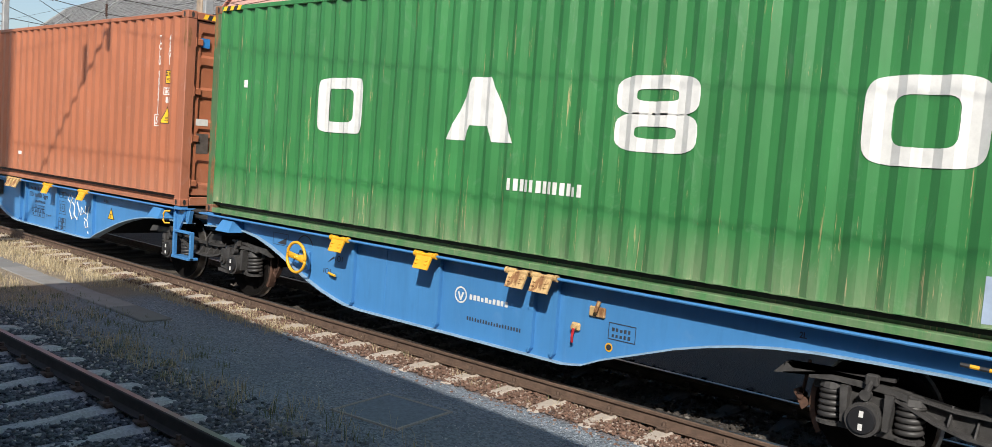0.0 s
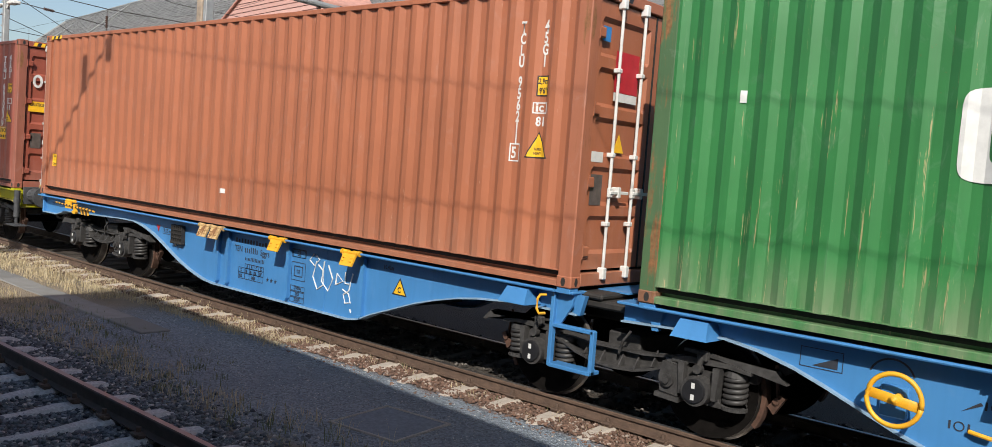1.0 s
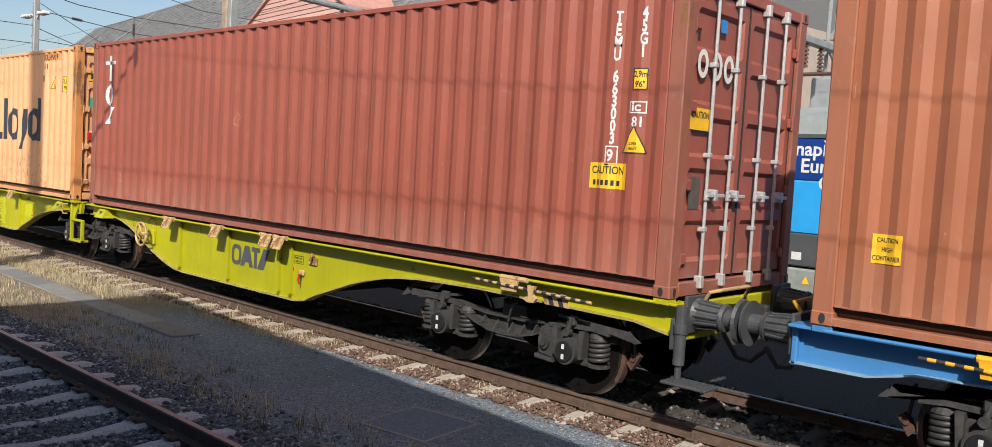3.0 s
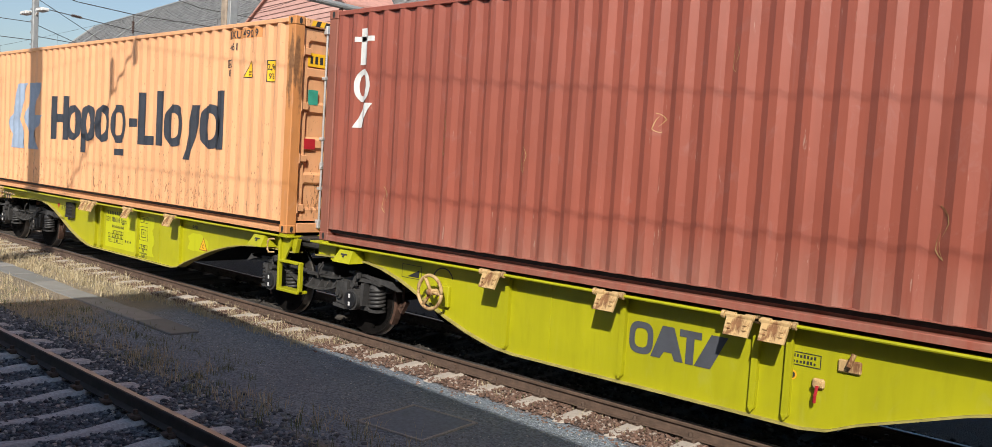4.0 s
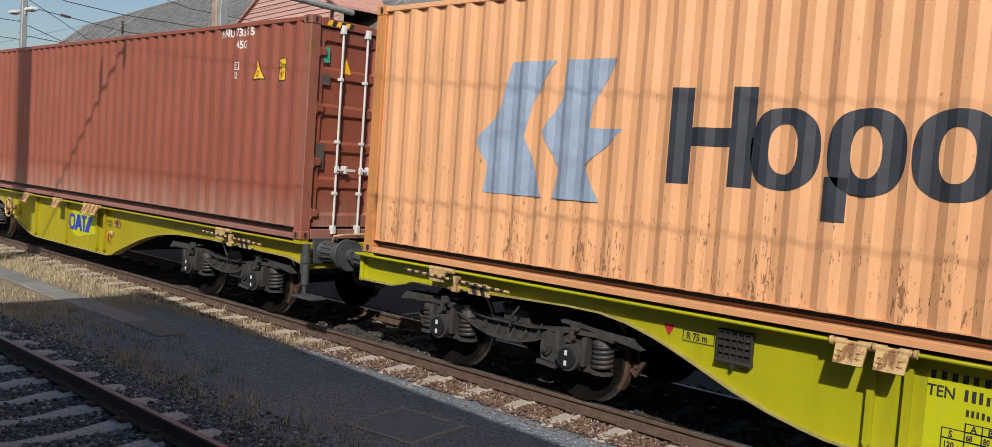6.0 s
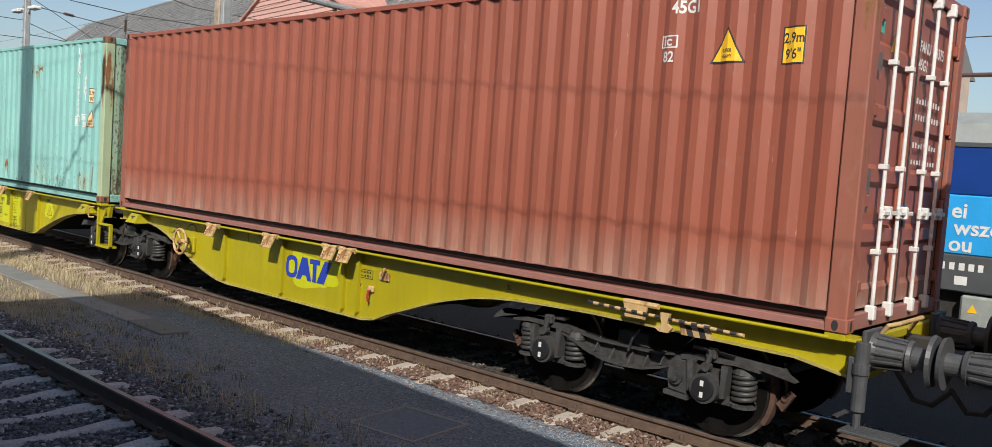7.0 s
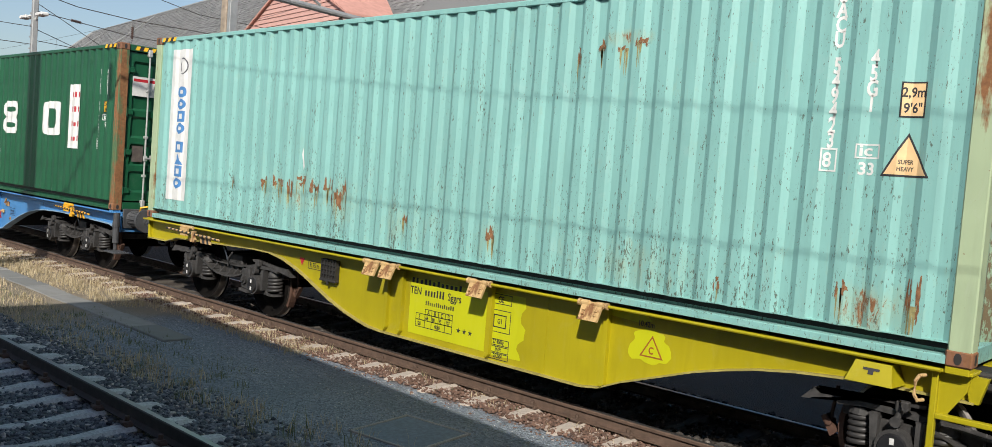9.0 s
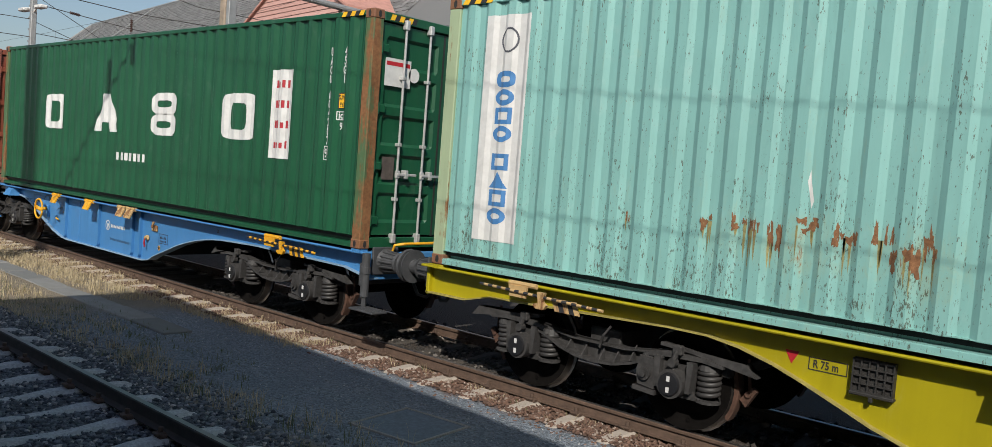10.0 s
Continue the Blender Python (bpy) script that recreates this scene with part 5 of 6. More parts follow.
    # headstocks, buffers, end gear
    for s in (-1, 1):
        e = -END if s < 0 else END - 0.12
        part("headstock", boxes((e - 0.05 if s > 0 else e, e if s > 0 else e + 0.05, 0.12, far - 0.12, 0.78, 1.12), bevel=0.01), body, root)
        for y in (CENTRE - FACE - 0.875, CENTRE - FACE + 0.875):
            m = pose(e, y, 1.02) @ (Matrix.Identity(4) if s > 0 else pose(0, 0, 0, 0, 0, 180))
            bf = shared("buffer", buffer_mesh, [M_BUFFER], root, m, "grey steel buffer")
            shared("buffer_head", buffer_head_mesh, [M_BUFFER], bf)
        bm = B()
        pipe(bm, [(e, 0.75, 0.95), (e + s * 0.12, 0.72, 0.80), (e + s * 0.25, 0.72, 0.62), (e + s * 0.38, 0.75, 0.60), (e + s * 0.52, 0.80, 0.75)], 0.022, 8)
        part("brake_hose", bm, M_BLACK, root)
        bm = B()
        pipe(bm, [(e + s * 0.02, 0.45, 1.10), (e + s * 0.10, 0.42, 1.22), (e + s * 0.16, 0.50, 1.24), (e + s * 0.18, 1.0, 1.25), (e + s * 0.10, 1.2, 1.22), (e + s * 0.02, 1.25, 1.10)], 0.018, 8)
        part("grab_rail", bm, gear, root)
        part("coupling_hook", boxes((e, e + s * 0.30, 1.17, 1.27, 0.95, 1.07), (e + s * 0.18, e + s * 0.46, 1.12, 1.32, 0.80, 0.98), bevel=0.02), M_BLACK, root)
    e = END - 0.12
    bm = B()
    rod(bm, (e + 0.06, 0.02, 0.60), (e + 0.06, 0.02, 1.12), 0.052, 14)
    rod(bm, (e + 0.06, 0.02, 0.88), (e + 0.06, 0.02, 0.96), 0.063, 14)
    box(bm, e - 0.04, e + 0.02, 0.0, 0.08, 0.72, 1.0, 0.01)
    part("signal_post", bm, M_BUFFER, root)
    bm = B()
    box(bm, e - 0.02, e + 0.42, -0.14, 0.10, 0.445, 0.47, 0.006)
    for i in range(6):
        box(bm, e, e + 0.40, -0.13 + i * 0.04, -0.12 + i * 0.04, 0.47, 0.478)
    rod(bm, (e + 0.06, 0.02, 0.46), (e + 0.06, 0.02, 0.62), 0.03, 8)
    part("foot_step", bm, M_BUFFER, root)
    for q in (-10.42, 0.04, 10.46):
        add_bogie(root, q)
    # markings
    ink = M_NAVY if blue else M_INK
    if not blue:
        part("paint_patch", on_web(rect(B(), -6.42, -5.20, 0.36, 1.00), 0, 0, -0.0025), P_LIME2, root, "brighter repainted patch")
        ragged = random.Random(40 + k)
        edge = [(-4.58 + 0.05 * math.sin(i * 1.1) + ragged.uniform(-0.03, 0.03) + (-0.1 if k == 2 else 0.0), 1.02 - i * 0.055) for i in range(13)]
        part("paint_patch", on_web(poly(B(), [(-5.14, 1.02)] + edge + [(-5.14, 0.34)]), 0, 0, -0.0025), P_LIME2, root, "brighter repainted patch")
        patch = blob(B(), -3.12, 0.75, 0.30, 0.14, 7) if k == 1 else blob(B(), -3.16, 0.79, 0.21, 0.15, 9)
        part("paint_patch", on_web(patch, 0, 0, -0.0025), P_LIME2, root, "brighter repainted patch")
        part("paint_patch", on_web(poly(B(), [(-3.7, 1.07), (-3.2, 1.07), (-3.15, 1.03), (-3.3, 1.0), (-3.65, 1.02)]), 0, 0, -0.0025), P_LIME2, root, "brighter repainted patch")
    part("marking", on_web(bars(-6.40, -5.56, 0.945, 0.062, 12, k, 0.42), 0, 0), ink, root)
    label_text(root, "TEN", 0.12, -6.42, 0.82, ink)
    part("marking", on_web(bars(-6.17, -5.84, 0.82, 0.085, 7, k + 3, 0.4), 0, 0), ink, root)
    label_text(root, "Sggrs", 0.12, -5.80, 0.82, ink)
    part("marking", on_web(bars(-6.15, -5.68, 0.715, 0.05, 14, k + 5, 0.4), 0, 0), ink, root)
    t = frame_of(B(), -6.30, -5.70, 0.53, 0.61, 0.008)
    for i in range(4):
        rect(t, -6.15 + i * 0.11, -6.142 + i * 0.11, 0.45, 0.67)
    joined(t, frame_of(B(), -6.15, -5.70, 0.60, 0.67, 0.008))
    joined(t, frame_of(B(), -6.30, -5.70, 0.45, 0.54, 0.008))
    part("marking", on_web(t, 0, 0), ink, root, "black load table")
    for i, ch in enumerate("ABCD"):
        label_text(root, ch, 0.07, -6.11 + i * 0.11, 0.61, ink)
    for i, ch in enumerate(("68", "80", "95", "107")):
        label_text(root, ch, 0.06, -6.135 + i * 0.11, 0.545, ink, 0.7)
    label_text(root, "S", 0.07, -6.25, 0.545, ink)
    label_text(root, "120", 0.06, -6.28, 0.47, ink, 0.8)
    label_text(root, "00,0", 0.06, -5.98, 0.47, ink)
    for i in range(3):
        part("marking", on_web(star(B(), -5.60 + i * 0.09, 0.515, 0.036), 0, 0), ink, root)
    if blue:
        part("marking", on_web(frame_of(B(), -5.06, -4.80, 0.90, 1.0, 0.008), 0, 0), ink, root)
    gx = {1: 0.0, 2: -0.07}.get(k, 0.0)
    for z0, z1, txt in ((0.90, 1.01, "GE"), (0.46, 0.53, "27 400kg"), (0.385, 0.455, "24,9t"), (0.31, 0.38, "25,2kN")):
        part("marking", on_web(frame_of(B(), -5.08 + gx, -4.78 + gx, z0, z1, 0.008), 0, 0), ink, root)
        t = word(txt, (z1 - z0) * 0.85, 0.7, 0.002)
        a, b = width_of(t)
        part("marking", on_web(moved(t, -(a + b) / 2, 0, 0), -4.93 + gx, z0 + 0.02), ink, root)
    part("marking", on_web(joined(frame_of(B(), -5.08, -4.78, 0.60, 0.84, 0.008), frame_of(B(), -5.02, -4.84, 0.65, 0.79, 0.012)), gx, 0), ink, root)
    label_text(root, "G1", 0.07, -4.965 + gx, 0.695, ink)
    # caution triangle: black on orange where the wagon is blue, brown on lime elsewhere
    tx, tz = {1: (0.07, -0.05), 2: (-0.13, 0.0)}.get(k, (0.0, 0.0))
    edge, fill = (M_INK, M_YELLOW) if blue else (M_BROWNTXT, M_YELLOW if k == 1 else P_LIME2)
    part("warning_triangle", on_web(poly(B(), [(-3.13, 0.70), (-2.88, 0.70), (-3.005, 0.905)]), tx, tz, -0.004), edge, root, "caution triangle")
    part("warning_triangle", on_web(poly(B(), [(-3.104, 0.714), (-2.906, 0.714), (-3.005, 0.878)]), tx, tz, -0.006), fill, root)
    label_text(root, "C", 0.09, -3.035 + tx, 0.735 + tz, edge, 0.85, -0.008, 0.003)
    label_text(root, "R 75 m", 0.088, -8.285, 0.868, ink, 0.8)
    part("marking", on_web(frame_of(B(), -8.32, -8.01, 0.845, 0.95, 0.008), 0, 0), ink, root)
    part("marking", on_web(poly(B(), [(-8.52, 0.97), (-8.40, 0.97), (-8.46, 0.86)]), 0, 0), M_RED_ST, root, "red inverted triangle")
    label_text(root, "10.42m", 0.07, -3.30, 0.975, ink)
    label_text(root, "2L", 0.07, 9.0, 0.98, ink)
    part("marking", on_web(frame_of(B(), 6.58, 6.84, 0.78, 0.89, 0.007) if not blue else frame_of(B(), 7.2, 7.5, 0.62, 0.78, 0.008), 0, 0), ink, root)
    part("marking", on_web(bars(6.61, 6.81, 0.845, 0.026, 7, 2) if not blue else bars(7.24, 7.46, 0.70, 0.035, 5, 2), 0, 0), ink, root)
    part("marking", on_web(bars(6.61, 6.81, 0.80, 0.026, 7, 3) if not blue else bars(7.24, 7.46, 0.645, 0.035, 5, 3), 0, 0), ink, root)
    cx, cz = (6.61, 0.695) if not blue else (7.22, 0.54)
    part("marking", on_web(disc(B(), cx, cz, 0.042), 0, 0), M_SAFETY, root, "round orange and black mark")
    part("marking", on_web(disc(B(), cx, cz, 0.029), 0, 0, -0.006), M_INK, root)
    # handwheel pictograms
    part("marking", on_web(frame_of(B(), 1.80, 2.14, 0.86, 1.02, 0.006), 0, 0), ink, root)
    part("marking", on_web(poly(B(), [(1.90, 0.88), (2.10, 0.88), (2.10, 0.97)]), 0, 0), ink, root)
    arc = B()
    for i in range(10):
        a0, a1 = radians(20 + i * 14), radians(20 + (i + 1) * 14)
        poly(arc, [(0.16 * math.cos(a0), 0.16 * math.sin(a0)), (0.175 * math.cos(a0), 0.175 * math.sin(a0)), (0.175 * math.cos(a1), 0.175 * math.sin(a1)), (0.16 * math.cos(a1), 0.16 * math.sin(a1))])
    part("marking", on_web(arc, 2.5, 0.88), ink, root)
    if blue:
        for px, pz in ((2.98, 0.66), (3.20, 0.84)):
            m = ring(B(), px, pz, 0.036, 0.036, 0.009)
            rect(m, px - 0.07, px - 0.055, pz - 0.03, pz + 0.03)
            rect(m, px + 0.055, px + 0.07, pz - 0.03, pz + 0.03)
            part("marking", on_web(m, 0, 0), ink, root)
        part("marking", on_web(poly(B(), [(2.98, 0.77), (3.10, 0.86), (3.12, 0.84)]), 0, 0), ink, root)
        bm = B()
        pipe(bm, [(3.05, WEB - 0.03, 0.645), (3.12, WEB - 0.05, 0.64), (3.20, WEB - 0.05, 0.63)], 0.016, 8)
        part("lever", bm, gear, root, "small yellow lever")
    if k == 0:
        for pts in (((-4.62, 0.99), (-4.70, 0.90), (-4.60, 0.84), (-4.50, 0.93), (-4.58, 0.98)), ((-4.56, 0.90), (-4.62, 0.70), (-4.52, 0.55), (-4.40, 0.62), (-4.42, 0.80), (-4.52, 0.86)), ((-4.40, 0.92), (-4.44, 0.66), (-4.30, 0.56), (-4.22, 0.72), (-4.32, 0.88)),
                    ((-4.16, 0.66), (-4.02, 0.72), (-4.14, 0.80), (-4.16, 0.66)), ((-3.98, 0.84), (-3.98, 0.70), (-3.90, 0.70)), ((-4.02, 0.62), (-3.90, 0.58), (-3.86, 0.48), (-3.96, 0.46), (-4.0, 0.56), (-3.90, 0.62), (-3.84, 0.84)), ((-3.86, 0.40), (-3.84, 0.36))):
            b = B()
            pipe(b, [(px + 0.12, WEB - 0.004, pz) for px, pz in pts], 0.010, 5)
            part("graffiti", b, M_WHITE, root, "white sprayed scribble")
    if blue:
        part("emblem", on_web(ring(B(), 5.29, 0.73, 0.09, 0.09, 0.018), 0, 0), M_WHITE, root, "white ring emblem")
        part("emblem", on_web(poly(B(), [(5.24, 0.76), (5.27, 0.76), (5.29, 0.70), (5.31, 0.76), (5.34, 0.76), (5.30, 0.67), (5.28, 0.67)]), 0, 0), M_WHITE, root)
        part("emblem", on_web(bars(5.42, 5.97, 0.70, 0.055, 10, 4, 0.22), 0, 0), M_WHITE, root, "white plain bars")
        part("marking", on_web(bars(5.40, 6.17, 0.475, 0.04, 20, 6, 0.45), 0, 0), ink, root)
    else:
        c = M_LOGOBLUE if k == 2 else M_GREYTXT
        if k == 2:
            part("paint_patch", on_web(blob(B(), 5.60, 0.72, 0.56, 0.21, 21), 0, 0, -0.0025), P_LIME2, root, "brighter repainted patch")
        part("emblem", on_web(ring(B(), 5.16, 0.735, 0.13, 0.15, 0.06, 3), 0, 0), c, root, "bold ring sign")
        part("emblem", on_web(poly(B(), [(5.27, 0.585), (5.37, 0.585), (5.41, 0.65), (5.49, 0.65), (5.52, 0.585), (5.61, 0.585), (5.50, 0.885), (5.38, 0.885)]), 0, 0), c, root, "bold wedge sign")
        part("emblem", on_web(joined(rect(B(), 5.56, 5.78, 0.82, 0.885), rect(B(), 5.63, 5.71, 0.585, 0.82)), 0, 0), c, root, "bold bar sign")
        part("emblem", on_web(poly(B(), [(5.72, 0.585), (5.88, 0.585), (6.03, 0.885), (5.87, 0.885)]), 0, 0), c, root, "bold slanted sign")
    return root


P_BLUE = paint("wagon_blue", (0.058, 0.215, 0.47), 0.2, 0.0, 0.42, 0.2, 0.12, 0.2)
P_BLUELIP = plain("dusty_blue_edge", (0.22, 0.34, 0.46), 0.7, 0.0, 0.2, 8)
P_LIME = paint("wagon_lime", (0.40, 0.385, 0.007), 0.3, 0.0, 0.45, 0.2, 0.15, 0.2)
P_YELLOW = paint("wagon_yellow", (0.375, 0.318, 0.006), 0.3, 0.0, 0.45, 0.2, 0.15, 0.2)
P_LIME2 = paint("bright_lime", (0.51, 0.52, 0.008), 0.10, 0.0, 0.45, 0.1, 0.1, 0.3)
P_LIMELIP = plain("dusty_lime_edge", (0.34, 0.29, 0.08), 0.7, 0.0, 0.3, 8)


def make_wagons():
    for k in range(4):
        if k in (0, 3):
            wagon(k, "blue_wagon", "blue articulated container wagon with yellow fittings", P_BLUE, M_BLACK, P_BLUELIP, M_SAFETY, True)
        else:
            wagon(k, "lime_wagon", "lime yellow articulated container wagon with faded yellow flaps", P_LIME if k == 1 else P_YELLOW, M_BLACK, P_LIMELIP, M_CREAM, False)


make_wagons()

# ---- platform, canopy and what stands round ----


def make_platform():
    bm = B()
    box(bm, -40, 40, -6.0, 1.05, -0.25, 0.55, 0.02)
    tagged(part("platform", bm, M_SLAB), "concrete station platform", "platform", kind="structure")
    bm = B()
    vs = [(-9.66, 1.35), (40, -2.25), (40, -9.0), (-9.66, -9.0)]
    a = [bm.verts.new((x, y, 4.78)) for x, y in vs]
    b = [bm.verts.new((x, y, 4.95)) for x, y in vs]
    bm.faces.new(a)
    bm.faces.new(b[::-1])
    for i in range(4):
        bm.faces.new((a[i], a[(i + 1) % 4], b[(i + 1) % 4], b[i]))
    tagged(part("canopy", bm, M_GALV), "flat platform canopy roof", "canopy", kind="structure")
    for x in (-8, 0, 8, 16):
        tagged(part("canopy_post", boxes((x - 0.12, x + 0.12, -3.2, -2.96, 0.55, 4.78), bevel=0.01), M_GALV), "steel canopy post on the platform", "canopy", kind="structure")
    bm = B()
    box(bm, -9.7, 40, -9.3, -9.0, -0.2, 4.9)
    tagged(part("wall_station", bm, M_SLAB), "plain station wall behind the platform", "wall", kind="structure")


def insulator(m, a, b, n=6, r=0.07):
    bm = B()
    a, b = Vector(a), Vector(b)
    rod(bm, a, b, r * 0.35, 8)
    for i in range(n):
        p, q = a.lerp(b, (i + 0.15) / n), a.lerp(b, (i + 0.85) / n)
        rod(bm, p, q, r, 12, r * 0.55)
    return part("insulator", bm, M_PORCELAIN, m)


def near_mast():
    """Catenary mast behind the platform end, with a long bracket over the near track."""
    x, y = -11.73, -3.3
    m = thing("catenary_mast", "grey steel catenary mast with a long bracket arm", "catenary mast", pose(x, y, 0.55))
    bm = B()
    box(bm, -0.21, 0.21, -0.21, 0.21, 0, 14.5, 0.02)
    part("pole", bm, M_GALV, m)
    bm = B()
    pipe(bm, [(0, 0.2, 8.2), (0, 2.3, 7.75), (0, 6.2, 6.95)], 0.028, 8)
    part("bracket_arm", bm, M_GALV, m)
    bm = B()
    box(bm, -0.35, -0.15, -0.9, -0.25, 6.6, 7.3, 0.02)
    part("junction_box", bm, M_GALV, m)
    insulator(m, (0, 4.9, 7.25), (0, 4.9, 7.85))
    insulator(m, (0, 6.1, 6.95), (0, 6.1, 6.6))


def far_masts():
    """The mast at the headspan far down the line, the braced mast near the station roof, and one behind the locomotive."""
    m = thing("catenary_mast", "slim steel mast with two lamps and a headspan", "catenary mast", pose(-32.2, 11.3, GROUND))
    bm = B()
    box(bm, -0.09, 0.09, -0.09, 0.09, 0, 9.6, 0.02)
    for z in (5.2, 5.6, 6.0, 6.4, 6.8):
        box(bm, -0.3, -0.15, -0.05, 0.05, z, z + 0.05)
    part("pole", bm, M_GALV, m)
    for s in (-1, 1):
        bm = B()
        pipe(bm, [(0, 0, 6.55), (s * 0.3, 0, 6.75), (s * 0.55, -0.05, 6.75)], 0.035, 6)
        box(bm, s * 0.45, s * 1.0, -0.16, 0.10, 6.66, 6.78, 0.03)
        part("lamp_head", bm, M_WHITE, m, "pale lamp head")
    span = thing("headspan", "cross wires with insulators above the tracks", "overhead wire", pose(-32.2, 11.3, GROUND))
    bm = B()
    pipe(bm, [(0, 0, 7.55), (0, 1.4, 7.3), (0, 3.4, 7.2), (0, 7, 7.25), (0, 14, 7.9)], 0.016, 5)
    pipe(bm, [(0, 0, 6.9), (0, 3.4, 6.6), (0, 7, 6.6), (0, 14, 6.7)], 0.014, 5)
    pipe(bm, [(0, 3.4, 7.2), (0, 3.4, 5.9)], 0.012, 5)
    pipe(bm, [(0, 0, 8.9), (0, 6, 7.9), (0, 14, 7.9)], 0.014, 5)
    for pts in (((0, 0, 7.5), (0, -6, 6.9), (0, -15, 7.7)), ((0, 0, 6.35), (0, -15, 6.2)), ((0, 0, 5.75), (0, -15, 5.55)), ((0, 0, 8.1), (0, -3, 7.0), (0, -8, 5.9)),
                ((0, 0, 6.3), (0, 2.2, 5.6), (0, 5.0, 5.2)), ((0, 0, 7.2), (0, 3.0, 5.7), (0, 4.4, 5.2)), ((0, 0, 5.9), (0, 3.4, 5.75), (0, 9, 5.9))):
        pipe(bm, pts, 0.012, 5)
    part("cross_wire", bm, M_WIRE, span)
    insulator(span, (0, 1.2, 6.80), (0, 1.55, 6.77), 5, 0.06)
    insulator(span, (0, 3.4, 6.95), (0, 3.4, 6.5), 6, 0.06)
    insulator(span, (0, 6.0, 6.60), (0, 6.35, 6.60), 5, 0.06)

    m = thing("bracket_mast", "weathered brown post with a pale steel strip and a long arm", "catenary mast", pose(-19.75, 11.35, GROUND))
    bm = B()
    box(bm, -0.10, 0.14, -0.12, 0.12, 0, 11, 0.03)
    part("pole", bm, M_TIMBER, m)
    bm = B()
    box(bm, 0.18, 0.32, -0.1, 0.1, 0, 11, 0.01)
    part("steel_strip", bm, M_GALV, m, "pale steel strip")
    bm = B()
    pipe(bm, [(0.2, 0.2, 6.62), (0.2, 1.2, 6.58), (0.2, 4.0, 6.52)], 0.085, 10)
    pipe(bm, [(0.2, 0.2, 7.9), (0.2, 2.6, 6.65)], 0.035, 8)
    part("bracket_arm", bm, M_GALV, m)
    insulator(m, (0.2, 3.3, 6.5), (0.2, 3.3, 6.15))
    bm = B()
    pipe(bm, [(0.2, 3.3, 6.15), (0.5, 3.3, 6.0), (1.4, 3.3, 5.95)], 0.03, 8)
    part("steady_arm", bm, M_GALV, m)

    m = thing("lattice_mast", "grey lattice mast with cross arm and insulators", "catenary mast", pose(-7.0, 17.6, GROUND))
    bm = B()
    for x in (-0.22, 0.22):
        for y in (-0.22, 0.22):
            pipe(bm, [(x, y, 0), (x * 0.7, y * 0.7, 10)], 0.04, 6)
    for i in range(12):
        z, s = 0.6 + i * 0.78, (-1) ** i
        pipe(bm, [(-0.22 * s, -0.2, z), (0.22 * s, -0.2, z + 0.78)], 0.022, 5)
        pipe(bm, [(0.2, -0.22 * s, z), (0.2, 0.22 * s, z + 0.78)], 0.022, 5)
    part("lattice", bm, M_GALV, m)
    bm = B()
    box(bm, -0.35, 0.35, -0.45, -0.25, 3.7, 4.6, 0.03)
    box(bm, -0.08, 0.08, -3.0, 0.2, 5.1, 5.25, 0.02)
    part("cross_arm", bm, M_GALV, m)
    for y in (-0.9, -1.6, -2.4):
        insulator(m, (0, y, 4.65), (0, y, 5.1))


def wire(name, pts, r, label):
    bm = B()
    pipe(bm, pts, r, 5)
    return tagged(part(name, bm, M_WIRE), label, "overhead wire")


def catenary(y, x_posts, zc, zm, sag, drop_x=6.0):
    """Contact wire and sagging carrier over one track."""
    pts_c, pts_m = [], []
    for a, b in zip(x_posts, x_posts[1:]):
        n = 14
        for i in range(n):
            q = i / n
            x = a + (b - a) * q
            pts_m.append((x, y, zm - sag * 4 * q * (1 - q)))
            pts_c.append((x, y, zc))
    w = wire("contact_wire", pts_c, 0.0058, "copper contact wire over the track")
    wire("carrier_wire", pts_m, 0.0055, "sagging carrier wire over the track")
    for a, b in zip(x_posts, x_posts[1:]):
        n = max(2, int((b - a) / drop_x))
        for i in range(1, n):
            q = i / n
            bm = B()
            rod(bm, (a + (b - a) * q, y, zc), (a + (b - a) * q, y, zm - sag * 4 * q * (1 - q)), 0.004, 5)
            part("dropper", bm, M_WIRE, w)


M_TIMBER = plain("weathered_timber", (0.31, 0.25, 0.19), 0.8, 0.0, 0.3, 6, 0.4)


def shingle_material():
    n = Nodes("grey_shingles")
    c = n.mix(n.island(), (0.11, 0.112, 0.112), (0.235, 0.236, 0.232))
    c = n.mix(n.ramp(n.noise(0.35, 4), 0.35, 0.7, 0, 0.4), c, (0.19, 0.19, 0.183))
    n.bump(n.noise(9, 4), 0.4, 0.01)
    return n.done(c, 0.85)


def board_material():
    n = Nodes("pink_boards")
    c = n.mix(n.chance(), (0.50, 0.28, 0.24), (0.60, 0.36, 0.31))
    c = n.mix(n.ramp(n.noise(1.5, 5), 0.4, 0.7, 0, 0.4), c, (0.46, 0.28, 0.24))
    n.bump(n.noise(6, 4), 0.3, 0.01)
    return n.done(c, 0.8)


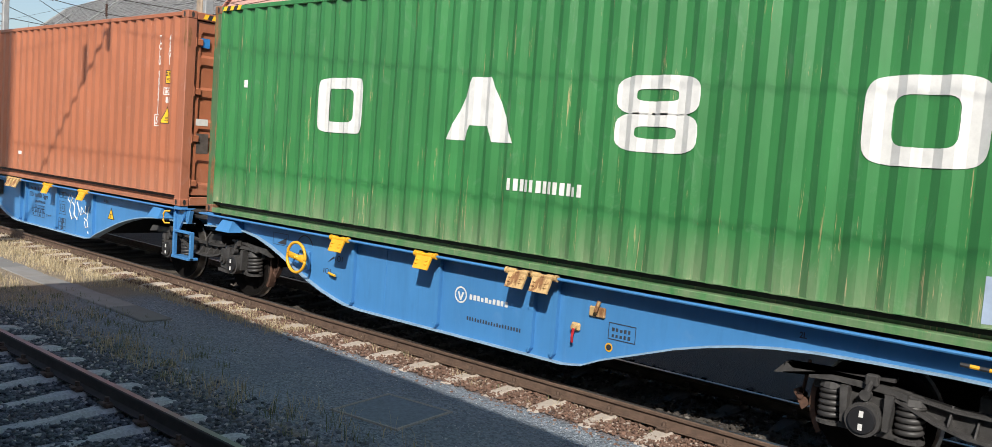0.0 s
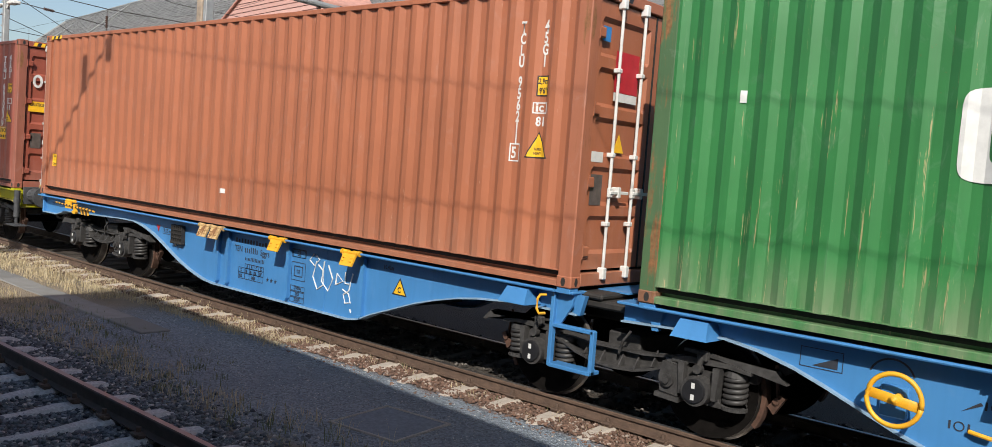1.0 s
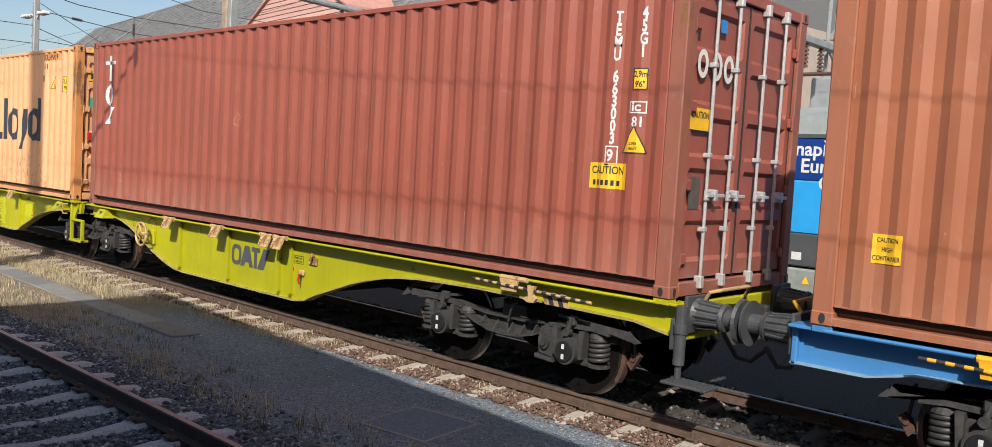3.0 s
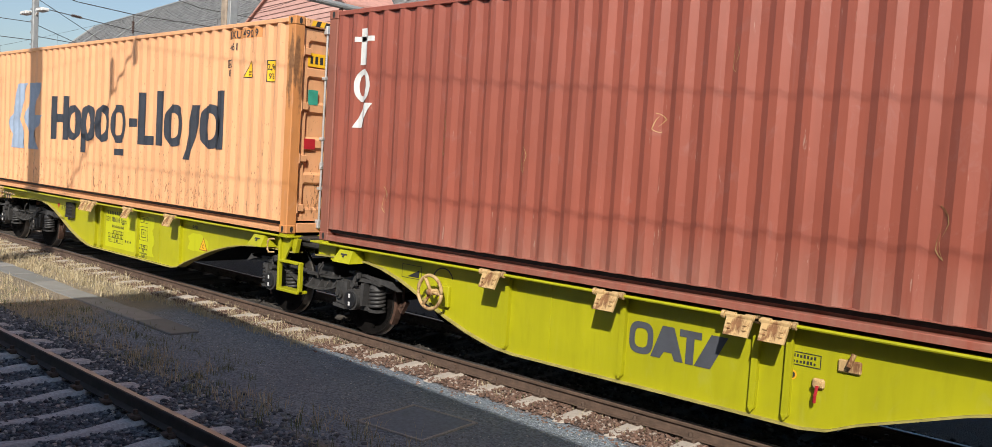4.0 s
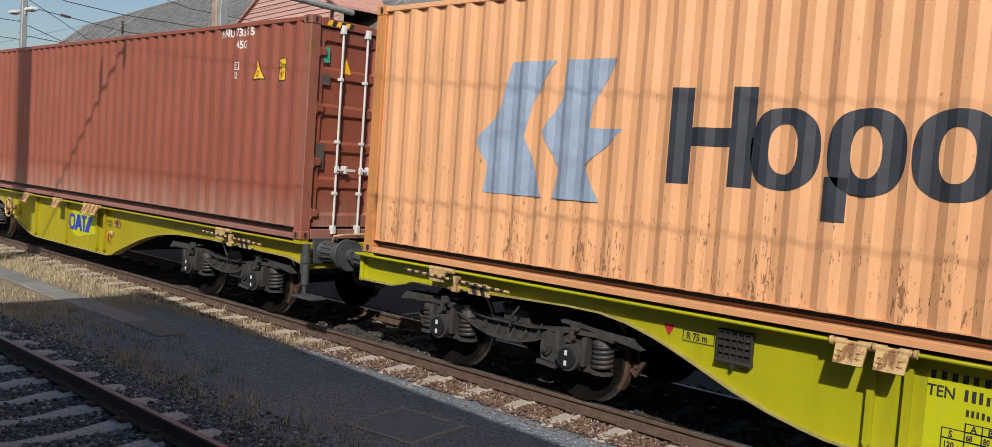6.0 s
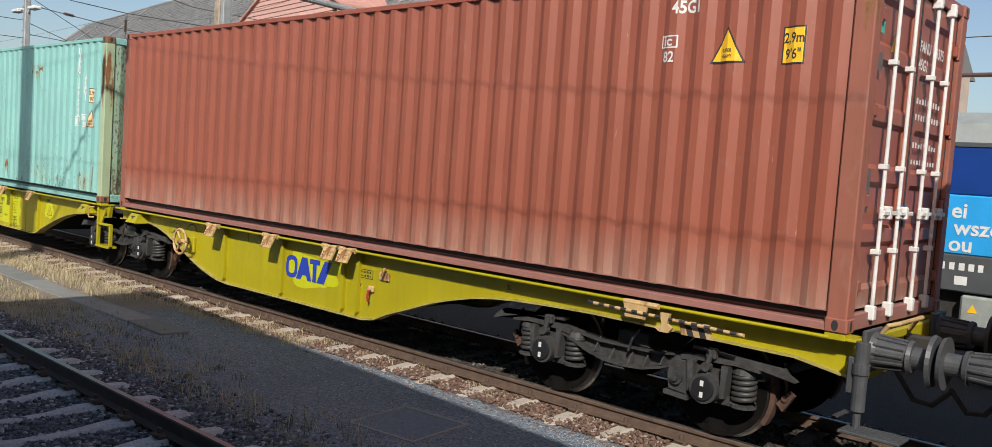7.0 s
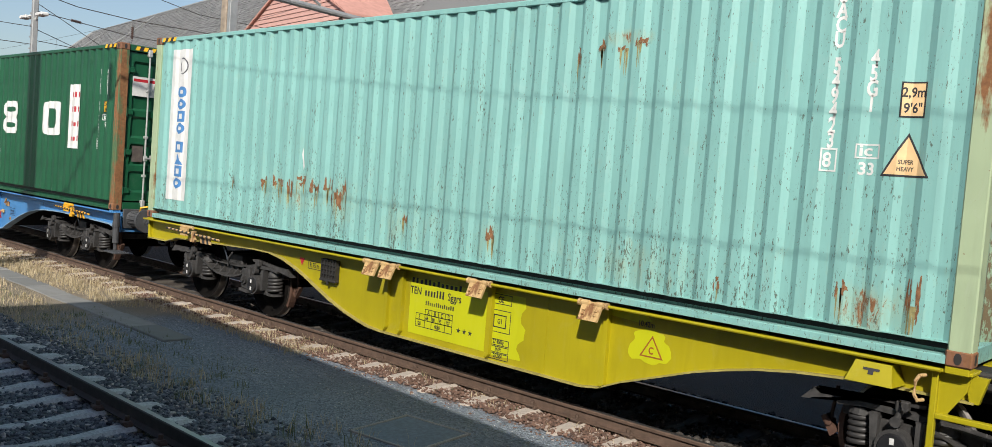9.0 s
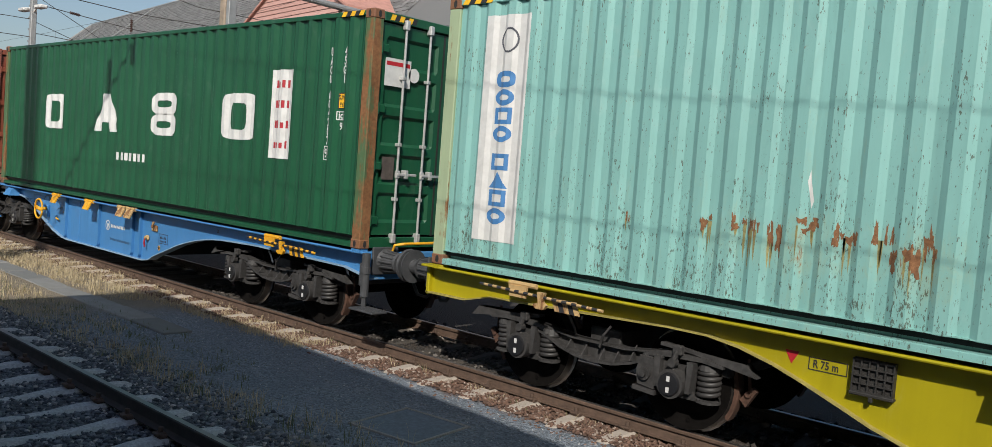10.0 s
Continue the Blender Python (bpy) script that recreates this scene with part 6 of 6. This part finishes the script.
def station():
    """Long station building behind the tracks: hipped shingle roof and a boarded cross gable."""
    turn = math.degrees(math.atan2(-4.3, 31.3))
    b = thing("station_building", "long building with grey shingle roof and pink boarded gable", "building", pose(-97, 40, GROUND, 0, 0, turn))
    # local: ridge along x at y = 0, z = ridge
    R, E, run_y, L = 14.65, 6.85, 7.8, 88.0
    bm = B()
    box(bm, -run_y + 0.5, L, -run_y + 0.5, run_y - 0.5, 0, E + 0.2)
    part("wall", bm, M_PLASTER, b)
    bm = B()
    vs = [bm.verts.new(p) for p in ((0, 0, R), (L, 0, R), (L, -run_y, E), (-run_y, -run_y, E), (-run_y, run_y, E), (L, run_y, E))]
    for f in ((0, 1, 2, 3), (0, 3, 4), (0, 4, 5, 1), (1, 5, 2), (2, 5, 4, 3)):
        bm.faces.new([vs[i] for i in f])
    roof = part("roof", bm, M_SHINGLE, b)
    # courses of shingles on the slope that faces the tracks
    verts, faces = [], []
    rnd = random.Random(3)
    s2 = math.sqrt(0.5)
    d = 0.0
    while d < 8.0:
        x = -min(d, run_y) * 0.98 + rnd.uniform(0, 0.3)
        while x < 70:
            w = rnd.uniform(0.24, 0.36)
            lift = rnd.uniform(0.02, 0.05)
            y0, z0, y1, z1 = -d, R - d, -(d + 0.25), R - (d + 0.25)
            k = len(verts)
            verts += [(x, y0 - 0.01, z0 + 0.012), (x + w - 0.03, y0 - 0.01, z0 + 0.012), (x + w - 0.03, y1 - lift * s2, z1 + lift * s2), (x, y1 - lift * s2, z1 + lift * s2), (x, y1, z1), (x + w - 0.03, y1, z1)]
            faces += [(k, k + 3, k + 2, k + 1), (k + 3, k + 4, k + 5, k + 2)]
            x += w
        d += 0.21
    me = bpy.data.meshes.new("shingles")
    me.from_pydata(verts, [], faces)
    me.materials.append(M_SHINGLE)
    tagged(place("shingles", me, roof), kind="stuff")
    part("ridge_cap", pipe(B(), [(-run_y, -run_y, E + 0.05), (0, 0, R + 0.05), (L, 0, R + 0.05)], 0.13, 8), M_GALV, roof)
    for pts in ([(7.0, -1.2, R - 1.0), (4.2, -4.6, R - 4.3)], [(21, -0.4, R - 0.2), (17, -5.2, R - 5.0)]):
        part("roof_rail", pipe(B(), pts, 0.055, 6), M_GALV, roof)
    # cross gable
    gx, gy = 64.2, -run_y - 0.4
    half, zb, top = 4.95, 9.15, 11.1
    g = B()
    wl = [(gx - half, 0), (gx + half, 0), (gx + half, zb - 0.35), (gx, top), (gx - half, zb - 0.35)]
    slab(g, wl, gy + 0.06, gy + 0.3)
    gable = part("gable", g, M_PLASTER, b)
    z = 6.5
    while z < top - 0.25:
        w = half if z < zb - 0.35 else half * (top - z) / (top - zb + 0.35)
        bm = B()
        vs = [(gx - w, gy + 0.05, z), (gx + w, gy + 0.05, z), (gx + w, gy - 0.0, z), (gx - w, gy - 0.0, z)]
        w2 = half if z + 0.2 < zb - 0.35 else half * (top - z - 0.2) / (top - zb + 0.35)
        up = [(gx - w2, gy + 0.05, z + 0.2), (gx + w2, gy + 0.05, z + 0.2), (gx + w2, gy + 0.03, z + 0.2), (gx - w2, gy + 0.03, z + 0.2)]
        A = [bm.verts.new(p) for p in vs]
        C = [bm.verts.new(p) for p in up]
        bm.faces.new(A)
        bm.faces.new(C)
        for i in range(4):
            bm.faces.new((A[i], A[(i + 1) % 4], C[(i + 1) % 4], C[i]))
        part("board", bm, M_BOARD, gable)
        z += 0.21
    bm = B()
    for s in (-1, 1):
        a = [(gx, top - 0.02), (gx + s * (half + 0.2), zb - 0.44), (gx + s * (half + 0.2), zb - 0.34), (gx, top + 0.10)]
        slab(bm, a if s > 0 else a[::-1], gy - 0.12, 0.5)
    part("gable_roof", bm, M_BOARD2, b)


M_SHINGLE = shingle_material()
M_BOARD = board_material()
M_BOARD2 = plain("pink_verge", (0.50, 0.26, 0.21), 0.8, 0.0, 0.15, 3)
M_PLASTER = plain("plaster", (0.42, 0.34, 0.28), 0.9, 0.0, 0.12, 2)


def locomotive():
    """A blue electric locomotive standing on the track behind."""
    x0, x1 = -7.32, 10.9
    y0 = BACK - 1.5
    m = thing("locomotive", "blue electric locomotive with white lettering standing on the far track", "locomotive", pose(x0, y0, 0))
    W, L = 3.0, x1 - x0
    navy, sky_b = plain("loco_navy", (0.010, 0.045, 0.22), 0.3, 0, 0.08, 3, 0.05), plain("loco_light_blue", (0.03, 0.33, 0.72), 0.3, 0, 0.08, 3, 0.05)
    grey, dark = plain("loco_roof_grey", (0.26, 0.28, 0.27), 0.5, 0, 0.15, 3, 0.1), plain("loco_skirt_grey", (0.075, 0.08, 0.085), 0.45, 0, 0.15, 3, 0.1)
    pale = plain("loco_gear_grey", (0.26, 0.28, 0.26), 0.6, 0, 0.2, 5, 0.1)
    for nm, z0, z1, mt in (("skirt", 0.98, 1.49, dark), ("lower_side", 1.49, 2.31, sky_b), ("upper_side", 2.31, 2.97, navy)):
        part(nm, boxes((0, L, 0, W, z0, z1), bevel=0.02), mt, m)
    bm = B()
    sweep_x(bm, [(0.02, 2.97), (0.10, 3.30), (0.5, 3.48), (W - 0.5, 3.48), (W - 0.10, 3.30), (W - 0.02, 2.97)], 0.3, L - 0.3)
    part("roof", bm, grey, m)
    bm = B()
    box(bm, 0.2, L - 0.2, -0.01, 0.04, 2.97, 3.03)
    part("gutter", bm, dark, m)
    bm = B()
    for x in (3.0, 6.5, 9.5):
        rod(bm, (x, 0.6, 3.45), (x, 0.6, 4.0), 0.08, 10)
    pipe(bm, [(1.0, 0.6, 4.02), (12, 0.6, 4.02)], 0.035, 6)
    part("roof_conductor", bm, M_PORCELAIN, m)
    for x in (2.2, 4.9, 12.5, 15.2):
        part("wheel", rod(B(), (x, 0.68, 0.62), (x, 0.82, 0.62), 0.62, 28), M_BLACK, m)
    for x in (1.4, 3.0, 4.2, 11.7, 13.4, 15.0):
        part("equipment_box", boxes((x, x + 0.8, -0.02, 0.3, 0.50, 0.95), bevel=0.03), pale, m)
    part("underframe", boxes((0.3, L - 0.3, 0.2, W - 0.2, 0.3, 0.98)), M_BLACK, m)
    for txt, x, z, s in (("napříč", 1.55, 2.70, 0.30), ("Európou", 1.65, 2.44, 0.30), ("Qu", 1.95, 2.18, 0.30), ("ei", 3.98, 2.0, 0.29), ("wsze", 4.03, 1.77, 0.29), ("ou", 3.98, 1.54, 0.29)):
        t = word(txt, s, 1.0, 0.006)
        part("lettering", moved(t, x, -0.006, z), M_WHITE, m)
    part("lettering", moved(bars(0, 0.6, 0, 0.10, 5), 3.9, -0.006, 1.28), M_WHITE, m)
    for x in (1.62, 4.10):
        part("data_panel", moved(rect(B(), 0, 0.16, 0, 0.12), x, -0.008, 1.08), M_WHITE, m)
        part("data_panel", moved(poly(B(), [(0, 0), (0.13, 0), (0.065, 0.12)]), x + 0.2, -0.026, 0.72), M_YELLOW, m)


def grounds():
    """Cable duct lids and the inspection cover beside the path."""
    d = thing("cable_duct", "row of grey concrete cable duct lids in dry grass", "cable duct", pose(0, 0, GROUND), kind="structure")
    rnd = random.Random(8)
    x = -10.45
    bm = B()
    box(bm, -0.485, 0.485, -0.2, 0.2, -0.08, 0.018, 0.010)
    me = bpy.data.meshes.new("lid")
    bm.to_mesh(me)
    bm.free()
    me.materials.append(M_LID)
    while x > -45:
        place("lid", me, d, at=pose(x - 0.49, 5.62 + rnd.uniform(-0.015, 0.015) - (x + 11) * 0.012, rnd.uniform(-0.01, 0.012), rnd.uniform(-1, 1), rnd.uniform(-0.8, 0.8), rnd.uniform(-1.2, 1.2)))
        x -= 0.995
    c = thing("inspection_cover", "square dark inspection cover with a pale rim in the path", "cover", pose(-5.82, 5.47, GROUND, 0, 0, 6.5))
    part("plate", boxes((-0.37, 0.37, -0.37, 0.37, -0.05, 0.012), bevel=0.006), plain("cover_concrete", (0.14, 0.17, 0.205), 0.9, 0, 0.25, 25, 0.5), c)
    rim = B()
    for q in ((-0.41, 0.41, 0.375, 0.40), (-0.41, 0.41, -0.40, -0.375), (-0.40, -0.375, -0.375, 0.375), (0.375, 0.40, -0.375, 0.375)):
        box(rim, *q, -0.05, 0.018, 0.004)
    part("rim", rim, M_SLAB, c)


def lid_material():
    n = Nodes("duct_lid")
    c = n.mix(n.chance(), (0.165, 0.17, 0.165), (0.29, 0.285, 0.27))
    c = n.mix(n.ramp(n.noise(5, 5), 0.4, 0.7, 0, 0.4), c, (0.16, 0.15, 0.13))
    n.bump(n.noise(40, 4), 0.3, 0.004)
    return n.done(c, 0.9)


M_LID = lid_material()
make_platform()
near_mast()
far_masts()
catenary(NEAR, (-62, -11.73, 20, 50), 5.45, 7.5, 1.0)
catenary(BACK, (-80, -32.2, -19.75, 30), 5.6, 6.9, 0.5)
wire("feeder_wire", [(-150, 11.3, 8.6), (-32.2, 11.3, 8.3), (45, 11.3, 8.4)], 0.01, "feeder wire above the tracks")
wire("feeder_wire", [(-150, 18.6, 7.0), (-32.2, 18.6, 6.4), (-7, 17.6, 5.2), (45, 17.6, 5.6)], 0.01, "feeder wire above the tracks")
station()
locomotive()
grounds()

# ---- sleepers ----


def old_sleeper():
    """Dusty outside the rails; between them oil stain and the train's shade are painted in."""
    n = Nodes("dusty_sleeper")
    g = n.noise(40, 5, rough=0.7)
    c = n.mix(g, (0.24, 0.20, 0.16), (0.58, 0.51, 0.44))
    # dark between the rails: oil, plus shade under the wagons put into the colour
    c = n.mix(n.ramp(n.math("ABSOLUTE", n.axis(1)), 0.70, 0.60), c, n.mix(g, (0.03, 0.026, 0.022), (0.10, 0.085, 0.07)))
    n.bump(g, 0.4, 0.006)
    return n.done(c, 0.9)


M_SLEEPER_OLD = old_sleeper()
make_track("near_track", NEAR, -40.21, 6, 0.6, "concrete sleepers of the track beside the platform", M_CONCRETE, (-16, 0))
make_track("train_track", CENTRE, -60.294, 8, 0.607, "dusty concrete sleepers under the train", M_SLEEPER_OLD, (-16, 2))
make_track("back_track", BACK, -30.3, 12, 0.63, "concrete sleepers of the track behind", M_CONCRETE, (0, 0))


# ---- ballast, grass and weeds ----


def stones(name, rows, size, mat, label, seed):
    """Loose stones: rows of (x0, x1, y0, y1, z, count)."""
    bm = B()
    bmesh.ops.create_icosphere(bm, subdivisions=1, radius=1)
    base = np.array([v.co[:] for v in bm.verts])
    tri = np.array([[v.index for v in f.verts] for f in bm.faces])
    bm.free()
    rng = np.random.default_rng(seed)
    vs, fs, k = [], [], 0
    for x0, x1, y0, y1, z, count in rows:
        for _ in range(count):
            s = size * rng.uniform(0.55, 1.25)
            p = base * (1 + rng.uniform(-0.28, 0.28, (len(base), 1))) * (s * rng.uniform(0.6, 1.2, 3) * (1, 1, 0.75))
            a = rng.uniform(0, 6.28)
            c, n = math.cos(a), math.sin(a)
            p = p @ np.array([[c, n, 0], [-n, c, 0], [0, 0, 1]])
            p += (rng.uniform(x0, x1), rng.uniform(y0, y1), z + rng.uniform(-0.5, 0.35) * s)
            vs.append(p)
            fs.append(tri + k)
            k += len(base)
    me = bpy.data.meshes.new(name)
    me.from_pydata(np.concatenate(vs).tolist(), [], np.concatenate(fs).tolist())
    me.materials.append(mat)
    return tagged(place(name, me), label, "gravel", kind="stuff")


def stone_material(name, a, b, c):
    n = Nodes(name)
    r = n.island()
    col = n.mix(n.ramp(r, 0.0, 0.75), a, b)
    col = n.mix(n.ramp(r, 0.86, 0.93), col, c)
    col = n.mix(n.ramp(n.noise(30, 4), 0.4, 0.7, 0, 0.35), col, tone(a, 0.7))
    return n.done(col, 0.9)


def strewn(rows, mat, name, label, seed):
    """Grass blades: rows of (x0, x1, y0, y1, z, count, height, clump)."""
    rng = np.random.default_rng(seed)
    vs, fs = [], []
    for x0, x1, y0, y1, z, count, h, clump in rows:
        left = count
        while left > 0:
            cx, cy = rng.uniform(x0, x1), rng.uniform(y0, y1)
            m = int(rng.integers(4, 4 + clump))
            hh = h * rng.uniform(0.5, 1.35)
            for _ in range(m):
                x, y = cx + rng.normal(0, 0.05), cy + rng.normal(0, 0.05)
                a = rng.uniform(0, 6.28)
                l = hh * rng.uniform(0.45, 1.1)
                lean = rng.uniform(0.15, 0.9) * l
                dx, dy = math.cos(a), math.sin(a)
                w = rng.uniform(0.0018, 0.0042)
                k = len(vs)
                for q, ww in ((0, 1.0), (0.55, 0.8)):
                    ox, oy, oz = lean * q * q * dx, lean * q * q * dy, l * q * (1 - 0.25 * q * lean / l)
                    vs.append((x + ox - dy * w * ww, y + oy + dx * w * ww, z + oz))
                    vs.append((x + ox + dy * w * ww, y + oy - dx * w * ww, z + oz))
                vs.append((x + lean * dx, y + lean * dy, z + l * (1 - 0.25 * lean / l)))
                fs += [(k, k + 1, k + 3, k + 2), (k + 2, k + 3, k + 4)]
            left -= m
    me = bpy.data.meshes.new(name)
    me.from_pydata(vs, [], fs)
    me.materials.append(mat)
    return tagged(place(name, me), label, "grass", kind="stuff")


def grass_material(name, a, b):
    n = Nodes(name)
    return n.done(n.mix(n.island(), a, b), 0.75)


M_BALLAST = stone_material("dark_ballast", (0.045, 0.051, 0.058), (0.195, 0.215, 0.24), (0.5, 0.48, 0.46))
# stones under the train: oil and the shade there both painted into the tone
M_OILY_SHADED = stone_material("oily_shaded_ballast", (0.02, 0.018, 0.016), (0.065, 0.055, 0.048), (0.20, 0.18, 0.16))
M_GRIT = stone_material("path_grit", (0.12, 0.125, 0.13), (0.42, 0.42, 0.42), (0.6, 0.6, 0.58))
M_CHIPS = stone_material("brown_chips", (0.09, 0.055, 0.04), (0.19, 0.11, 0.078), (0.36, 0.29, 0.24))
M_STRAW = grass_material("dry_grass", (0.33, 0.26, 0.145), (0.58, 0.485, 0.315))
M_WEED = grass_material("green_weed", (0.06, 0.085, 0.03), (0.18, 0.19, 0.08))
stones("ballast", [(-14, -3, 1.95, 4.35, -0.195, 26000), (-26, -14, 2.0, 4.4, -0.195, 7000), (-12, -4, 4.2, 4.7, -0.20, 900)], 0.024, M_BALLAST, "dark grey track ballast", 1)
stones("chippings", [(-12, 0, 6.60, 7.14, -0.178, 9500), (-26, -12, 6.62, 7.14, -0.178, 6000), (-9, 0, 6.40, 6.62, -0.20, 300)], 0.018, M_CHIPS, "brown gravel along the rail", 2)
stones("path_grit", [(-12, -2.5, 4.3, 6.55, -0.2, 5200)], 0.0085, M_GRIT, "loose grit on the path", 7)
stones("oily_shaded_ballast", [(-14, 1, 7.25, 9.4, -0.19, 6500)], 0.03, M_OILY_SHADED, "ballast between the rails, darkened for oil and the train's shade", 6)
strewn([(-30, -13, 5.9, 7.0, GROUND, 16000, 0.13, 9), (-13, -9, 6.40, 6.95, GROUND, 2600, 0.10, 8), (-34, -15.5, 4.3, 5.25, GROUND, 15000, 0.13, 9), (-15.5, -11, 4.3, 5.2, GROUND, 1700, 0.10, 8), (-11, -8.4, 4.25, 4.9, GROUND, 420, 0.15, 8),
        (-60, -30, 4.3, 7.0, GROUND, 7000, 0.2, 9), (-9.5, -6.8, 4.25, 4.8, GROUND, 340, 0.17, 8), (-9, -4, 6.7, 7.1, GROUND, 260, 0.10, 6), (-30, -9, 7.0, 7.12, -0.17, 700, 0.10, 6), (-6.6, -4.5, 4.5, 5.2, GROUND, 120, 0.2, 5)], M_STRAW, "dry_grass", "dry straw-coloured grass beside the track", 3)
strewn([(-16, -7.5, 4.2, 5.1, GROUND, 1300, 0.10, 8), (-8, -5.2, 4.2, 4.9, GROUND, 180, 0.2, 7), (-13, -8.5, 5.0, 5.6, GROUND, 500, 0.08, 8), (-12, -3, 6.9, 7.1, -0.19, 160, 0.08, 6)], M_WEED, "weeds", "small green weeds by the rails", 4)


def motions():
    times = [k * 0.5 for k in range(21)]
    for ob, x in MOVERS:
        y, z = ob.location.y, ob.location.z
        walk(ob, [(t, pose(x + run(t), y, z)) for t in times])
    fine = [k / 15 for k in range(151)]
    for ob in WHEELS:
        at = ob.location.copy()
        walk(ob, [(t, pose(*at, 0, math.degrees((run(t) - run(0)) / 0.46), 0)) for t in fine])


motions()
